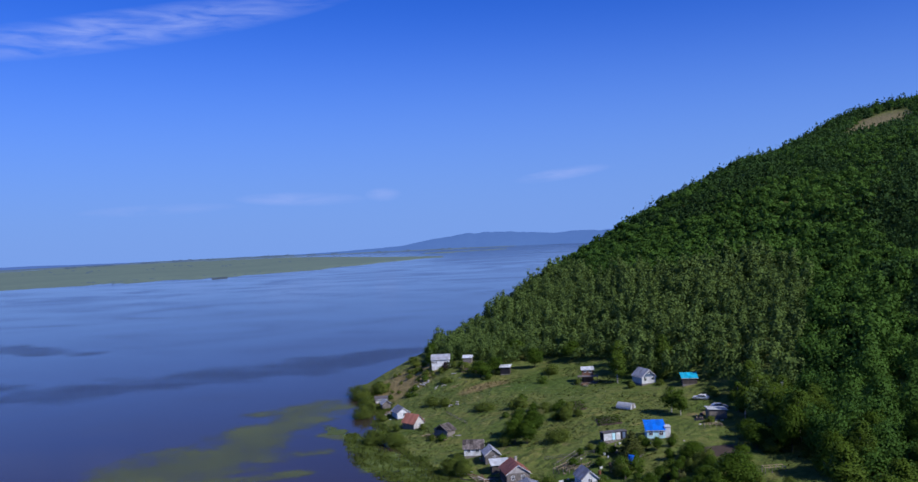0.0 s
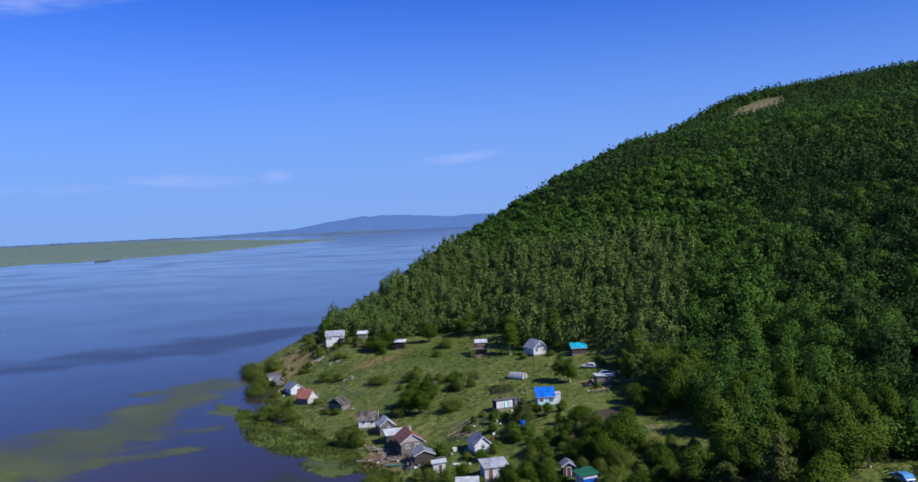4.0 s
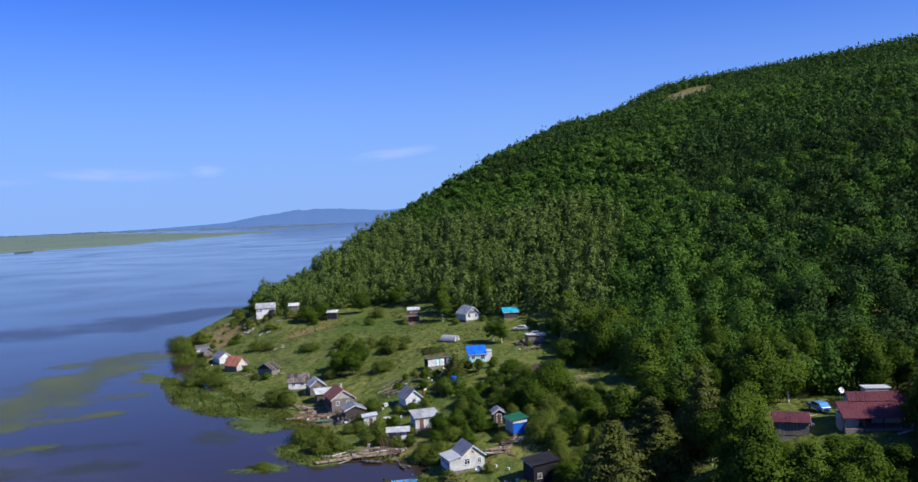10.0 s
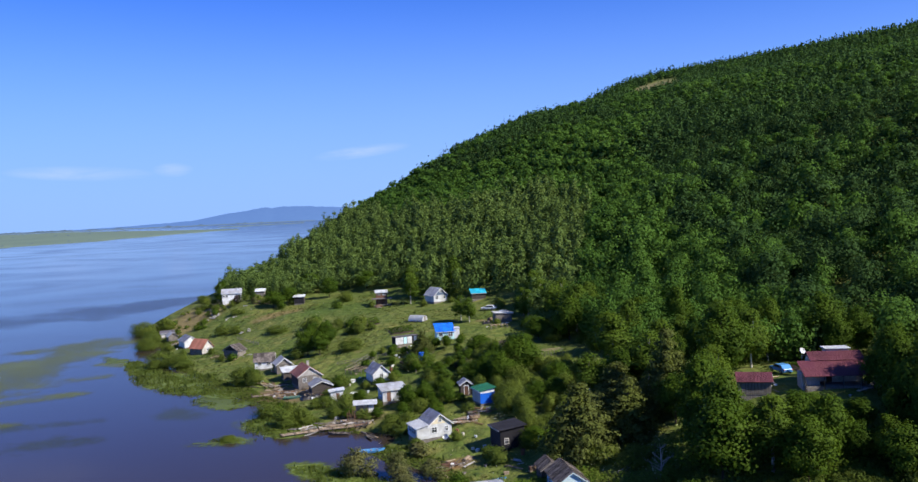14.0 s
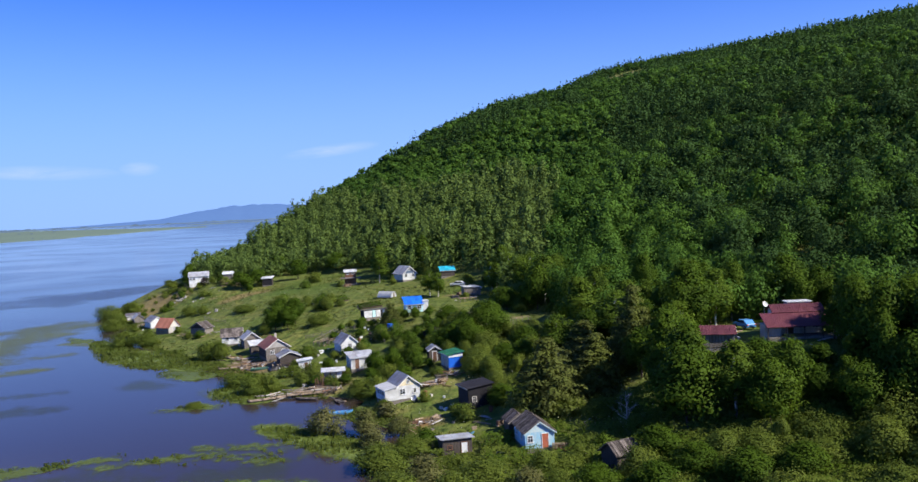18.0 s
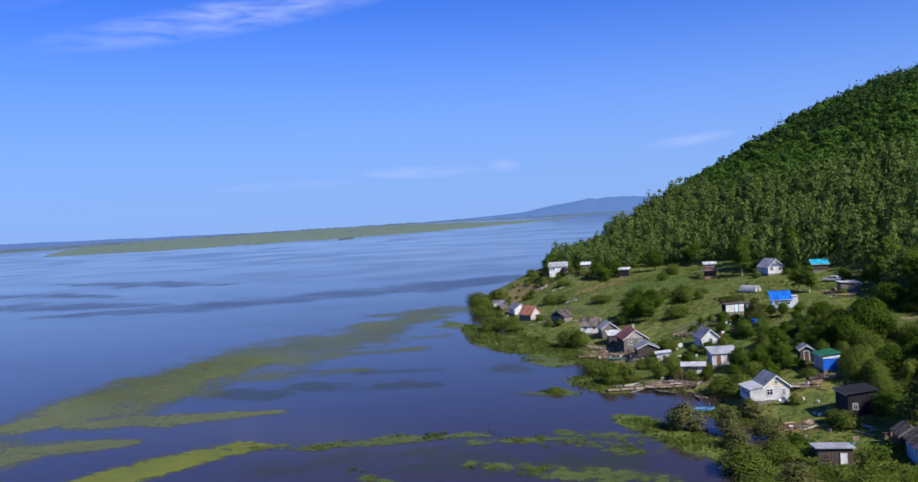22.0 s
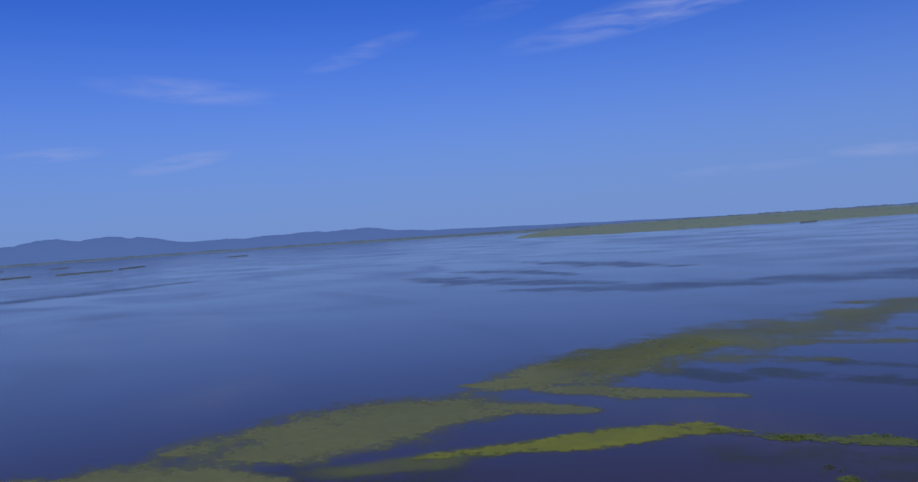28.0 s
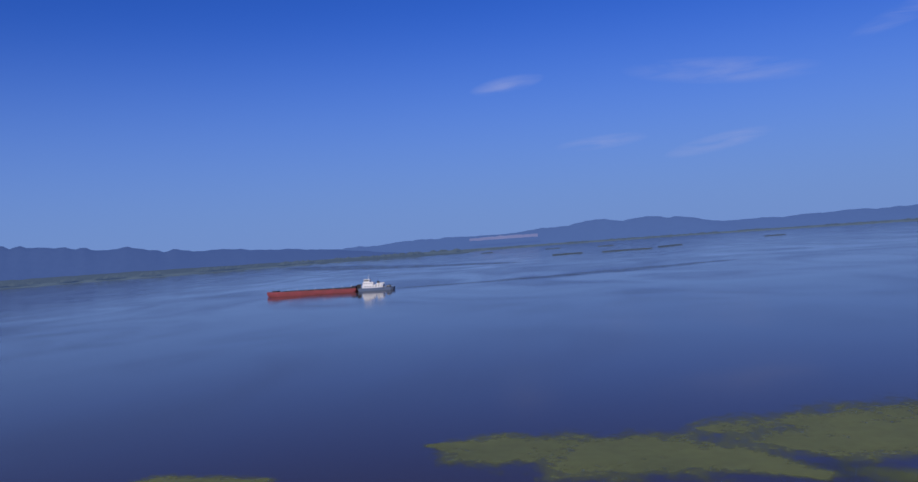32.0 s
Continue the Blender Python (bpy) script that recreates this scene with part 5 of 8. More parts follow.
# kind: x, y, height, spread
WILLOW_SPOTS = [(-38.1, 173.2, 2.9, 6.4), (-33.0, 164.2, 3.6, 6.0), (-29.9, 165.7, 3.4, 5.1), (-41.5, 155.2, 1.4, 4.2), (-12.0, 156.0, 3.4, 5.6), (-23.9, 167.6, 2.4, 3.7),
                (-15.4, 131.5, 4.2, 7.6), (-8.9, 130.0, 4.2, 6.6), (-51.4, 205.4, 4.0, 7.0), (9.8, 153.3, 4.5, 4.2), (-3.7, 128.4, 2.9, 5.8), (1.0, 110.5, 1.8, 5.0)]
POINT_SPOTS = [(-110.9, 307.8, 4.6, 9.6), (-103.9, 310.0, 4.4, 9.0), (-107.5, 300.0, 3.6, 8.4), (-103.5, 292.0, 3.2, 7.6), (-99.0, 282.0, 3.4, 7.2), (-97.0, 270.4, 4.0, 7.6), (-81.4, 236.4, 4.2, 8.9), (-74.3, 233.0, 4.0, 7.5), (-47.9, 203.1, 4.0, 6.0), (-25.9, 218.5, 3.4, 6.2), (-40.6, 222.4, 3.0, 4.6), (-74.2, 276.6, 3.2, 5.1),
               (-68.9, 272.4, 2.9, 4.3), (-36.0, 294.7, 3.4, 6.8), (-25.8, 234.6, 3.4, 4.8), (-32.4, 244.2, 3.2, 4.4), (-74.8, 297.0, 2.2, 4.7), (-52.8, 258.4, 2.2, 7.1), (-22.3, 236.6, 1.8, 3.6), (10.8, 158.0, 3.9, 5.8), (22.0, 124.0, 2.5, 6.1), (25.6, 119.6, 2.9, 5.8)]
OAK_SPOTS = [(-20.8, 166.0, 1.9, 3.3), (-9.0, 165.8, 4.4, 4.0), (-5.7, 166.6, 5.0, 4.1), (-1.2, 164.0, 4.0, 3.6), (6.7, 171.5, 5.7, 4.5), (-2.8, 180.0, 3.5, 5.0), (-37.8, 222.0, 6.3, 7.0), (-34.3, 220.5, 6.0, 6.0), (-37.0, 228.0, 6.6, 6.3), (-33.2, 226.4, 6.4, 6.3),
             (-61.9, 297.9, 6.5, 8.4), (-57.2, 303.8, 6.2, 7.7), (-43.3, 306.7, 7.1, 7.9), (-53.7, 328.0, 6.9, 9.3), (-30.4, 312.4, 6.6, 9.6), (13.5, 172.3, 7.7, 8.7), (20.5, 198.5, 6.0, 8.0)]
RIGHT_SPOTS = [(62.6, 118.6, 9.5, 6.5), (64.5, 113.5, 11.5, 7.0), (67.5, 121.0, 8.0, 6.0), (45.0, 139.5, 11.8, 9.0), (34.6, 108.8, 11.2, 9.6), (43.2, 102.6, 9.2, 6.8), (60.8, 113.8, 10.8, 6.3), (59.8, 106.0, 10.9, 6.6), (33.8, 128.1, 7.2, 7.8), (33.7, 117.0, 8.0, 6.6), (68.0, 153.6, 10.9, 8.9), (9.6, 168.6, 5.9, 5.9),
               (29.0, 103.0, 5.0, 6.0), (31.5, 96.5, 4.2, 5.6), (26.0, 94.0, 4.0, 6.0), (36.0, 92.0, 4.2, 6.6), (42.0, 91.0, 4.6, 6.2), (20.0, 97.5, 3.4, 5.2), (58.5, 97.0, 11.0, 7.0), (66, 110, 12, 8), (67, 101, 14, 8), (71, 113, 10, 7), (64, 92, 12, 8), (72, 104, 14, 8)]
YARD_SPOTS = [(41.4, 119.4, 3.2, 4.6), (49.0, 115.6, 3.6, 5.0), (60.6, 120.6, 5.0, 5.0), (12.6, 135.0, 3.2, 4.6), (5.4, 134.2, 1.8, 3.4), (36.0, 112.6, 11.6, 7.6), (45.0, 110.6, 6.8, 7.2), (53.2, 109.6, 4.4, 6.0), (57.2, 107.6, 6.0, 6.2), (64.2, 123.4, 9.0, 6.0), (51, 91, 9, 7), (55.5, 95, 10, 7), (58, 102, 9.5, 6), (61, 108, 11.5, 7), (48, 83, 7.5, 7), (54, 85, 9, 7), (60.5, 90, 11, 8), (45, 93, 5.5, 6.5), (39, 97, 6.5, 6), (47, 98.5, 6.0, 5.5), (50.5, 104.5, 4.5, 5), (63, 98, 12, 8), (62.5, 111.5, 9, 6), (68, 108, 13, 8), (66, 104.5, 14, 8), (63.5, 101.5, 12, 7), (72, 110, 16, 9)]
SHORE_SPOTS = [(-6, 112, 3.8, 8), (0, 106, 3.6, 8), (7, 103, 3.5, 7), (-2, 117, 3.0, 7), (4, 111, 1.6, 5), (12, 99, 3.4, 7), (-4, 101, 3.2, 7), (3, 98, 3.4, 7), (16, 92, 3.5, 7), (10, 90, 3.2, 7), (22, 88, 3.6, 7), (-7.5, 122.5, 3.0, 6)]
BIRCH_SPOTS = [(-12.6, 273.0, 9.5, 6.0), (5.2, 229.0, 8.0, 4.6), (20.5, 221.0, 8.0, 5.2), (-1.8, 168.4, 6.5, 4.2), (30.9, 160.8, 11.6, 8.0), (45.3, 141.5, 13.0, 8.1), (35.0, 211.0, 10.0, 6.5), (19.7, 228.0, 8.1, 5.3), (3.0, 233.0, 7.2, 5.0), (-12.5, 285.0, 11, 6), (1.5, 279, 11, 6), (52, 146, 12, 7), (37.5, 150, 11, 7), (24, 238, 10, 6)]
PINE_SPOTS = [(-6.9, 201.5, 5.4, 6.0), (34.0, 133.0, 13.5, 9.5), (19.0, 127.2, 11.6, 12.5), (27.0, 138.5, 9.2, 11.0), (27.0, 130.0, 9.0, 10.5)]
for kind_, spots in (("w", WILLOW_SPOTS), ("w", POINT_SPOTS), ("o", OAK_SPOTS), ("o", RIGHT_SPOTS), ("o", YARD_SPOTS), ("w", SHORE_SPOTS), ("b", BIRCH_SPOTS), ("p", PINE_SPOTS)):
    for k_, spot in enumerate(spots):
        if spots is YARD_SPOTS and spot[1] < 100 and spot[0] < 61:
            plant("w", spot[0], spot[1], spot[2] * 0.5, spot[3] * 1.1)
            continue
        plant("d" if (spots is SHORE_SPOTS and k_ % 4 == 1) or (kind_ == "w" and 120 < spot[1] < 132.5 and -16 < spot[0] < -2) else kind_, *spot)

# shelter belt between the village and the big house, and the foot of the hill
KEEP_CLEAR += [(4.4, 155.6, 3.4), (62.5, 126.5, 3.5), (49.5, 119, 3.5), (42, 120.5, 4), (44.5, 116, 3), (40, 115, 2.5), (62, 139, 7), (69, 138, 6), (2, 138, 5), (5, 146, 4.5), (8, 124, 4), (24.5, 119, 5), (26, 128, 3), (43, 164, 4), (25, 181, 4), (50, 129, 5), (48.5, 123, 3), (54, 114, 6), (55, 126.5, 6.5), (52.8, 134, 2.6), (46, 128, 3.2), (21, 182, 5), (14, 196, 5), (28, 186, 3), (12, 206, 6), (31, 170, 4)]
for k_ in range(420):
    x_, y_ = RNG.uniform(14, 80), RNG.uniform(84, 235)
    s_ = float(inland(x_, y_))
    if not (92 < s_ < 150) or not is_clear(x_, y_, 2.0) or (x_ < 24 and y_ > 140) or (s_ < 118 and y_ > 165):
        continue
    k2 = "b" if RNG.uniform() < 0.35 else "o"
    t_ = RNG.uniform(6.5, 11.5)
    plant(k2, x_, y_, t_, t_ * RNG.uniform(0.55, 0.8))
for k_ in range(260):
    x_, y_ = RNG.uniform(8, 110), RNG.uniform(52, 108)
    s_ = float(inland(x_, y_))
    if not (64 < s_ < 135) or not is_clear(x_, y_, 1.2):
        continue
    t_ = RNG.uniform(2.6, 4.6) if s_ < 88 or x_ < 48 else RNG.uniform(5, 9.5)
    plant("w" if t_ < 4.6 else "o", x_, y_, t_, t_ * RNG.uniform(0.9, 1.4) if t_ < 4.6 else t_ * 0.75)
KEEP_CLEAR += [(-42, 194, 6), (-35, 188, 6), (-46, 203, 4), (-28, 157, 5), (-20, 156, 5), (-14.5, 147, 5), (-24, 163, 4)]
for k_ in range(150):
    x_, y_ = RNG.uniform(4, 34), RNG.uniform(136, 212)
    s_ = float(inland(x_, y_))
    if s_ < 84 or s_ > 136 or not is_clear(x_, y_, 1.0) or (x_ - 13.5) ** 2 + (y_ - 197) ** 2 < 49:
        continue
    t_ = RNG.uniform(1.8, 4.6)
    plant("w" if t_ < 4 else "o", x_, y_, t_, t_ * RNG.uniform(0.95, 1.5))
for x_, y_, t_ in ((-6.8, 143.2, 2.0), (0.2, 144.4, 1.6), (-15.6, 170.2, 1.8), (-19.0, 184.2, 1.8), (-13.2, 184.8, 2.0), (-28.6, 192.0, 1.8), (-51.6, 214.2, 2.4), (-44.6, 214.6, 1.8), (2.6, 157.2, 1.8), (8.4, 157.8, 2.2), (5.2, 134.2, 2.0), (12.2, 135.2, 2.4),
                   (-86.0, 311.8, 2.2), (-75.0, 311.6, 2.0), (-79.0, 249.6, 2.2), (-70.4, 248.6, 1.8), (-64.0, 235.4, 1.8), (-5.0, 207.6, 2.2), (2.6, 208.0, 1.8), (-17.2, 208.8, 1.6), (-8.0, 263.4, 2.2), (0.6, 263.6, 1.8), (-25.4, 275.0, 2.0), (-38.4, 209.0, 1.8), (12.0, 219.8, 2.0), (-88.0, 265.0, 2.2)):
    plant("w", x_, y_, t_, t_ * 1.5)
KEEP_CLEAR += [(5.2, 114.6, 3.5), (-1, 133, 3.5), (1, 141, 3.5), (2.5, 154.5, 3.5), (-20.5, 183, 3), (-20, 192, 5), (17, 112.5, 3), (-7, 142, 2)]
for k_ in range(46):
    x_, y_ = RNG.uniform(-110, -82), RNG.uniform(292, 332)
    if height(x_, y_) > 0.3 and is_clear(x_, y_, 0.8):
        plant_bush(x_, y_, RNG.uniform(0.4, 0.95), RNG, "low dry shrub on the headland slope", "headland shrubs")
# scrub in the yards and along the bank
DRY_BUSHES = [quads(clumps(np.random.default_rng(260 + k), *crown_points(np.random.default_rng(270 + k), 2.2, 1.9, 10, 0.08), 560, 0.18, 0.8, 0.35), "bush", (DRY_LEAF, PURPLE_LEAF)[k % 2]) for k in range(4)]
for k_ in range(1150):
    x_, y_ = RNG.uniform(-112, 62), RNG.uniform(84, 312)
    s_ = float(inland(x_, y_)) - 0.25 * max(y_ - 240, 0) * (1 if y_ > 240 else 0)
    if not (70 < s_ < 152) or not is_clear(x_, y_, 0.5):
        continue
    thick = noise.noise((x_ * 0.035, y_ * 0.035, 8)) + (0.45 if s_ < 78 and y_ < 190 else -0.3 if s_ < 78 else 0) + (0.4 if y_ < 190 else -0.08)
    if thick < 0.14:
        continue
    odd = RNG.uniform()
    size = RNG.uniform(0.6, 1.35)
    if odd < 0.09:
        ob_ = new("bush", DRY_BUSHES[RNG.integers(2) * 2 + (0 if odd < 0.065 else 1)])
        ob_.matrix_world = Matrix.LocRotScale((x_, y_, height(x_, y_) - 0.12 * size), Euler((0, 0, RNG.uniform(0, 6.28))), (size, size, size * RNG.uniform(0.75, 1.1)))
        tagged(ob_, "brownish half-dry bush among the gardens" if odd < 0.065 else "dark purple-leaved bush by the houses", "shrub", "garden shrubs")
        continue
    plant_bush(x_, y_, size, RNG, "rounded green shrub on the riverbank" if s_ < 78 else "leafy green garden shrub", "riverbank shrubs" if s_ < 78 else "garden shrubs")
# low fruit trees that close in round the houses in the middle of the village
for k_ in range(120):
    x_, y_ = RNG.uniform(-21, 12), RNG.uniform(142, 212)
    s_ = float(inland(x_, y_))
    if not (77 < s_ < 132) or not is_clear(x_, y_, 1.3) or noise.noise((x_ * 0.06, y_ * 0.06, 14)) < -0.12:
        continue
    t_ = RNG.uniform(1.7, 3.4)
    plant("o", x_, y_, t_, t_ * RNG.uniform(0.95, 1.3))
for kind_, x_, y_, t_, w_ in (("o", -87.5, 327, 5.6, 5.6), ("o", -90, 338, 7.2, 6.2), ("w", -95.5, 334, 2.6, 5.0), ("w", -99.5, 343, 2.4, 5.2), ("w", -93, 324, 2.0, 4.4)):
    plant(kind_, x_, y_, t_, w_)
KEEP_CLEAR += [(-99, 341, 5), (-103, 351, 6), (-94, 328, 5)]
forest()


def along(x, y, spine):
    """How far inside a drift a point lies: 1 on its spine, 0 at its edge, below 0 outside. The spine: x, y, half width."""
    best = np.full(len(x), -9.0)
    for (ax, ay, aw), (bx, by, bw) in zip(spine[:-1], spine[1:]):
        dx, dy = bx - ax, by - ay
        u = np.clip(((x - ax) * dx + (y - ay) * dy) / (dx * dx + dy * dy), 0, 1)
        best = np.maximum(best, 1 - np.hypot(x - ax - u * dx, y - ay - u * dy) / (aw + (bw - aw) * u))
    return best


def fractal(x, y, scale, seed):
    return np.array([noise.noise((a * scale, b * scale, seed)) + 0.55 * noise.noise((a * scale * 2.3, b * scale * 2.3, seed + 7)) + 0.3 * noise.noise((a * scale * 6, b * scale * 6, seed + 3)) for a, b in zip(x, y)])


def weed_sheet(name, spines, area, cell, z, mat, label, fray=0.5, seed=9, full=1.0, hem=0.5):
    """A film of weed on or just under the water, thick along its spines and thinning out to frayed edges."""
    xs, ys = np.arange(area[0], area[1], cell), np.arange(area[2], area[3], cell)
    X, Y = np.meshgrid(xs, ys)
    x, y = X.ravel(), Y.ravel()
    best = np.max([along(x, y, sp) for sp in spines], axis=0)
    cover = np.full(len(x), -1.0)
    near = best > -0.8
    nx_, ny_ = x[near], y[near]
    cover[near] = np.clip(best[near] * 1.25, -2, 0.75) + 0.1 + fray * fractal(nx_, ny_, 0.045, seed) + hem * fray * fractal(nx_, ny_, 0.17, seed + 1)
    cover = np.clip(cover, 0, 1) * full
    i = np.arange(len(x)).reshape(X.shape)
    faces = np.stack([i[:-1, :-1], i[:-1, 1:], i[1:, 1:], i[1:, :-1]], -1).reshape(-1, 4)
    faces = faces[cover[faces].max(1) > 0.02]
    used, idx = np.unique(faces, return_inverse=True)
    me = bulk(name, np.stack([x[used], y[used], np.full(len(used), z)], 1), idx, 4, mat)
    at = me.attributes.new("cover", "FLOAT", "POINT")
    at.data.foreach_set("value", cover[used].astype(np.float32))
    tagged(new(name, me), label, "water weed", kind="stuff")


def weed_material(name, base, second, thick=0.9, ragged=0.8, low=0.08, high=0.62):
    """Weed that lets the water show through where it grows thin."""
    mt = material(name, base, 0.7, vary=0.12, scale=22, second=second)
    n, l = mt.node_tree.nodes, mt.node_tree.links
    at = n.new("ShaderNodeAttribute")
    at.attribute_name = "cover"
    geo = n.new("ShaderNodeNewGeometry")
    total = at.outputs["Fac"]
    for size, weight in ((0.07, 1.6 * ragged), (0.6, 1.2 * ragged)):
        tuft = n.new("ShaderNodeTexNoise")
        tuft.inputs["Scale"].default_value, tuft.inputs["Detail"].default_value, tuft.inputs["Roughness"].default_value = size, 6, 0.6
        l.new(geo.outputs["Position"], tuft.inputs["Vector"])
        off = n.new("ShaderNodeMath")
        off.operation = "SUBTRACT"
        l.new(tuft.outputs[0], off.inputs[0])
        off.inputs[1].default_value = 0.5
        add = n.new("ShaderNodeMath")
        add.operation = "MULTIPLY_ADD"
        l.new(off.outputs[0], add.inputs[0])
        add.inputs[1].default_value = weight
        l.new(total, add.inputs[2])
        total = add.outputs[0]
    rg = n.new("ShaderNodeMapRange")
    rg.interpolation_type = "SMOOTHSTEP"
    rg.inputs[1].default_value, rg.inputs[2].default_value, rg.inputs[4].default_value = low, high, thick
    l.new(total, rg.inputs[0])
    clear = n.new("ShaderNodeBsdfTransparent")
    ms = n.new("ShaderNodeMixShader")
    l.new(rg.outputs[0], ms.inputs[0])
    l.new(clear.outputs[0], ms.inputs[1])
    l.new(n["Principled BSDF"].outputs[0], ms.inputs[2])
    l.new(ms.outputs[0], n["Material Output"].inputs[0])
    return mt


WEED = weed_material("weed_film", (0.14, 0.165, 0.06), (0.115, 0.138, 0.055), 0.78, 1.1, -0.05, 0.8)
THIN = weed_material("thin_weed_film", (0.14, 0.17, 0.05), (0.11, 0.135, 0.048), 0.6, 1.3, 0.0, 1.1)
LIME = weed_material("lime_weed_film", (0.165, 0.19, 0.02), (0.115, 0.145, 0.022), 0.92, 1.4, 0.1, 0.8)
DEEP = weed_material("deep_weed_film", (0.06, 0.085, 0.026), (0.045, 0.065, 0.024), 0.3, 1.8, 0.15, 1.2)
REED_FLOOR = weed_material("reed_floor", (0.145, 0.195, 0.04), (0.12, 0.165, 0.036), 0.9, 1.2, 0.05, 0.8)
SEDGE = weed_material("sedge_film", (0.105, 0.145, 0.028), (0.075, 0.105, 0.025), 0.8, 2.2, 0.25, 0.9)
weed_sheet("floating_weed", [[(-143, 9, 1.5), (-136, 20, 10), (-130, 32, 16), (-126, 42, 15), (-119, 50, 7), (-110, 56, 3)], [(-139, 52, 2), (-134, 60, 14), (-130, 72, 19), (-130, 86, 20), (-126, 97, 15), (-117, 104, 8), (-104, 112, 3)],
                             [(-132, -32, 6), (-130, -16, 3)], [(-141, 114, 1), (-133, 122, 10), (-130, 132, 17), (-131, 146, 18), (-133, 160, 17), (-134, 176, 15)], [(-124, 122, 6), (-108, 127, 6), (-90, 135, 2)]],
           (-162, -78, -45, 196), 0.9, 0.02, WEED, "yellow-green floating weed in long drifts on the shallows", 0.3, 9)
weed_sheet("thin_weed", [[(-134, 150, 16), (-132, 170, 22), (-129, 195, 24), (-126, 220, 22), (-122, 245, 18), (-119, 268, 14), (-118, 294, 9)],
                         [(-136, 276, 7), (-122, 286, 11), (-110, 287, 5)], [(-112, 166, 8), (-94, 175, 4)], [(-110, 194, 8), (-92, 204, 4)], [(-108, 218, 8), (-94, 227, 4)],
                         [(-96, 92, 2), (-100, 78, 6), (-108, 64, 5)], [(-100, 246, 5), (-92, 240, 3)]],
           (-168, -70, 50, 310), 1.0, 0.024, THIN, "thin broken drifts of olive weed on the river", 0.5, 19)
weed_sheet("bright_weed", [[(-104, 76, 2), (-92, 92, 4.5), (-87, 102, 5.5), (-82, 112, 5), (-74, 115.5, 1.5)]], (-115, -60, 60, 130), 0.7, 0.035, LIME, "bright yellow-green weed mat near the shore", 0.4, 12)
weed_sheet("sunken_weed", [[(-98, 156, 5), (-82, 159, 7), (-68, 159, 3.5)], [(-90, 173, 4), (-74, 176, 3)], [(-70, 104, 6), (-52, 110, 8), (-36, 112, 9), (-24, 112, 8)], [(-106, 62, 10), (-92, 76, 8)], [(-112, 150, 6), (-100, 148, 6)], [(-60, 180, 5), (-54, 176, 4)]],
           (-122, -8, 48, 194), 0.9, 0.012, DEEP, "dark olive weed just under the water", 0.6, 15)
SEDGE_BEDS = [[(-78, 112.5, 2), (-67, 116, 2.6), (-57, 121, 3), (-46, 125, 2.6)], [(-46, 120, 2), (-32, 123, 4), (-22, 120, 5)], [(-42, 110, 2), (-28, 108, 4), (-16, 106, 4)], [(-34, 128, 2), (-22, 126, 4), (-14, 120, 4)], [(-26, 138, 2), (-20, 134, 3)], [(-60, 104, 2), (-50, 100, 2)], [(-56, 190, 5), (-47, 184, 4)], [(-47, 154, 3), (-39, 155, 3)], [(-36, 98, 3), (-20, 94, 5)], [(-106, 258, 2), (-98, 250, 3)]]
weed_sheet("sedge_bed", SEDGE_BEDS, (-112, 0, 84, 266), 0.7, 0.05, SEDGE, "low green sedge in broken drifts in the shallows", 0.7, 25, 0.9)


REED_BEDS = [[(-78, 222, 7), (-62, 204, 8), (-50, 196, 5)], [(-37, 168, 6), (-31, 160, 6)], [(-24, 136, 3), (-18, 130, 5), (-8, 120, 5), (2, 108, 6), (14, 94, 7), (26, 80, 8), (42, 60, 9)], [(-92, 246, 3), (-84, 232, 5), (-78, 222, 5)]]
weed_sheet("reed_floor", REED_BEDS, (-100, 52, 50, 256), 0.8, 0.06, REED_FLOOR, "matted green growth under the reeds", 0.5, 35)


def sedge_tufts():
    """Loose upright tufts in the sedge beds."""
    rng = np.random.default_rng(41)
    x, y = rng.uniform(-82, 0, 60000), rng.uniform(88, 195, 60000)
    inside = np.max([along(x, y, sp) for sp in SEDGE_BEDS], axis=0)
    ok = (inside > 0.1) & (fractal(x, y, 0.2, 31) > 0.34)
    x, y = x[ok], y[ok]
    cen = np.stack([x, y, np.full(len(x), 0.12)], 1)
    tagged(new("sedge_tufts", quads(clumps(rng, cen, np.full(len(x), 0.22), len(x) * 3, 0.13, 0.8, 0.5, 0.8), "sedge_tufts", REED)), "rounded green sedge tufts standing in the water", "sedge", kind="stuff")


sedge_tufts()


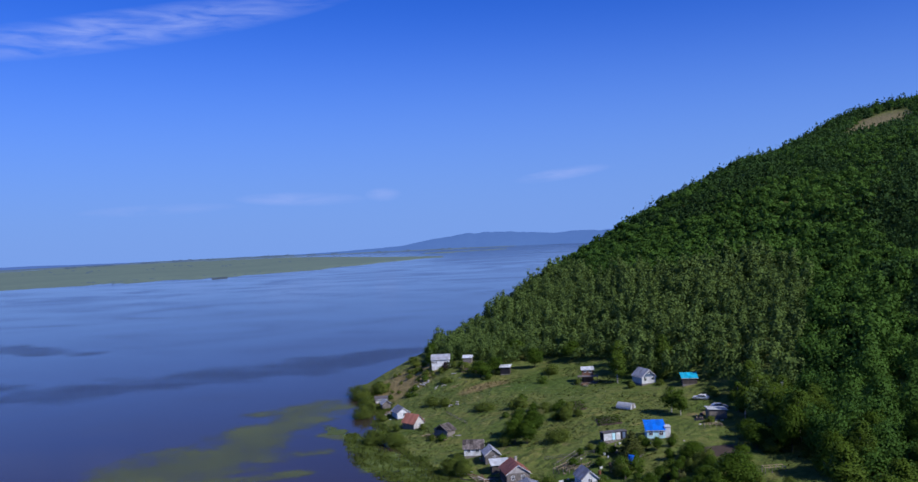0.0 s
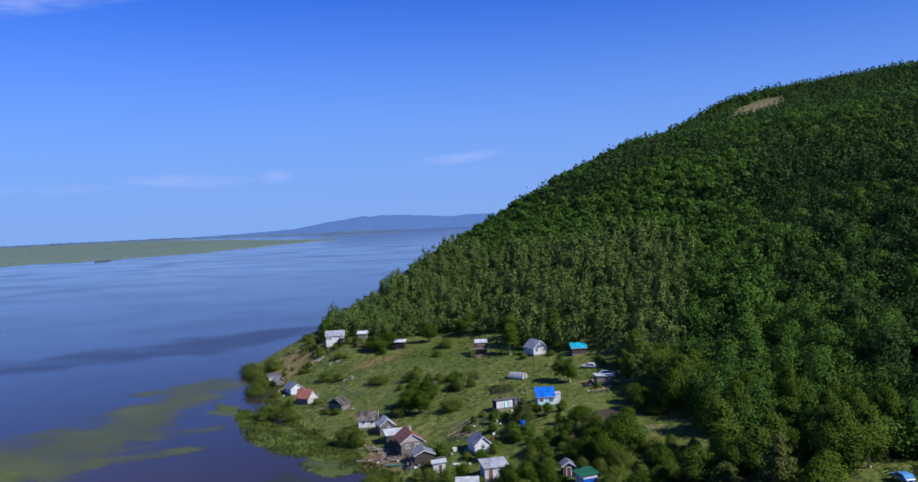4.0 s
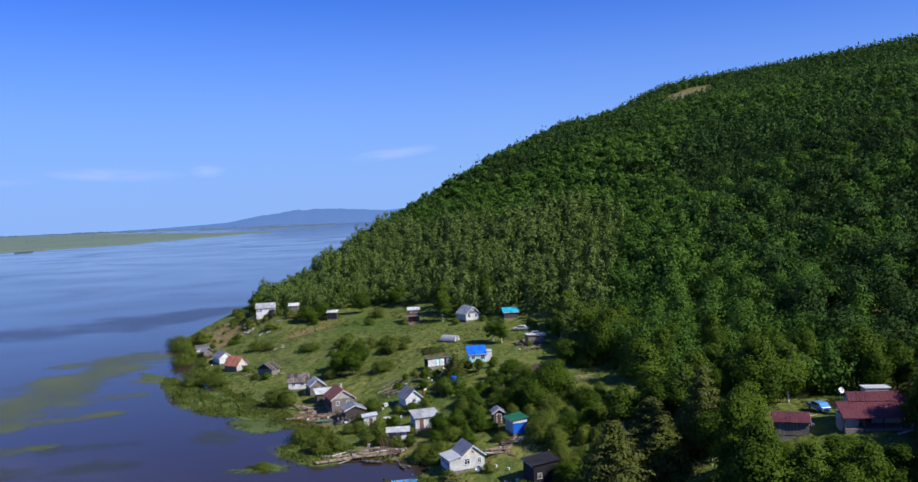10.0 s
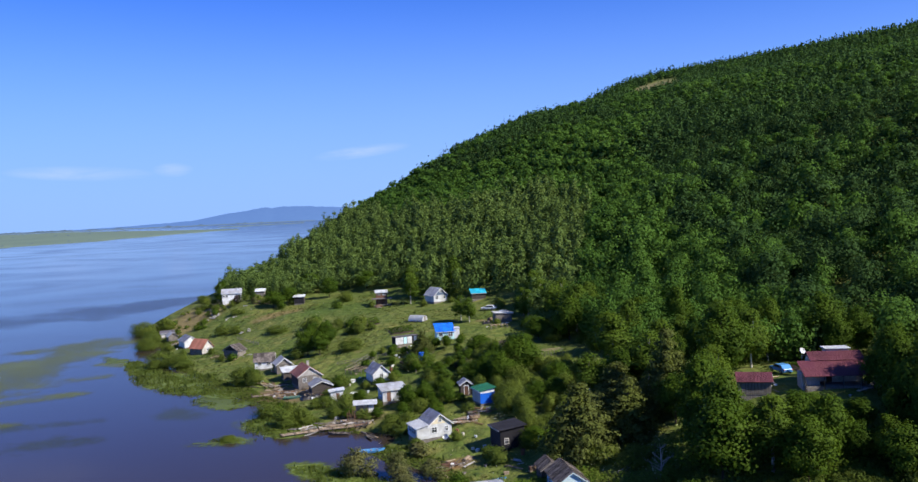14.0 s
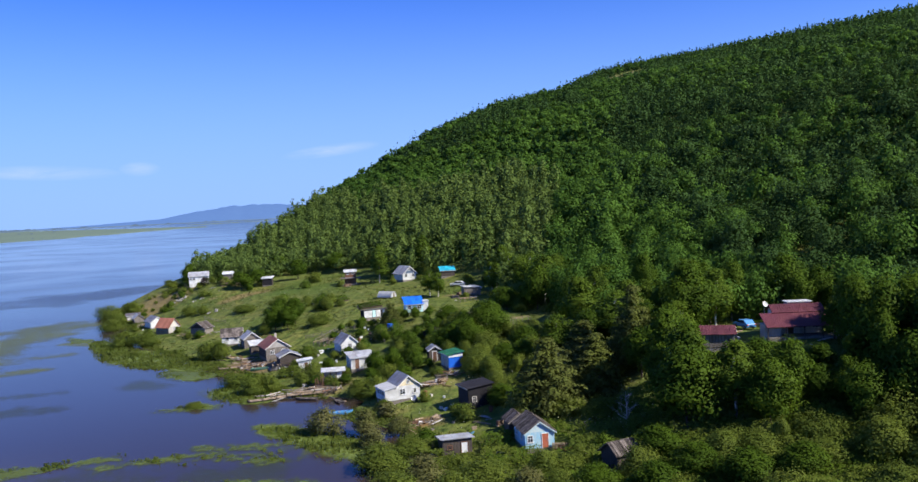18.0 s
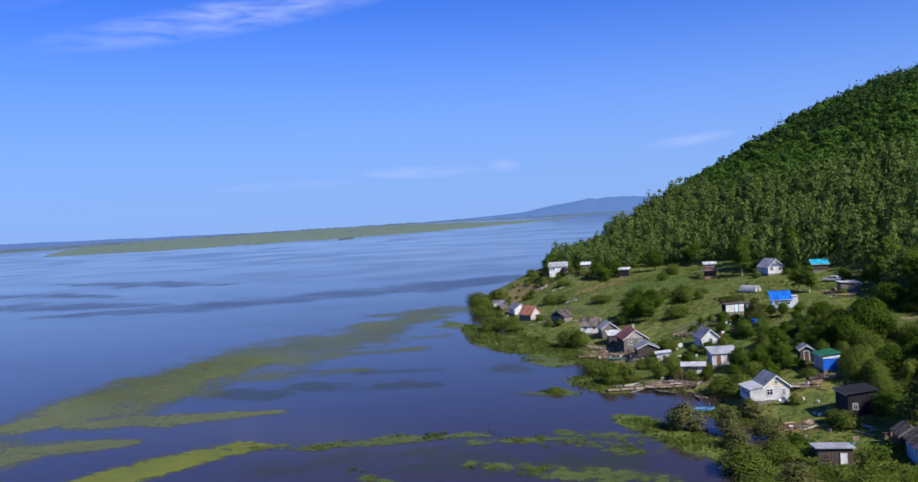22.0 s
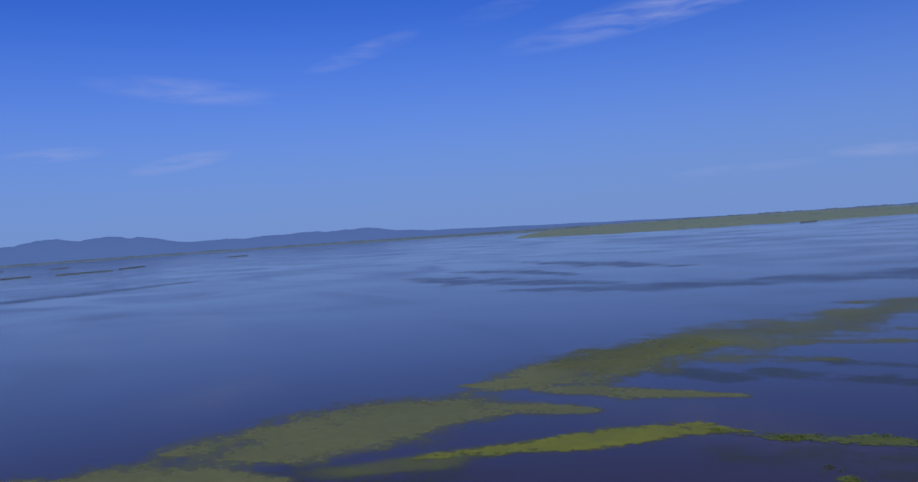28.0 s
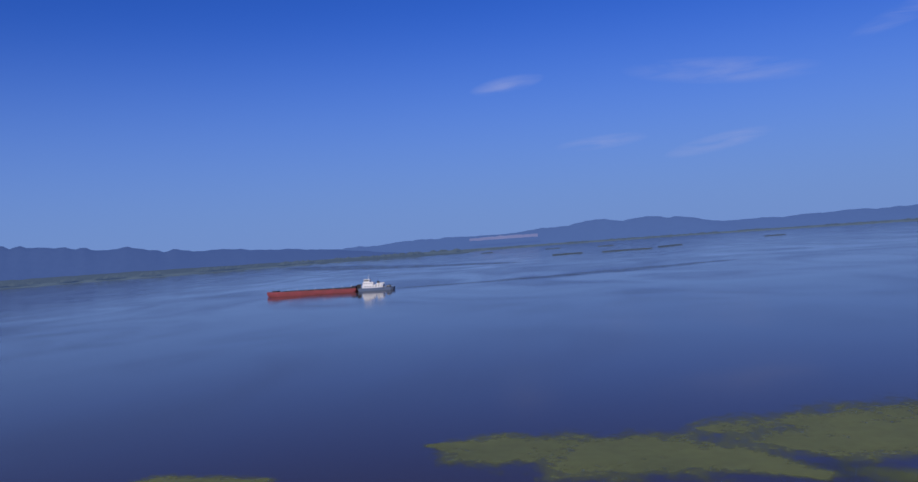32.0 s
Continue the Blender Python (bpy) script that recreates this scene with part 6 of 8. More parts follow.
def reeds():
    """Reeds and sedge in the shallows along the whole bank, with open water at the landings."""
    rng = np.random.default_rng(21)
    x, y = rng.uniform(-122, 40, 420000), rng.uniform(58, 312, 420000)
    s = inland(x, y) - 0.25 * np.maximum(y - 240, 0)
    edge = 71 + 4 * fractal(x, y, 0.07, 2)
    ok = (s > edge - 2) & (s < edge + 3)
    beds = REED_BEDS
    inside = np.max([along(x, y, sp) for sp in beds], axis=0)
    ok |= (inside + 0.35 * fractal(x, y, 0.12, 5)) * 2.2 > rng.uniform(0, 1, len(x))
    open_water = np.max([along(x, y, sp) for sp in ([(-46, 200, 1.5), (-41, 194, 3), (-36, 188, 3), (-33, 183, 2)], [(-31, 155, 1.5), (-24, 156, 2.5), (-17, 152, 3.5), (-15, 146, 2.5)])], axis=0)
    ok &= open_water < 0
    x, y = x[ok], y[ok]
    z = np.maximum(terrain(x, y), -0.05)
    mound = 0.16 + 0.14 * np.clip(fractal(x, y, 0.16, 6), -0.6, 1)
    k = len(x)
    nrm = rng.normal(size=(k, 3)) * 0.3 + (0, 0, 1)
    nrm /= np.linalg.norm(nrm, axis=1, keepdims=True)
    a = np.cross(nrm, rng.normal(size=(k, 3)))
    a /= np.linalg.norm(a, axis=1, keepdims=True)
    b = np.cross(nrm, a)
    c = np.stack([x, y, z + mound * rng.uniform(0.8, 1.1, k)], 1)
    w = rng.uniform(0.2, 0.42, (k, 1))
    leaf = np.concatenate([np.stack([c - a * w, c - b * w * 0.5, c + a * w, c + b * w * 0.5], 1).reshape(-1, 3), np.repeat(nrm * (0.35, 0.35, 1), 4, 0)], 1)
    tagged(new("reed_bed", quads(leaf, "reed_bed", REED)), "soft green reed bed in the shallows", "reeds", kind="stuff")
    pick = rng.uniform(size=k) < 0.06
    v = blades(rng, x[pick], y[pick], z[pick], 0.95, 0.3, 0.09)
    tagged(new("reeds", soft_up(bulk("reeds", v, np.arange(len(v)), 3, REED))), "fresh green reeds standing in the shallows", "reeds", kind="stuff")


def soft_up(me):
    """Blades that catch the light like one upright stand."""
    at = me.attributes.new("custom_normal", "FLOAT_VECTOR", "POINT")
    k = len(me.vertices)
    v = np.random.default_rng(3).normal(size=(k, 3)) * 0.22 + (0, 0, 1)
    at.data.foreach_set("vector", (v / np.linalg.norm(v, axis=1, keepdims=True)).astype(np.float32).ravel())
    return me


def meadow():
    rng = np.random.default_rng(22)
    x, y = rng.uniform(-110, 75, 70000), rng.uniform(84, 312, 70000)
    s = inland(x, y) - 0.25 * np.maximum(y - 240, 0) * (inland(x, y) < 100)
    ok = (s > 66) & (s < 158) & (fractal(x, y, 0.05, 11) > rng.uniform(-1.2, 0.9, len(x)))
    for a, b, r in KEEP_CLEAR:
        if r > 2:
            ok &= (x - a) ** 2 + (y - b) ** 2 > (r * 0.8) ** 2
    x, y = x[ok], y[ok]
    v = blades(rng, x, y, terrain(x, y) - 0.03, 0.15, 1.1, 0.16)
    tagged(new("meadow_grass", soft_up(bulk("meadow_grass", v, np.arange(len(v)), 3, GRASS))), "uncut meadow grass and weeds among the gardens", "grass", kind="stuff")


reeds()
meadow()


def wildflowers():
    """Pale blossoms over the high weeds."""
    rng = np.random.default_rng(61)
    out = []
    for cx, cy, r, k in ((25, 118, 5, 160), (11, 152, 6, 150), (0, 140, 5, 70), (30, 125, 4, 80), (-8, 182, 6, 60), (14, 128, 5, 80), (-60, 280, 12, 90), (-30, 255, 12, 90)):
        x, y = cx + rng.normal(size=k) * r, cy + rng.normal(size=k) * r
        cen = np.stack([x, y, terrain(x, y) + rng.uniform(0.5, 1.1, k)], 1)
        out.append(clumps(rng, cen, np.full(k, 0.06), k * 2, 0.07, 1.0, 0.6, 1.0))
    tagged(new("wildflowers", quads(np.concatenate(out), "wildflowers", BLOSSOM)), "pale yellow and white blossoms over high weeds", "flowers", kind="stuff")


wildflowers()


def scrub():
    """Low willow scrub and high weeds that close over the bank in front of the cottages."""
    rng = np.random.default_rng(71)
    for name, mat, label, area, count, seed in (("willow_scrub", WILLOW, "soft olive willow scrub closing over the bank", (-14, 66, 60, 122), 150000, 3),
                                                ("weed_scrub", BIRCH, "high green weeds and young brush on the bank", (8, 66, 64, 122), 60000, 13)):
        x, y = rng.uniform(area[0], area[1], count), rng.uniform(area[2], area[3], count)
        s = inland(x, y)
        lump = fractal(x, y, 0.16, seed)
        ok = (s > 66) & (s < 104 + 6 * fractal(x, y, 0.05, seed + 2)) & (lump > -0.55)
        for a, b, r in KEEP_CLEAR:
            if r > 1.9:
                ok &= (x - a) ** 2 + (y - b) ** 2 > (r * 0.85) ** 2
        x, y, lump = x[ok], y[ok], lump[ok]
        k = len(x)
        top = 0.5 + 1.5 * np.clip(lump + 0.5, 0, 1.4)
        z = np.maximum(terrain(x, y), 0) + top * rng.uniform(0.35, 1.0, k) ** 0.5
        nrm = rng.normal(size=(k, 3)) * 0.45 + (0, -0.2, 0.8)
        nrm /= np.linalg.norm(nrm, axis=1, keepdims=True)
        a = np.cross(nrm, rng.normal(size=(k, 3)))
        a /= np.linalg.norm(a, axis=1, keepdims=True)
        b = np.cross(nrm, a)
        w = rng.uniform(0.1, 0.2, (k, 1))
        c = np.stack([x, y, z], 1)
        soft = nrm * 0.6 + (0, 0, 0.6)
        q = np.concatenate([np.stack([c - a * w, c - b * w * 0.7, c + a * w, c + b * w * 0.7], 1).reshape(-1, 3), np.repeat(soft / np.linalg.norm(soft, axis=1, keepdims=True), 4, 0)], 1)
        tagged(new(name, quads(q, name, mat)), label, "scrub", kind="stuff")


scrub()


def far_woods():
    """Bushes and tree lines on the marsh and the far bank."""
    rng = np.random.default_rng(31)
    out = []
    ico = np.array([(0, 0, 1), (0.9, 0, 0.35), (0.28, 0.85, 0.35), (-0.72, 0.53, 0.35), (-0.72, -0.53, 0.35), (0.28, -0.85, 0.35)]) 
    tri = np.array([(0, 1, 2), (0, 2, 3), (0, 3, 4), (0, 4, 5), (0, 5, 1)])
    for lo, hi, r0, r1, count, size in ((-46, -14, 1.02, 1.08, 60, 5), (-44, -15, 1.5, 1.9, 160, 7), (-148, 8, 0, 0, 4200, 13)):
        for _ in range(count):
            a = rng.uniform(lo, hi)
            if r0:
                r = np.interp(a, [-46, -40, -33, -27, -22, -17, -13.6], [1930, 1760, 1760, 1800, 1950, 2350, 2650]) * rng.uniform(r0, r1)
            else:
                r = np.interp(a, [-150, -116, -104, -89, -80, -66, -46, -30, -12, -4, 10], [2200, 2380, 2500, 3000, 3650, 3900, 3100, 4300, 4200, 4500, 4600]) * 1.03 + abs(rng.normal()) * 160
            if noise.noise((a * 0.8, r * 0.002, 3)) < -0.05:
                continue
            x, y = polar(a, min(r, 4850))
            s = size * rng.uniform(0.4, 1.1) * (1.9 if a < -86 and not r0 else 1.0)
            out.append((ico * (s, s, s * 0.55) + (x, y, 0.9))[tri].reshape(-1, 3))
    v = np.concatenate(out)
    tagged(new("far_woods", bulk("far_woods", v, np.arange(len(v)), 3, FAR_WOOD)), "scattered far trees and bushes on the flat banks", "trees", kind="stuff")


far_woods()

# ---- barge and pusher on the river ----
def barge():
    ob = thing("barge", pose(-693.0, -66.0, 0, 0, 0, -104.5), "long empty red cargo barge pushed along the river", "barge")
    # local x runs to the bow
    L, B = 76.0, 11.0
    plan = [(-L / 2, B * 0.46), (-L / 2 + 1.5, B / 2), (L / 2 - 9, B / 2), (L / 2 - 4, B * 0.44), (L / 2 - 1, B * 0.3), (L / 2, B * 0.12)]
    outline = plan + [(x, -y) for x, y in reversed(plan)]
    hull = Shape()
    k = len(outline)
    levels = ((-0.6, 0.965), (0.0, 0.975), (1.6, 1.0), (3.0, 1.0))
    for z, f in levels:
        hull.v += [(x * f, y * f, z + (0.9 * max(0, (x - L / 2 + 10) / 10) if z > 2 else 0)) for x, y in outline]
    for j in range(3):
        hull.f += [(j * k + i, j * k + (i + 1) % k, (j + 1) * k + (i + 1) % k, (j + 1) * k + i) for i in range(k)]
    hull.f.append(tuple(3 * k + i for i in range(k)))
    part("hull", hull, RED_HULL, ob, "red oxide painted steel hull")
    for s in (-1, 1):
        part("coaming", Shape().box(-L / 2 + 5, L / 2 - 13, s * 4.2 - 0.15, s * 4.2 + 0.15, 3.0, 3.8), BLACK_STEEL, ob, "dark hold coaming")
    for x in (-L / 2 + 5, L / 2 - 13):
        part("coaming", Shape().box(x - 0.15, x + 0.15, -4.05, 4.05, 3.0, 3.8), BLACK_STEEL, ob)
    part("hold_floor", Shape().box(-L / 2 + 5.2, L / 2 - 13.2, -4.0, 4.0, 3.02, 3.1), BLACK_STEEL, ob)
    part("forecastle", Shape().box(L / 2 - 10, L / 2 - 5, -2.6, 2.6, 3.3, 4.6), BLACK_STEEL, ob, "dark winch house at the bow", bevel=0.2)
    part("aft_house", Shape().box(-L / 2 + 0.6, -L / 2 + 4.4, -3.6, 3.6, 3.0, 4.6), BLACK_STEEL, ob, bevel=0.2)
    for x in (-30, -15, 0, 15, 27):
        for s in (-1, 1):
            part("bollard", Shape().tube((x, s * 4.9, 3.0), (x, s * 4.9, 3.7), 0.25), BLACK_STEEL, ob)
    for x in np.arange(-34, 24, 7.5):
        part("deck_light", Shape().tube((x, 4.6, 3.0), (x, 4.6, 4.9), 0.06, 0.06, 6).box(x - 0.25, x + 0.25, 4.4, 4.8, 4.9, 5.1), SHIP_WHITE, ob)
    part("mast", Shape().tube((L / 2 - 4, 0, 3.6), (L / 2 - 4, 0, 7.2), 0.12, 0.06), BLACK_STEEL, ob)


def pusher():
    ob = thing("pusher_tug", pose(-693.0 - 53.5 * math.cos(radians(-104.5)), -66.0 - 53.5 * math.sin(radians(-104.5)), 0, 0, 0, -104.5), "white river pusher tug with stacked deckhouse", "tugboat")
    L, B = 29.0, 8.4
    plan = [(-L / 2, B * 0.3), (-L / 2 + 2, B * 0.46), (0, B / 2), (L / 2 - 3, B / 2), (L / 2, B * 0.42)]
    outline = plan + [(x, -y) for x, y in reversed(plan)]
    k = len(outline)
    hull = Shape()
    for z, f in ((-0.5, 0.95), (0.2, 0.97), (2.3, 1.0)):
        hull.v += [(x * f, y * f, z) for x, y in outline]
    for j in range(2):
        hull.f += [(j * k + i, j * k + (i + 1) % k, (j + 1) * k + (i + 1) % k, (j + 1) * k + i) for i in range(k)]
    hull.f.append(tuple(2 * k + i for i in range(k)))
    part("hull", hull, NAVY, ob, "dark blue-grey steel hull")
    lower = part("deckhouse", Shape().box(-6, 11, -3.2, 3.2, 2.3, 4.7), SHIP_WHITE, ob, bevel=0.15)
    upper = part("upper_deckhouse", Shape().box(2, 10.5, -2.8, 2.8, 4.7, 6.9), SHIP_WHITE, ob, bevel=0.15)
    bridge = part("wheelhouse", Shape().box(5, 9.8, -2.4, 2.4, 6.9, 9.2), SHIP_WHITE, ob, bevel=0.15)
    part("bridge_window", Shape().box(9.76, 9.84, -2.2, 2.2, 7.8, 8.8), GLASS, bridge)
    for s in (-1, 1):
        part("bridge_window", Shape().box(5.4, 9.5, s * 2.42 - 0.03, s * 2.42 + 0.03, 7.8, 8.8), GLASS, bridge)
        for x in np.arange(-4.8, 10.5, 2.2):
            part("porthole", Shape().box(x - 0.4, x + 0.4, s * 3.22 - 0.03, s * 3.22 + 0.03, 3.2, 4.1), GLASS, lower)
        for x in np.arange(3.2, 10, 2.0):
            part("porthole", Shape().box(x - 0.4, x + 0.4, s * 2.82 - 0.03, s * 2.82 + 0.03, 5.5, 6.3), GLASS, upper)
        rail = Shape()
        for x in np.arange(-13, 12.1, 2.5):
            rail.tube((x, s * 3.9, 2.3), (x, s * 3.9, 3.4), 0.05, 0.05, 5)
        rail.tube((-13, s * 3.9, 3.4), (12, s * 3.9, 3.4), 0.05, 0.05, 5)
        part("railing", rail, SHIP_WHITE, ob)
        part("push_knee", Shape().box(13.6, 15.2, s * 2.4 - 0.5, s * 2.4 + 0.5, 0.8, 5.6), BLACK_STEEL, ob)
        part("lifeboat", Shape().prism([(-5.2, 5.0), (-1.2, 5.0), (-0.6, 5.9), (-5.8, 5.9)], s * 2.4 - 0.7, s * 2.4 + 0.7), SHIP_WHITE, ob)
    part("funnel", Shape().tube((-1.6, 0, 4.7), (-1.6, 0, 7.6), 1.0, 0.85, 12), BLACK_STEEL, ob, "dark funnel")
    part("mast", Shape().tube((6.2, 0, 9.2), (5.6, 0, 13.5), 0.16, 0.08).box(5.7, 6.1, -1.2, 1.2, 11.2, 11.4), SHIP_WHITE, ob)
    part("stern_winch", Shape().box(-11.5, -8.5, -1.6, 1.6, 2.3, 3.6).tube((-10, -1.8, 3.4), (-10, 1.8, 3.4), 0.7), BLACK_STEEL, ob)


barge()
pusher()


RUFFLED = WATER.copy()
RUFFLED.name = "ruffled_water"


def soften(mt, level, thick):
    """Rougher water in broken streaks that fade out at their edges."""
    n, l = mt.node_tree.nodes, mt.node_tree.links
    for nd in n:
        if nd.type == "MAP_RANGE":
            nd.inputs[3].default_value = nd.inputs[4].default_value = level
    at = n.new("ShaderNodeAttribute")
    at.attribute_name = "cover"
    geo = n.new("ShaderNodeNewGeometry")
    mp = n.new("ShaderNodeMapping")
    mp.inputs["Rotation"].default_value, mp.inputs["Scale"].default_value = (0, 0, radians(60)), (0.012, 0.045, 1)
    l.new(geo.outputs["Position"], mp.inputs[0])
    streak = n.new("ShaderNodeTexNoise")
    streak.inputs["Scale"].default_value, streak.inputs["Detail"].default_value = 1.0, 5
    l.new(mp.outputs[0], streak.inputs["Vector"])
    both = n.new("ShaderNodeMath")
    both.operation = "MULTIPLY"
    l.new(at.outputs["Fac"], both.inputs[0])
    l.new(streak.outputs[0], both.inputs[1])
    rg = n.new("ShaderNodeMapRange")
    rg.interpolation_type = "SMOOTHSTEP"
    rg.inputs[1].default_value, rg.inputs[2].default_value, rg.inputs[4].default_value = 0.05, 0.5, thick
    l.new(both.outputs[0], rg.inputs[0])
    clear = n.new("ShaderNodeBsdfTransparent")
    ms = n.new("ShaderNodeMixShader")
    l.new(rg.outputs[0], ms.inputs[0])
    l.new(clear.outputs[0], ms.inputs[1])
    l.new(n["Principled BSDF"].outputs[0], ms.inputs[2])
    l.new(ms.outputs[0], n["Material Output"].inputs[0])


soften(RUFFLED, 0.28, 0.38)
# a gust's dark edge off the headland, streaks farther out and the tug's wake
weed_sheet("ruffled_water", [[(-112, 440, 10), (-135, 425, 26), (-165, 385, 34), (-205, 350, 34), (-250, 316, 26), (-310, 290, 10)]], (-500, -90, 240, 550), 3.0, 0.010, RUFFLED, "dark wind-ruffled water off the headland", 0.55, 51)
weed_sheet("ruffled_streaks", [[(-290, 330, 16), (-380, 330, 30), (-470, 345, 12)], [(-330, 440, 12), (-420, 470, 26), (-520, 500, 10)], [(-360, 380, 10), (-430, 400, 18), (-500, 400, 8)]], (-560, -240, 270, 560), 4.0, 0.010, RUFFLED, "broken dark streaks of ruffled water on the river", 0.7, 57)
weed_sheet("wake", [[(-692, 2, 9), (-690, 70, 20), (-705, 150, 30), (-735, 230, 32), (-765, 300, 16)]], (-820, -620, -30, 340), 4.0, 0.012, RUFFLED, "dark ruffled wake trailing over the calm river", 0.3, 52)
# the far bank's dark reflection, put in as a strip of rougher water
weed_sheet("bank_reflection", [[(-2300, -280, 40), (-1900, -160, 110), (-1560, -50, 90), (-1350, 70, 70), (-1220, 160, 30)]], (-2450, -1100, -420, 260), 14.0, 0.012, RUFFLED, "dark strip on the water for the far bank's reflection", 0.2, 53)

# ---- boats, jetties and cars ----


def boat(x, y, rz, length, mat, label, z=0.0, motor=False, name="rowing_boat"):
    ob = thing(name, pose(x, y, max(z, height(x, y)) if z >= 0 else 0, 0, 0, rz), label, "boat", "boats at the shore")
    n_, wide, deep = 9, length * 0.16, length * 0.11
    out, inn = Shape(), []
    ring = []
    for i in range(n_):
        u = i / (n_ - 1)
        w = wide * (1 - max(0, (u - 0.45) / 0.55) ** 2.2) * (0.86 + 0.14 * min(1, u * 4)) + 0.02
        sheer = deep * (1 + 0.45 * u ** 3)
        keel = deep * 0.9 * max(0, (u - 0.8) / 0.2) ** 2
        xx = -length / 2 + length * u
        ring.append([(xx, -w, sheer), (xx, -w * 0.82, keel + deep * 0.35), (xx, 0, keel), (xx, w * 0.82, keel + deep * 0.35), (xx, w, sheer),
                     (xx, w - 0.06, sheer), (xx, w * 0.7, keel + deep * 0.4), (xx, 0, keel + 0.08), (xx, -w * 0.7, keel + deep * 0.4), (xx, -w + 0.06, sheer)])
    for r in ring:
        out.v += r
    for i in range(n_ - 1):
        out.f += [(i * 10 + j, (i + 1) * 10 + j, (i + 1) * 10 + (j + 1) % 10, i * 10 + (j + 1) % 10) for j in range(10)]
    out.f.append(tuple(range(10)))
    out.f.append(tuple(range((n_ - 1) * 10, n_ * 10)))
    out.v = [(a, b, c - 0.12) for a, b, c in out.v]
    part("hull", out, mat, ob)
    for u in (-0.28, 0.0, 0.22):
        part("bench", Shape().box(length * u - 0.14, length * u + 0.14, -wide * 0.86, wide * 0.86, deep * 0.55, deep * 0.55 + 0.04), GREY_WOOD, ob)
    if motor:
        part("outboard_motor", Shape().box(-length / 2 - 0.3, -length / 2 + 0.05, -0.18, 0.18, deep * 0.6, deep * 0.6 + 0.6).box(-length / 2 - 0.2, -length / 2 - 0.05, -0.06, 0.06, -0.3, deep * 0.6), BLACK_STEEL, ob, bevel=0.04)
    return ob


boat(-14.4, 144.0, 8, 4.6, BOAT_BLUE, "blue metal motorboat moored among the reeds", 0, True)
boat(-48.0, 204.6, 12, 4.4, METAL, "grey aluminium boat pulled up at the reeds", 0)
boat(-15.4, 153.2, 115, 3.8, DARK_WOOD, "dark wooden boat beside the landing stage", 0)
boat(-21.6, 156.4, 170, 4.2, DARK_WOOD, "dark flat boat tied beside the landing stage", 0)
boat(-35.2, 186.2, 5, 4.6, BOAT_GREEN, "green wooden boat moored by the jetty", 0)
boat(-29.6, 184.4, 60, 3.6, METAL, "light metal boat drawn up on the bank", 0)
boat(6.0, 124.2, 30, 3.2, BOAT_BLUE, "small pale blue boat lying in the grass", 0)


def jetty(x0, y0, x1, y1, wide, label, top=0.35):
    dx, dy = x1 - x0, y1 - y0
    L = math.hypot(dx, dy)
    ob = thing("jetty", pose(x0, y0, 0, 0, 0, math.degrees(math.atan2(dy, dx))), label, "jetty", "jetties")
    rng = random.Random(int(L * 10))
    k = int(L / 0.32)
    for i in range(k):
        a = L * i / k
        part("plank", Shape().box(a + 0.02, a + L / k - 0.02, -wide / 2 - rng.uniform(0, 0.15), wide / 2 + rng.uniform(0, 0.15), top, top + 0.05 + rng.uniform(0, 0.03)), PLANK, ob)
    for s in (-1, 1):
        part("beam", Shape().box(0, L, s * wide * 0.35 - 0.06, s * wide * 0.35 + 0.06, top - 0.14, top - 0.002), GREY_WOOD, ob)
    for i in range(int(L / 2.5) + 1):
        for s in (-1, 1):
            part("pile", Shape().tube((min(L, i * 2.5), s * wide * 0.42, -1.2), (min(L, i * 2.5) + rng.uniform(-0.05, 0.05), s * wide * 0.42, top + rng.uniform(0.05, 0.5)), 0.09, 0.08, 7), DARK_WOOD, ob)


jetty(-45.6, 191.2, -36.0, 193.6, 1.3, "long low plank jetty over the reeds")
jetty(-32.2, 156.3, -25.6, 159.0, 1.4, "low raft-like jetty of pale planks")
jetty(-25.6, 159.0, -18.6, 160.4, 1.6, "plank landing stage below the boathouse", 0.5)
jetty(-43.5, 197.0, -36.5, 195.2, 2.4, "broad plank landing in front of the red-roofed house", 0.55)


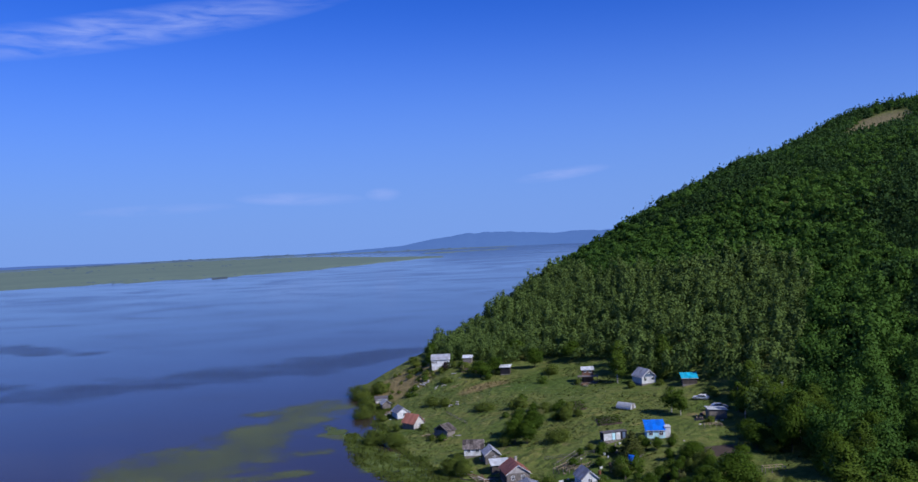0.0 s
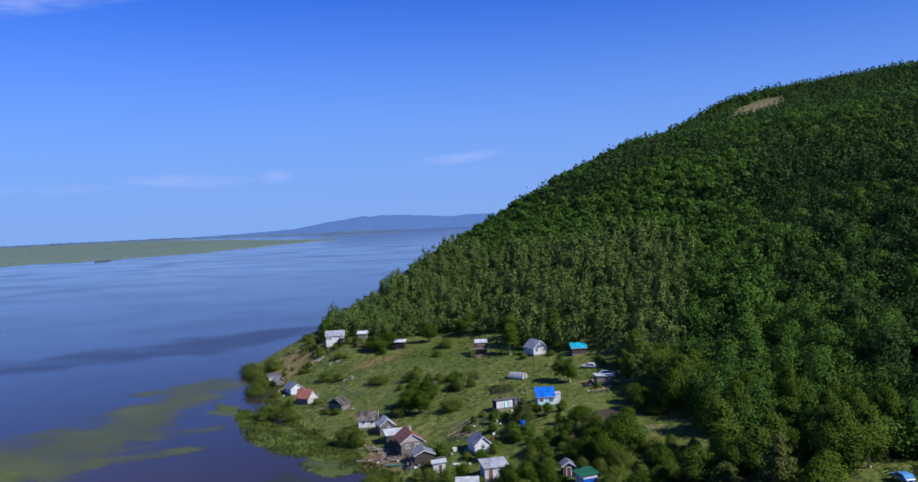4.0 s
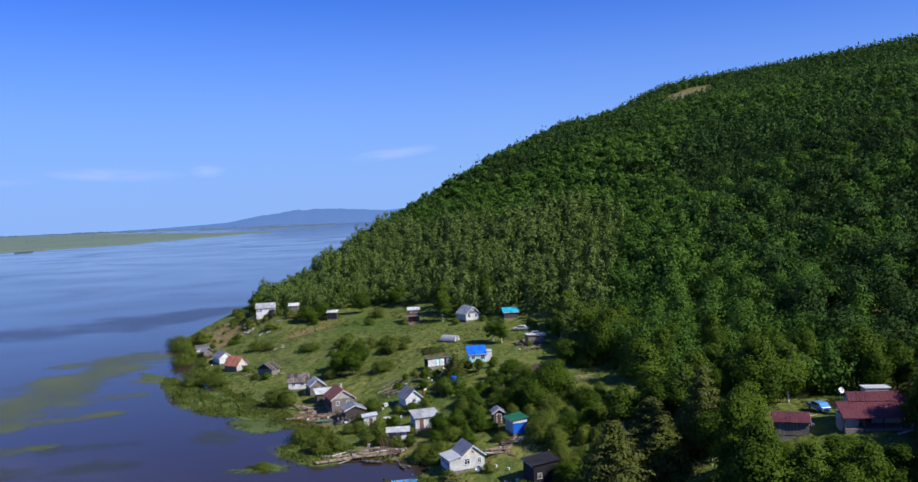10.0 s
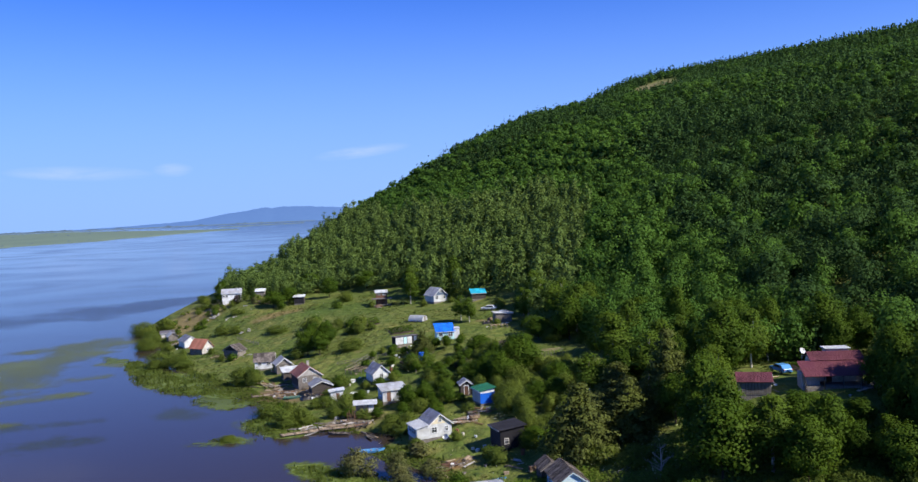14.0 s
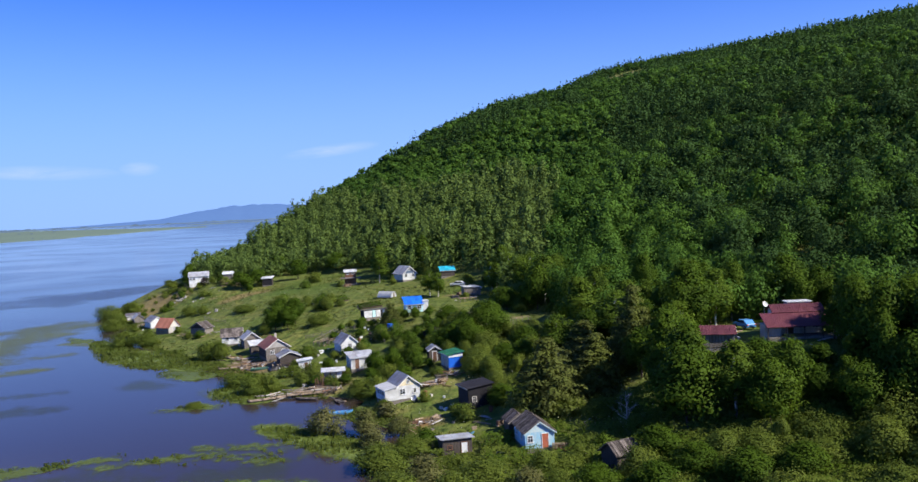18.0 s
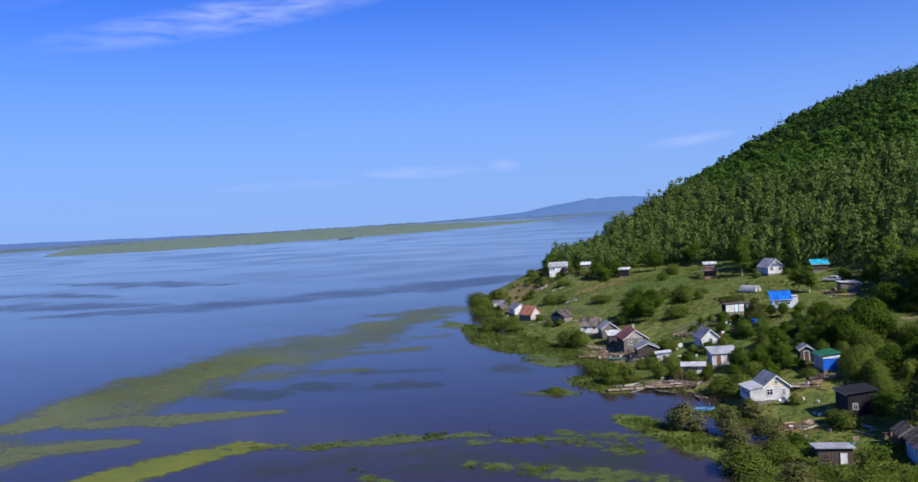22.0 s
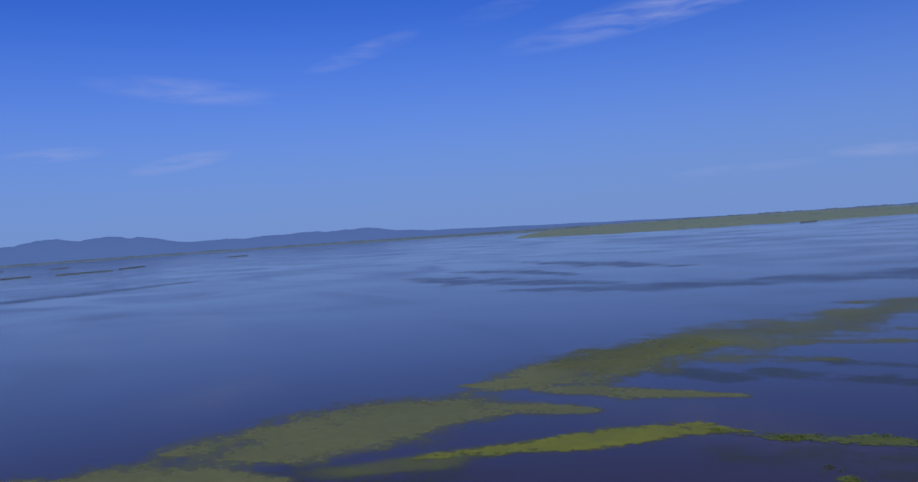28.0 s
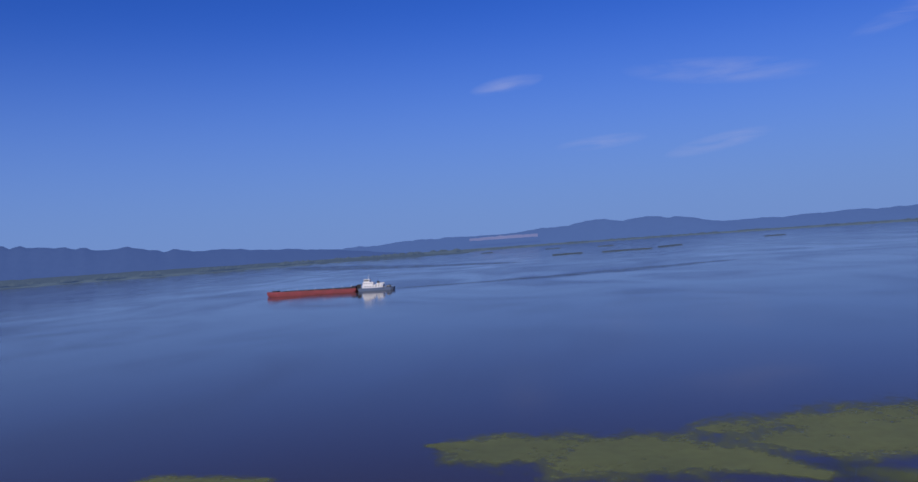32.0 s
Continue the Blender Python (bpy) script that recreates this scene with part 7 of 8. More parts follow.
def car(x, y, rz, paint, label):
    ob = thing("car", pose(x, y, height(x, y) - 0.02, 0, 0, rz), label, "car", "parked cars")
    body = [(-2.15, 0.35), (2.15, 0.35), (2.2, 0.62), (2.1, 0.82), (1.05, 0.95), (0.45, 1.42), (-1.25, 1.46), (-1.85, 1.0), (-2.2, 0.92)]
    part("body", Shape().prism(body, -0.82, 0.82), paint, ob, bevel=0.07)
    for s in (-1, 1):
        part("side_window", Shape().prism([(0.9, 0.97), (0.42, 1.34), (-0.3, 1.36), (-0.3, 0.97)], s * 0.825 - 0.01, s * 0.825 + 0.01), GLASS, ob)
        part("side_window", Shape().prism([(-0.38, 0.97), (-0.38, 1.36), (-1.2, 1.37), (-1.6, 1.0)], s * 0.825 - 0.01, s * 0.825 + 0.01), GLASS, ob)
        part("headlight", Shape().box(2.1, 2.2, s * 0.6 - 0.16, s * 0.6 + 0.16, 0.64, 0.78), WHITE_TRIM, ob)
        part("tail_light", Shape().box(-2.24, -2.16, s * 0.68 - 0.1, s * 0.68 + 0.1, 0.7, 0.9), RED_PAINT, ob)
        for wx in (-1.3, 1.35):
            wheel = part("wheel", Shape().tube((wx, s * 0.68, 0.32), (wx, s * 0.86, 0.32), 0.32, 0.32, 14), RUBBER, ob)
            part("rim", Shape().tube((wx, s * 0.85, 0.32), (wx, s * 0.875, 0.32), 0.19, 0.19, 10), METAL, wheel)
    part("windscreen", Shape().add([(1.03, -0.72, 0.98), (1.03, 0.72, 0.98), (0.5, 0.66, 1.4), (0.5, -0.66, 1.4), (1.01, -0.72, 0.96), (1.01, 0.72, 0.96), (0.48, 0.66, 1.38), (0.48, -0.66, 1.38)],
                                   [(0, 1, 2, 3), (7, 6, 5, 4), (0, 4, 5, 1), (1, 5, 6, 2), (2, 6, 7, 3), (3, 7, 4, 0)]), GLASS, ob)
    part("bumper", Shape().box(2.16, 2.27, -0.78, 0.78, 0.36, 0.56), BLACK_STEEL, ob, bevel=0.03)
    KEEP_CLEAR.append((x, y, 2.5))


car(52.8, 135.0, 100, CAR_BLUE, "light blue off-road car parked behind the house")
car(15.2, 233.0, 10, CAR_WHITE, "white car parked on the grass")
car(11.2, 243.6, 160, CAR_WHITE, "white car parked at the wood's edge")

# ---- yard clutter ----
RUST = material("rusty_steel", (0.20, 0.09, 0.05), 0.85, vary=0.3, scale=0.5, objects=True)


def dish(x, y, z, rz, r, label, pole=1.4, mat=None):
    ob = thing("satellite_dish", pose(x, y, z, 0, 0, rz), label, "satellite dish")
    prof = [(r * math.sin(a), -r * 0.9 * (math.cos(a) - 1) * 0.6) for a in np.linspace(0.02, 1.25, 7)]
    bowl = Shape().lathe(prof + [(p[0] * 0.99, p[1] + 0.03) for p in reversed(prof)], 18)
    m = pose(0, 0, pole, 62, 0, 0)
    bowl.v = [tuple(m @ Vector(p)) for p in bowl.v]
    part("bowl", bowl, mat or WHITE_TRIM, ob, smooth=True)
    part("mast", Shape().tube((0, 0.06, -0.3), (0, 0.06, pole), 0.04, 0.04, 7), METAL, ob)
    part("feed_arm", Shape().tube((0, 0, pole - 0.3), (0, -0.8 * r, pole + 0.35), 0.02, 0.02, 5).box(-0.06, 0.06, -0.8 * r - 0.08, -0.8 * r + 0.06, pole + 0.3, pole + 0.42), METAL, ob)


dish(53.2, 127.6, height(53.2, 127.6) + 0.6, 20, 0.5, "white satellite dish beside the maroon roof", 3.6)
dish(-1.6, 144.8, height(-1.6, 144.8), -20, 0.55, "grey satellite dish standing in the yard", 0.7, METAL)


def hoop_house(x, y, rz, wide, length, label):
    ob = thing("greenhouse", pose(x, y, height(x, y), 0, 0, rz), label, "greenhouse")
    r = wide / 2
    arc = [(r * math.cos(a), r * 1.05 * math.sin(a)) for a in np.linspace(0, math.pi, 11)]
    skin = Shape().prism(arc + [(c * 0.985, d * 0.985) for c, d in reversed(arc)], -length / 2, length / 2)
    part("cover", skin, FILM, ob, "milky grey plastic cover")
    for i in range(5):
        yy = -length / 2 + length * i / 4
        part("hoop", Shape().prism([(c * 1.02, d * 1.02) for c, d in arc] + [(c, d) for c, d in reversed(arc)], yy - 0.03, yy + 0.03), METAL, ob)
    part("end_wall", Shape().prism([(c * 0.97, d * 0.97) for c, d in arc], -length / 2 + 0.02, -length / 2 + 0.06), FILM, ob)
    part("door", Shape().box(-0.4, 0.4, -length / 2 - 0.04, -length / 2 + 0.01, 0, r * 0.9), GREY_WOOD, ob)


FILM = material("greenhouse_film", (0.45, 0.47, 0.50), 0.35, vary=0.15, scale=1.0, spec=0.5, objects=True)
hoop_house(-9.2, 241.0, 60, 3.0, 4.6, "small arched greenhouse with milky cover")


def stone_heap(x, y, spread, n_, label):
    """Field stones thrown together on the slope."""
    ob = thing("stone_heap", pose(x, y, height(x, y)), label, "stones", "stone heaps")
    rng = random.Random(int(x - y))
    for _ in range(n_):
        a, b, r = rng.gauss(0, spread), rng.gauss(0, spread * 0.6), rng.uniform(0.2, 0.55)
        z = height(x + a, y + b) - height(x, y)
        prof = [(0.02, -0.4 * r), (r * 0.8, -0.3 * r), (r * rng.uniform(0.9, 1.1), 0.1 * r), (r * 0.6, 0.5 * r), (0.02, 0.6 * r)]
        part("stone", Shape().lathe(prof, 7, (a, b, z)), CONCRETE, ob)


stone_heap(-84.0, 302.5, 1.8, 26, "pale heap of field stones on the headland slope")
stone_heap(-76.5, 294.5, 1.6, 12, "loose grey stones on the dry slope")
stone_heap(-65.5, 271.5, 1.4, 10, "loose grey stones in the meadow")


def barrel(x, y, mat, label, tall=0.95, r=0.32, group="barrels"):
    ob = thing("barrel", pose(x, y, height(x, y) - 0.03), label, "barrel", group)
    part("body", Shape().lathe([(r * 0.2, 0), (r, 0), (r, tall * 0.32), (r * 1.06, tall * 0.34), (r, tall * 0.36), (r, tall * 0.64), (r * 1.06, tall * 0.66), (r, tall * 0.68), (r, tall), (r * 0.94, tall)], 14), mat, ob, smooth=False)
    part("lid", Shape().tube((0, 0, tall - 0.05), (0, 0, tall - 0.01), r * 0.95, r * 0.95, 14), mat, ob)


barrel(-7.0, 196.4, STRONG_BLUE, "large blue water tank in a garden", 1.7, 0.7)
for bx, by in ((-5.6, 194.8), (-27.0, 176.4), (-11.0, 178.5), (10.6, 132.6), (-14.0, 192.4), (20.6, 113.6), (0.4, 146.8)):
    barrel(bx, by, METAL if int(bx) % 2 else RUST, "rusty steel barrel in a yard" if not int(bx) % 2 else "grey steel water barrel in a yard")


def plank_pile(x, y, rz, length, label, mat=None, layers=4, name="plank_pile", z=None):
    ob = thing(name, pose(x, y, (height(x, y) if z is None else z) - 0.03, 0, 0, rz), label, "planks", "piles of planks")
    rng = random.Random(int(x * 13 + y * 7))
    for k in range(layers):
        for j in range(5):
            a = rng.uniform(-8, 8)
            m = pose(rng.uniform(-0.2, 0.2), (j - 2) * 0.26 + rng.uniform(-0.05, 0.05), 0.07 * k, 0, 0, a)
            part("plank", Shape().box(-length / 2 * rng.uniform(0.8, 1), length / 2 * rng.uniform(0.8, 1), -0.11, 0.11, 0.0, 0.055, m), mat or PLANK, ob)


plank_pile(1.6, 153.6, 40, 3.4, "heap of pale boards behind the white house")
plank_pile(3.2, 155.8, 100, 3.0, "weathered board stack beside the cabin", GREY_WOOD)
plank_pile(-22.4, 160.6, 10, 3.6, "loose boards on the landing stage", None, 3, z=0.62)
plank_pile(-39.5, 196.0, -15, 4.4, "stack of tan boards beside the dock", None, 3, z=0.7)
plank_pile(-1.2, 133.6, 15, 2.6, "heap of reddish boards in the grass", BROWN_WOOD, 4)
plank_pile(2.0, 135.0, 70, 2.2, "scattered pale boards in the grass")
plank_pile(-27.6, 190.6, 35, 3.2, "boards stacked beside the red-roofed house", BROWN_WOOD)
plank_pile(19.4, 112.2, 20, 2.0, "offcuts beside the cottage door", RED_PAINT, 2)
plank_pile(-21.0, 182.2, 25, 2.4, "pale boards lying in a yard", WHITE_TRIM, 2)
plank_pile(46.8, 130.4, 60, 3.0, "jumble of boards behind the outbuilding")


def trellis(x, y, rz, length, deep, label):
    ob = thing("bean_trellis", pose(x, y, height(x, y), 0, 0, rz), label, "trellis", "garden trellises")
    k = int(length / 1.4) + 1
    for i in range(k):
        for yy in (0, deep):
            part("post", Shape().box(i * 1.4 - 0.05, i * 1.4 + 0.05, yy - 0.05, yy + 0.05, -0.6, 1.15), GREY_WOOD, ob)
        part("crossbar", Shape().box(i * 1.4 - 0.04, i * 1.4 + 0.04, -0.1, deep + 0.1, 1.15, 1.23), PLANK, ob)
    for yy in (0, deep):
        part("rail", Shape().box(-0.1, (k - 1) * 1.4 + 0.1, yy - 0.04, yy + 0.04, 1.235, 1.31), PLANK, ob)


trellis(-23.5, 196.0, 62, 7.2, 1.6, "wooden bean frame over a garden bed")
trellis(-21.0, 194.8, 62, 8.6, 1.6, "wooden bean frame over a garden bed")
trellis(-18.4, 193.6, 62, 7.2, 1.6, "wooden bean frame over a garden bed")
trellis(10.4, 215.0, 10, 4.4, 1.4, "pale wooden garden frame near the grey shed")
trellis(20.0, 181.0, 15, 4.4, 1.6, "pale cold frame in a clearing")


def bed(x, y, rz, wide, length, label, rows=0):
    """A dug plot or rows of crops, following the ground."""
    ob = new("garden_bed")
    sh = Shape()
    c, s = math.cos(radians(rz)), math.sin(radians(rz))
    nx, ny = 8, 10
    for j in range(ny + 1):
        for i in range(nx + 1):
            u, v = (i / nx - 0.5) * wide, (j / ny - 0.5) * length
            edge = 1 + 0.12 * noise.noise((i * 0.9, j * 0.9, x))
            px, py = x + (u * c - v * s) * edge, y + (u * s + v * c) * edge
            sh.v.append((px, py, height(px, py) + (0.33 if 0 < i < nx and 0 < j < ny else -0.2)))
    sh.f = [(j * (nx + 1) + i, j * (nx + 1) + i + 1, (j + 1) * (nx + 1) + i + 1, (j + 1) * (nx + 1) + i) for j in range(ny) for i in range(nx)]
    soil = part("soil", sh, SOIL, ob)
    tagged(ob, label, "garden bed", "garden beds")
    rng = np.random.default_rng(int(abs(x * 10)))
    for k in range(rows):
        v0 = (k / max(1, rows - 1) - 0.5) * length * 0.84
        n_ = int(wide * 5)
        u = np.linspace(-wide * 0.42, wide * 0.42, n_)
        px, py = x + u * c - v0 * s, y + u * s + v0 * c
        cen = np.stack([px, py, terrain(px, py) + 0.45], 1)
        me = quads(clumps(rng, cen, np.full(n_, 0.22), n_ * 7, 0.12), "planted_ridge", LEAF)
        tagged(new("planted_ridge", me), kind="stuff").parent = ob


bed(13.5, 197.0, 8, 11, 9, "bare dug earth plot between garden shrubs")
bed(-24.5, 247.0, 12, 8, 11, "garden plot with low rows of crops", 7)
bed(-67.5, 306.0, 8, 7, 5, "dry tan garden plot near the headland house", 2)
bed(-13.5, 229.0, 10, 7, 8, "garden plot with low rows of crops", 6)
bed(61.0, 139.5, -10, 9, 8, "small field of low crops behind the big house", 7)


def dead_tree(x, y, tall):
    ob = thing("dead_tree", pose(x, y, height(x, y) - 0.2), "bare grey dead tree with thin branches", "tree")
    rng = random.Random(4)
    part("trunk", Shape().tube((0, 0, 0), (0.15, 0, tall * 0.55), 0.12, 0.08, 7).tube((0.15, 0, tall * 0.55), (0.05, 0.1, tall), 0.08, 0.02, 6), DEAD_WOOD, ob)
    for i in range(26):
        h = tall * rng.uniform(0.25, 0.95)
        a, L = rng.uniform(0, 6.28), (tall - h) * 0.5 + 0.5
        p = Vector((0.12, 0, h))
        q = p + Vector((math.cos(a) * L, math.sin(a) * L, L * 0.55))
        part("branch", Shape().tube(p, q, 0.035, 0.012, 5).tube(p.lerp(q, 0.6), q + Vector((rng.uniform(-0.4, 0.4), rng.uniform(-0.4, 0.4), 0.2)), 0.018, 0.008, 4), DEAD_WOOD, ob)


dead_tree(27.6, 113.4, 5.2)


def fence(x0, y0, x1, y1, label, tall=1.1, step=1.9, mat=None):
    ob = new("fence")
    tagged(ob, label, "fence", "fences")
    L = math.hypot(x1 - x0, y1 - y0)
    k = max(2, int(L / step))
    pts = [(x0 + (x1 - x0) * i / k, y0 + (y1 - y0) * i / k) for i in range(k + 1)]
    for px, py in pts:
        h = height(px, py)
        part("post", Shape().tube((px, py, h - 0.4), (px + 0.03, py, h + tall), 0.06, 0.05, 6), mat or GREY_WOOD, ob)
    for (ax, ay), (bx, by) in zip(pts[:-1], pts[1:]):
        for f in (0.45, 0.85):
            part("rail", Shape().tube((ax, ay, height(ax, ay) + tall * f), (bx, by, height(bx, by) + tall * f), 0.04, 0.04, 5), mat or GREY_WOOD, ob)


fence(8.0, 114.0, 13.0, 111.2, "low grey rail fence beside the cottage")
fence(-10.0, 199.0, -8.0, 186.0, "grey rail fence along a garden")
fence(-28.0, 206.0, -12.0, 204.6, "grey rail fence along a garden")
fence(21.0, 116.0, 29.0, 122.0, "broken rail fence in the high weeds")
fence(-66.0, 262.0, -56.0, 246.0, "grey rail fence across the slope")


def sheets(x, y, rz, length, label):
    ob = thing("roofing_sheets", pose(x, y, height(x, y), 0, 0, rz), label, "metal sheets")
    for i in range(4):
        part("sheet", Shape().box(i * length / 4, (i + 1) * length / 4 - 0.04, -0.8, 0.8, 0.15 + 0.05 * (i % 2), 0.17 + 0.05 * (i % 2)), R_GREY, ob)
    part("bearer", Shape().box(0, length, -0.6, -0.5, -0.4, 0.148), GREY_WOOD, ob)
    part("bearer", Shape().box(0, length, 0.5, 0.6, -0.4, 0.148), GREY_WOOD, ob)


sheets(-73.5, 261.0, 48, 7.5, "row of old grey metal sheets on the slope")


def piling(x, y, n_, label):
    ob = thing("old_pilings", pose(x, y, 0), label, "pilings")
    rng = random.Random(int(x * 3))
    for i in range(n_):
        a, b = rng.uniform(-2.2, 2.2), rng.uniform(-1.6, 1.6)
        part("post", Shape().tube((a, b, -0.6), (a + rng.uniform(-0.15, 0.15), b, rng.uniform(1.2, 3.0)), 0.1, 0.08, 7), BROWN_WOOD, ob)
    for i in range(4):
        part("crossbeam", Shape().box(-2.2, 2.2, -1.5 + i, -1.38 + i, 0.9, 1.05), PLANK, ob)


piling(-18.6, 163.4, 12, "brown timber pilings under the boathouse landing")


def debris(x, y, spread, n_, seed):
    """White and tan odds and ends lying about a yard."""
    rng = random.Random(seed)
    for _ in range(n_):
        a, b = x + rng.gauss(0, spread), y + rng.gauss(0, spread)
        w, d, h = rng.uniform(0.25, 0.8), rng.uniform(0.2, 0.5), rng.uniform(0.1, 0.35)
        mat, word = rng.choice(((PALE_WOOD, "pale"), (PLANK, "tan wooden"), (GREY_WOOD, "grey wooden"), (WHITE_TRIM, "white")))
        ob = thing("crate", pose(a, b, height(a, b) + 0.1, 0, 0, rng.uniform(0, 90)), f"{word} box lying in a yard", "crate", "odds and ends")
        part("body", Shape().box(-w / 2, w / 2, -d / 2, d / 2, -0.15, h), mat, ob, bevel=0.02)
        part("lid", Shape().box(-w / 2 - 0.03, w / 2 + 0.03, -d / 2 - 0.03, d / 2 + 0.03, h + 0.004, h + 0.05), mat, ob)


for sx, sy, sp, k_, sd in ((-19, 190, 4, 16, 1), (-28, 183, 3, 10, 2), (1, 141, 4, 9, 3), (-22, 163, 2.5, 8, 4), (13, 222, 3, 10, 5), (-88, 273, 4, 9, 6), (-10, 207, 4, 10, 7), (2, 152, 2, 6, 8), (0, 206, 3, 7, 9), (47, 129, 2, 6, 10), (-36, 190, 3, 8, 11), (7, 128, 4, 6, 12)):
    debris(sx, sy, sp, k_, sd)


def stray(kind, x, y, rz, seed):
    """One loose thing lying about a yard or landing."""
    rng = random.Random(seed)
    z = max(height(x, y), -0.05)
    if kind == "log":
        ob = thing("log", pose(x, y, z + 0.08, 0, 0, rz), "weathered log lying near the shore", "log", "logs")
        L = rng.uniform(2.0, 4.6)
        part("stem", Shape().tube((-L / 2, 0, 0), (L / 2, 0, 0.03), 0.16, 0.11, 8), PLANK if seed % 2 else GREY_WOOD, ob)
        part("stub", Shape().tube((L * 0.1, 0, 0.05), (L * 0.16, 0.25, 0.3), 0.05, 0.03, 5), GREY_WOOD, ob)
    elif kind == "board":
        ob = thing("board", pose(x, y, z + 0.06, 0, rng.uniform(-4, 4), rz), "loose tan board lying on the ground", "board", "loose boards")
        L, w = rng.uniform(1.4, 3.6), rng.uniform(0.14, 0.3)
        part("plank", Shape().box(-L / 2, L / 2, -w, w, 0, 0.05), (PLANK, PALE_WOOD, GREY_WOOD)[seed % 3], ob)
        part("batten", Shape().box(-L * 0.3, -L * 0.3 + 0.12, -w - 0.1, w + 0.1, 0.052, 0.1), GREY_WOOD, ob)
    elif kind == "bucket":
        ob = thing("bucket", pose(x, y, z), "pale enamel bucket standing in a yard", "bucket", "buckets")
        part("body", Shape().lathe([(0.02, 0.0), (0.14, 0.0), (0.2, 0.34), (0.17, 0.34), (0.12, 0.04)], 12), WHITE_TRIM if seed % 2 else METAL, ob)
        part("handle", Shape().tube((-0.2, 0, 0.34), (0, 0, 0.5), 0.01, 0.01, 4).tube((0, 0, 0.5), (0.2, 0, 0.34), 0.01, 0.01, 4), METAL, ob)
    elif kind == "sheet":
        ob = thing("iron_sheet", pose(x, y, z + 0.12, rng.uniform(-8, 8), rng.uniform(-6, 6), rz), "loose corrugated iron sheet on the ground", "metal sheet", "loose iron sheets")
        part("sheet", Shape().prism([(-0.5 + 0.1 * i, 0.03 * (i % 2)) for i in range(11)] + [(0.5 - 0.1 * i, 0.03 * (i % 2) + 0.015) for i in range(11)], -0.9, 0.9), R_GREY if seed % 2 else R_RUST, ob)
    elif kind == "stack":
        ob = thing("firewood_stack", pose(x, y, z, 0, 0, rz), "neat stack of split firewood", "firewood", "firewood stacks")
        for r in range(4):
            for i in range(9):
                part("billet", Shape().tube((-1.1 + i * 0.26 + rng.uniform(-0.03, 0.03), -0.25, 0.1 + 0.21 * r), (-1.1 + i * 0.26, 0.25, 0.1 + 0.21 * r), 0.115, 0.11, 6), PLANK if rng.random() < 0.6 else BROWN_WOOD, ob)
    else:
        ob = thing("tyre", pose(x, y, z + 0.02, 0, 0, rz), "old black tyre lying in the grass", "tyre", "old tyres")
        part("tread", Shape().lathe([(0.2, 0.0), (0.31, 0.02), (0.33, 0.1), (0.31, 0.18), (0.2, 0.2), (0.18, 0.1), (0.2, 0.0)], 16), RUBBER, ob)


STRAY_RNG = random.Random(99)
for cx, cy, sp, words in ((-30, 186, 4.0, "log board board log sheet bucket board log"), (-22, 163, 3.5, "log log board board board bucket log tyre board"), (-38, 190, 3.0, "log board log board board"),
                          (-18, 190, 5.0, "board bucket sheet board stack bucket tyre board"), (2, 154, 2.5, "stack board sheet bucket board"), (0, 134, 4.0, "board sheet log tyre board"),
                          (9, 126, 4.0, "board log sheet stack tyre"), (21, 113, 2.5, "stack board"), (-10, 200, 5.0, "bucket board sheet bucket stack board"), (-86, 272, 4.0, "board sheet log board log bucket"),
                          (-58, 236, 3.0, "board sheet board log"), (-45, 213, 3.0, "board bucket board sheet"), (13, 228, 4.0, "sheet tyre bucket board stack"), (-22, 274, 3.0, "board bucket stack"), (47, 130, 2.5, "board board log sheet"),
                          (57, 117, 3.0, "board bucket tyre"), (-11, 176, 3.0, "board bucket sheet stack"), (-15, 158, 3.0, "log board log"), (-75, 300, 5.0, "board sheet bucket")):
    for word in words.split():
        stray(word, cx + STRAY_RNG.gauss(0, sp * 0.6), cy + STRAY_RNG.gauss(0, sp * 0.6), STRAY_RNG.uniform(0, 180), STRAY_RNG.randint(0, 999))


def timber_heap(x, y, rz, spread, n_, label):
    """Old boards, beams and logs thrown together at a landing."""
    ob = thing("timber_heap", pose(x, y, max(height(x, y), 0.0), 0, 0, rz), label, "timber", "timber heaps")
    rng = random.Random(int(x * 5 - y))
    for i in range(n_):
        L = rng.uniform(1.2, 3.6)
        m = pose(rng.gauss(0, spread), rng.gauss(0, spread * 0.5), 0.06 + 0.5 * rng.random() * i / n_, rng.uniform(-12, 12), rng.uniform(-14, 14), rng.gauss(0, 30))
        mat = rng.choice((PLANK, PLANK, GREY_WOOD, PALE_WOOD, BROWN_WOOD, DARK_WOOD))
        if rng.random() < 0.3:
            sh = Shape().tube((-L / 2, 0, 0.1), (L / 2, 0, 0.12), 0.12, 0.09, 7)
            sh.v = [tuple(m @ Vector(p)) for p in sh.v]
            part("log", sh, mat, ob)
        else:
            part("board", Shape().box(-L / 2, L / 2, -0.13, 0.13, 0.0, 0.05, m), mat, ob)


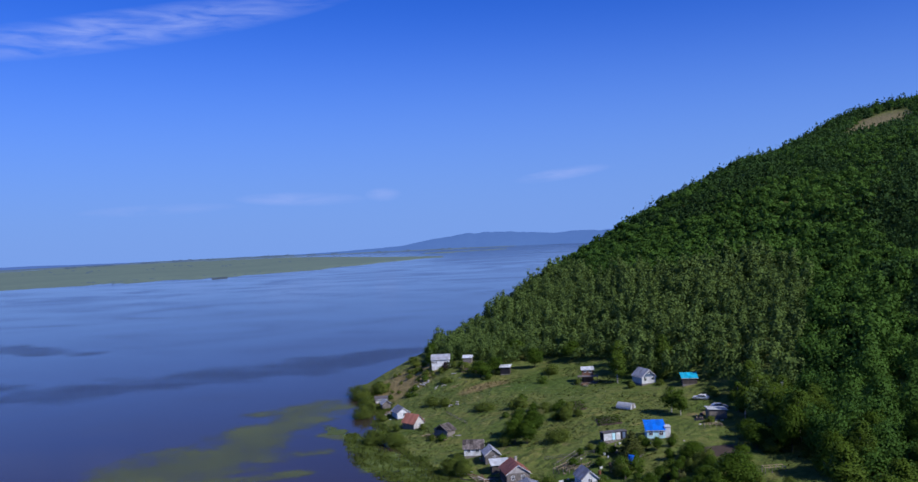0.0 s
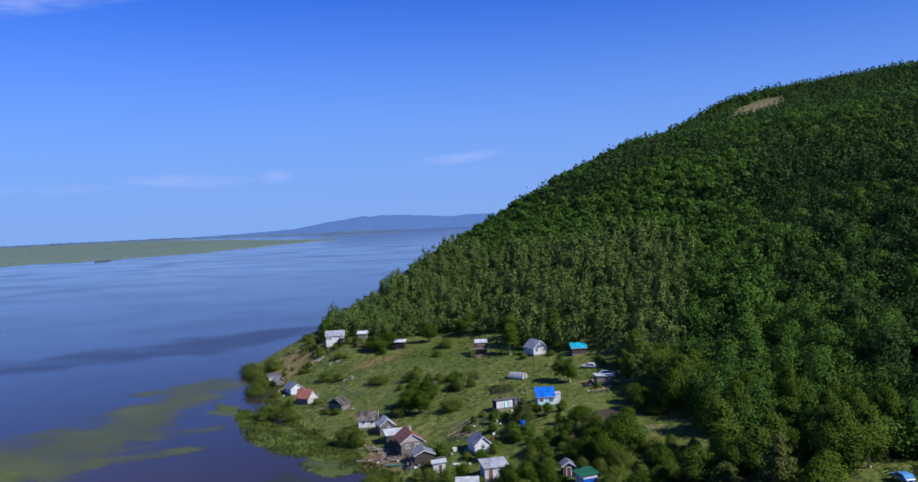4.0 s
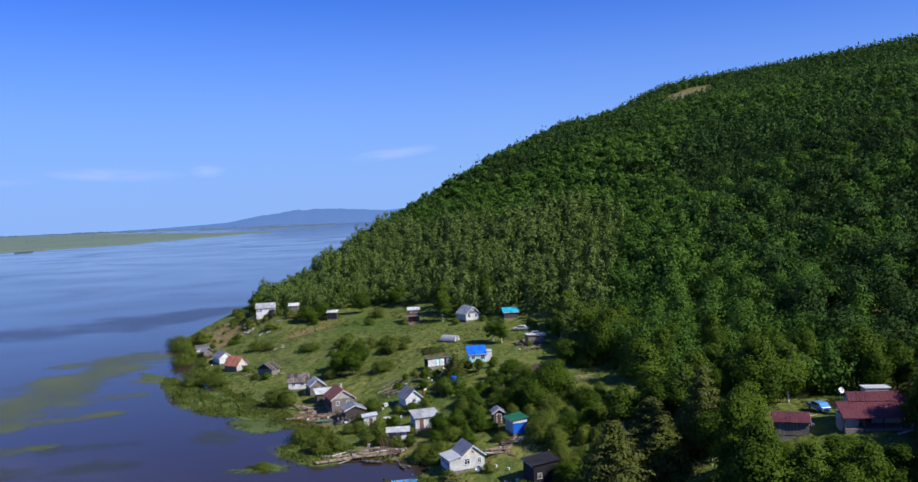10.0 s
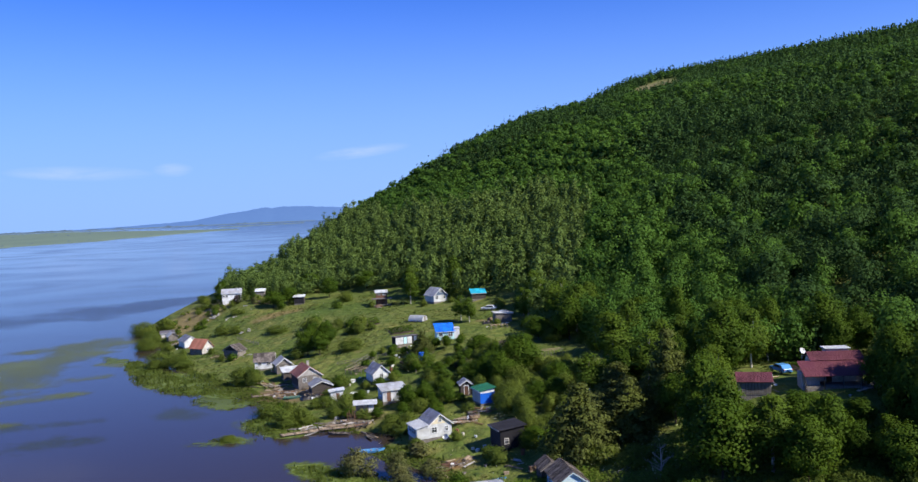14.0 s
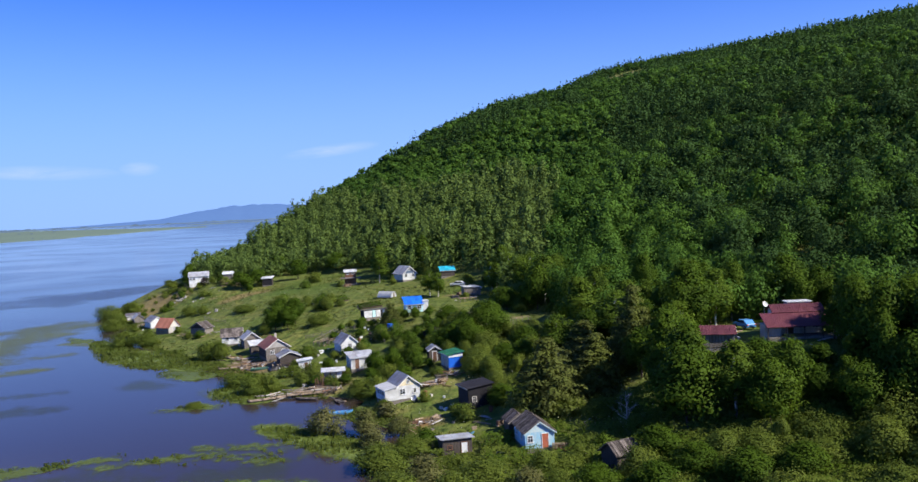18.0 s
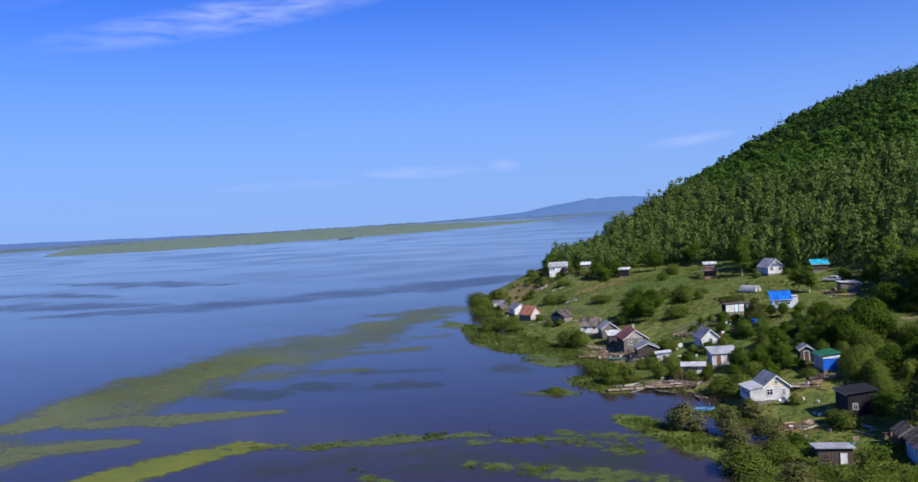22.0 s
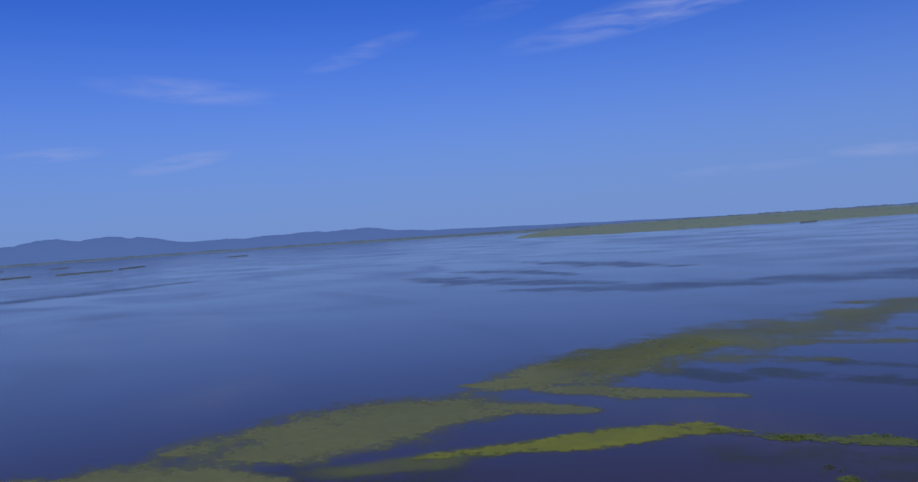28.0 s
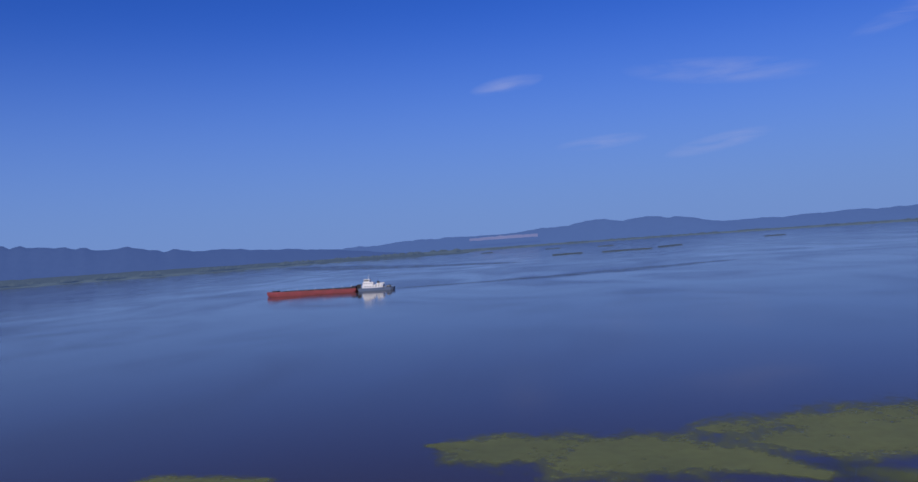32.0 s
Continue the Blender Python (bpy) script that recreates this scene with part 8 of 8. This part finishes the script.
timber_heap(-41.0, 198.6, -15, 2.4, 34, "heap of tan boards and logs on the muddy bank")
timber_heap(-35.0, 191.0, 10, 2.0, 26, "jumble of old boards beside the dock")
timber_heap(-25.5, 187.0, 20, 1.8, 22, "pile of weathered timber beside the shed")
timber_heap(-21.5, 162.6, 8, 2.2, 36, "heap of grey and brown timber at the landing")
timber_heap(-27.5, 160.2, 12, 2.2, 24, "pale driftwood and boards along the raft")
timber_heap(-16.6, 161.0, 70, 1.4, 20, "broken boards leaning by the pilings")
timber_heap(2.0, 152.6, 25, 2.4, 34, "long heap of grey boards behind the white house")
timber_heap(5.2, 155.8, 40, 1.4, 18, "tan boards piled beside the cabin")
timber_heap(-0.6, 132.6, 30, 1.8, 22, "reddish broken boards on bare earth")
timber_heap(48.2, 128.4, 40, 1.5, 22, "pale boards and scrap between the two houses")
timber_heap(-87.5, 275.0, 20, 2.6, 26, "scattered grey boards near the point")


def covered_heap(x, y, rz, a, b, h, label):
    """Nets and firewood under a slack black sheet, held down by boards."""
    ob = thing("covered_heap", pose(x, y, max(height(x, y), 0.0), 0, 0, rz), label, "heap", "covered heaps")
    nu, nv = 14, 10
    sh = Shape()
    for j in range(nv + 1):
        for i in range(nu + 1):
            u, v = i / nu * 2 - 1, j / nv * 2 - 1
            dome = math.sqrt(max(0.0, (1 - u * u) * (1 - v * v)))
            sh.v.append((a * u, b * v, h * dome * (0.85 + 0.45 * noise.noise((u * 2.4 + x, v * 2.1, 3))) + 0.03))
    sh.f = [(j * (nu + 1) + i, j * (nu + 1) + i + 1, (j + 1) * (nu + 1) + i + 1, (j + 1) * (nu + 1) + i) for j in range(nv) for i in range(nu)]
    part("tarpaulin", sh, TARP, ob, "slack black tarpaulin")
    for k, (u, turn) in enumerate(((-0.45, 78), (0.1, 96), (0.5, 84))):
        part("board", Shape().box(-b * 0.8, b * 0.8, -0.1, 0.1, 0, 0.05, pose(a * u, 0, h * 0.98, 4 * k - 4, 0, turn)), PLANK, ob)


covered_heap(-31.6, 184.4, 20, 1.7, 1.2, 1.0, "black sheet over a heap of nets by the dock")
covered_heap(9.6, 223.0, 10, 1.4, 1.0, 0.9, "black sheet over firewood beside the parked cars")


def stake_row(x0, y0, x1, y1, tall, label):
    """A row of bean stakes with a pole tied along their heads."""
    n_ = int(math.hypot(x1 - x0, y1 - y0) / 0.85)
    ob = thing("stake_row", pose(x0, y0, height(x0, y0)), label, "stakes", "rows of stakes")
    rng = random.Random(int(x0 * 7 + y0))
    heads = []
    for i in range(n_ + 1):
        u = i / n_
        px, py = (x1 - x0) * u, (y1 - y0) * u
        z = height(x0 + px, y0 + py) - height(x0, y0)
        top = (px + rng.uniform(-0.1, 0.1), py + rng.uniform(-0.1, 0.1), z + tall * rng.uniform(0.85, 1.1))
        part("stake", Shape().tube((px, py, z - 0.15), top, 0.06, 0.05, 5), DARK_WOOD, ob)
        heads.append(top)
    part("pole", Shape().tube(heads[0], heads[-1], 0.05, 0.05, 5), GREY_WOOD, ob)


for k_ in range(4):
    stake_row(-25.2 + 1.1 * k_, 200.4 - 1.7 * k_, -20.4 + 0.9 * k_, 207.0 - 1.7 * k_, 1.0, "row of dark bean stakes in a kitchen garden")
loose_panel = thing("loose_panel", pose(-22.0, 189.4, height(-22.0, 189.4), -62, 0, 25), "white board panel leaning in the grass", "panel")
part("sheet", Shape().box(-0.55, 0.55, -0.03, 0.03, -0.1, 1.5), WHITE_WALL, loose_panel)
part("batten", Shape().box(-0.55, 0.55, -0.07, -0.032, 0.9, 1.0), GREY_WOOD, loose_panel)
stone_heap(-24.4, 161.8, 1.3, 16, "pale rubble and stones beside the raft")
timber_heap(-63.0, 238.8, 10, 1.8, 18, "fallen boards beside the collapsing shed")
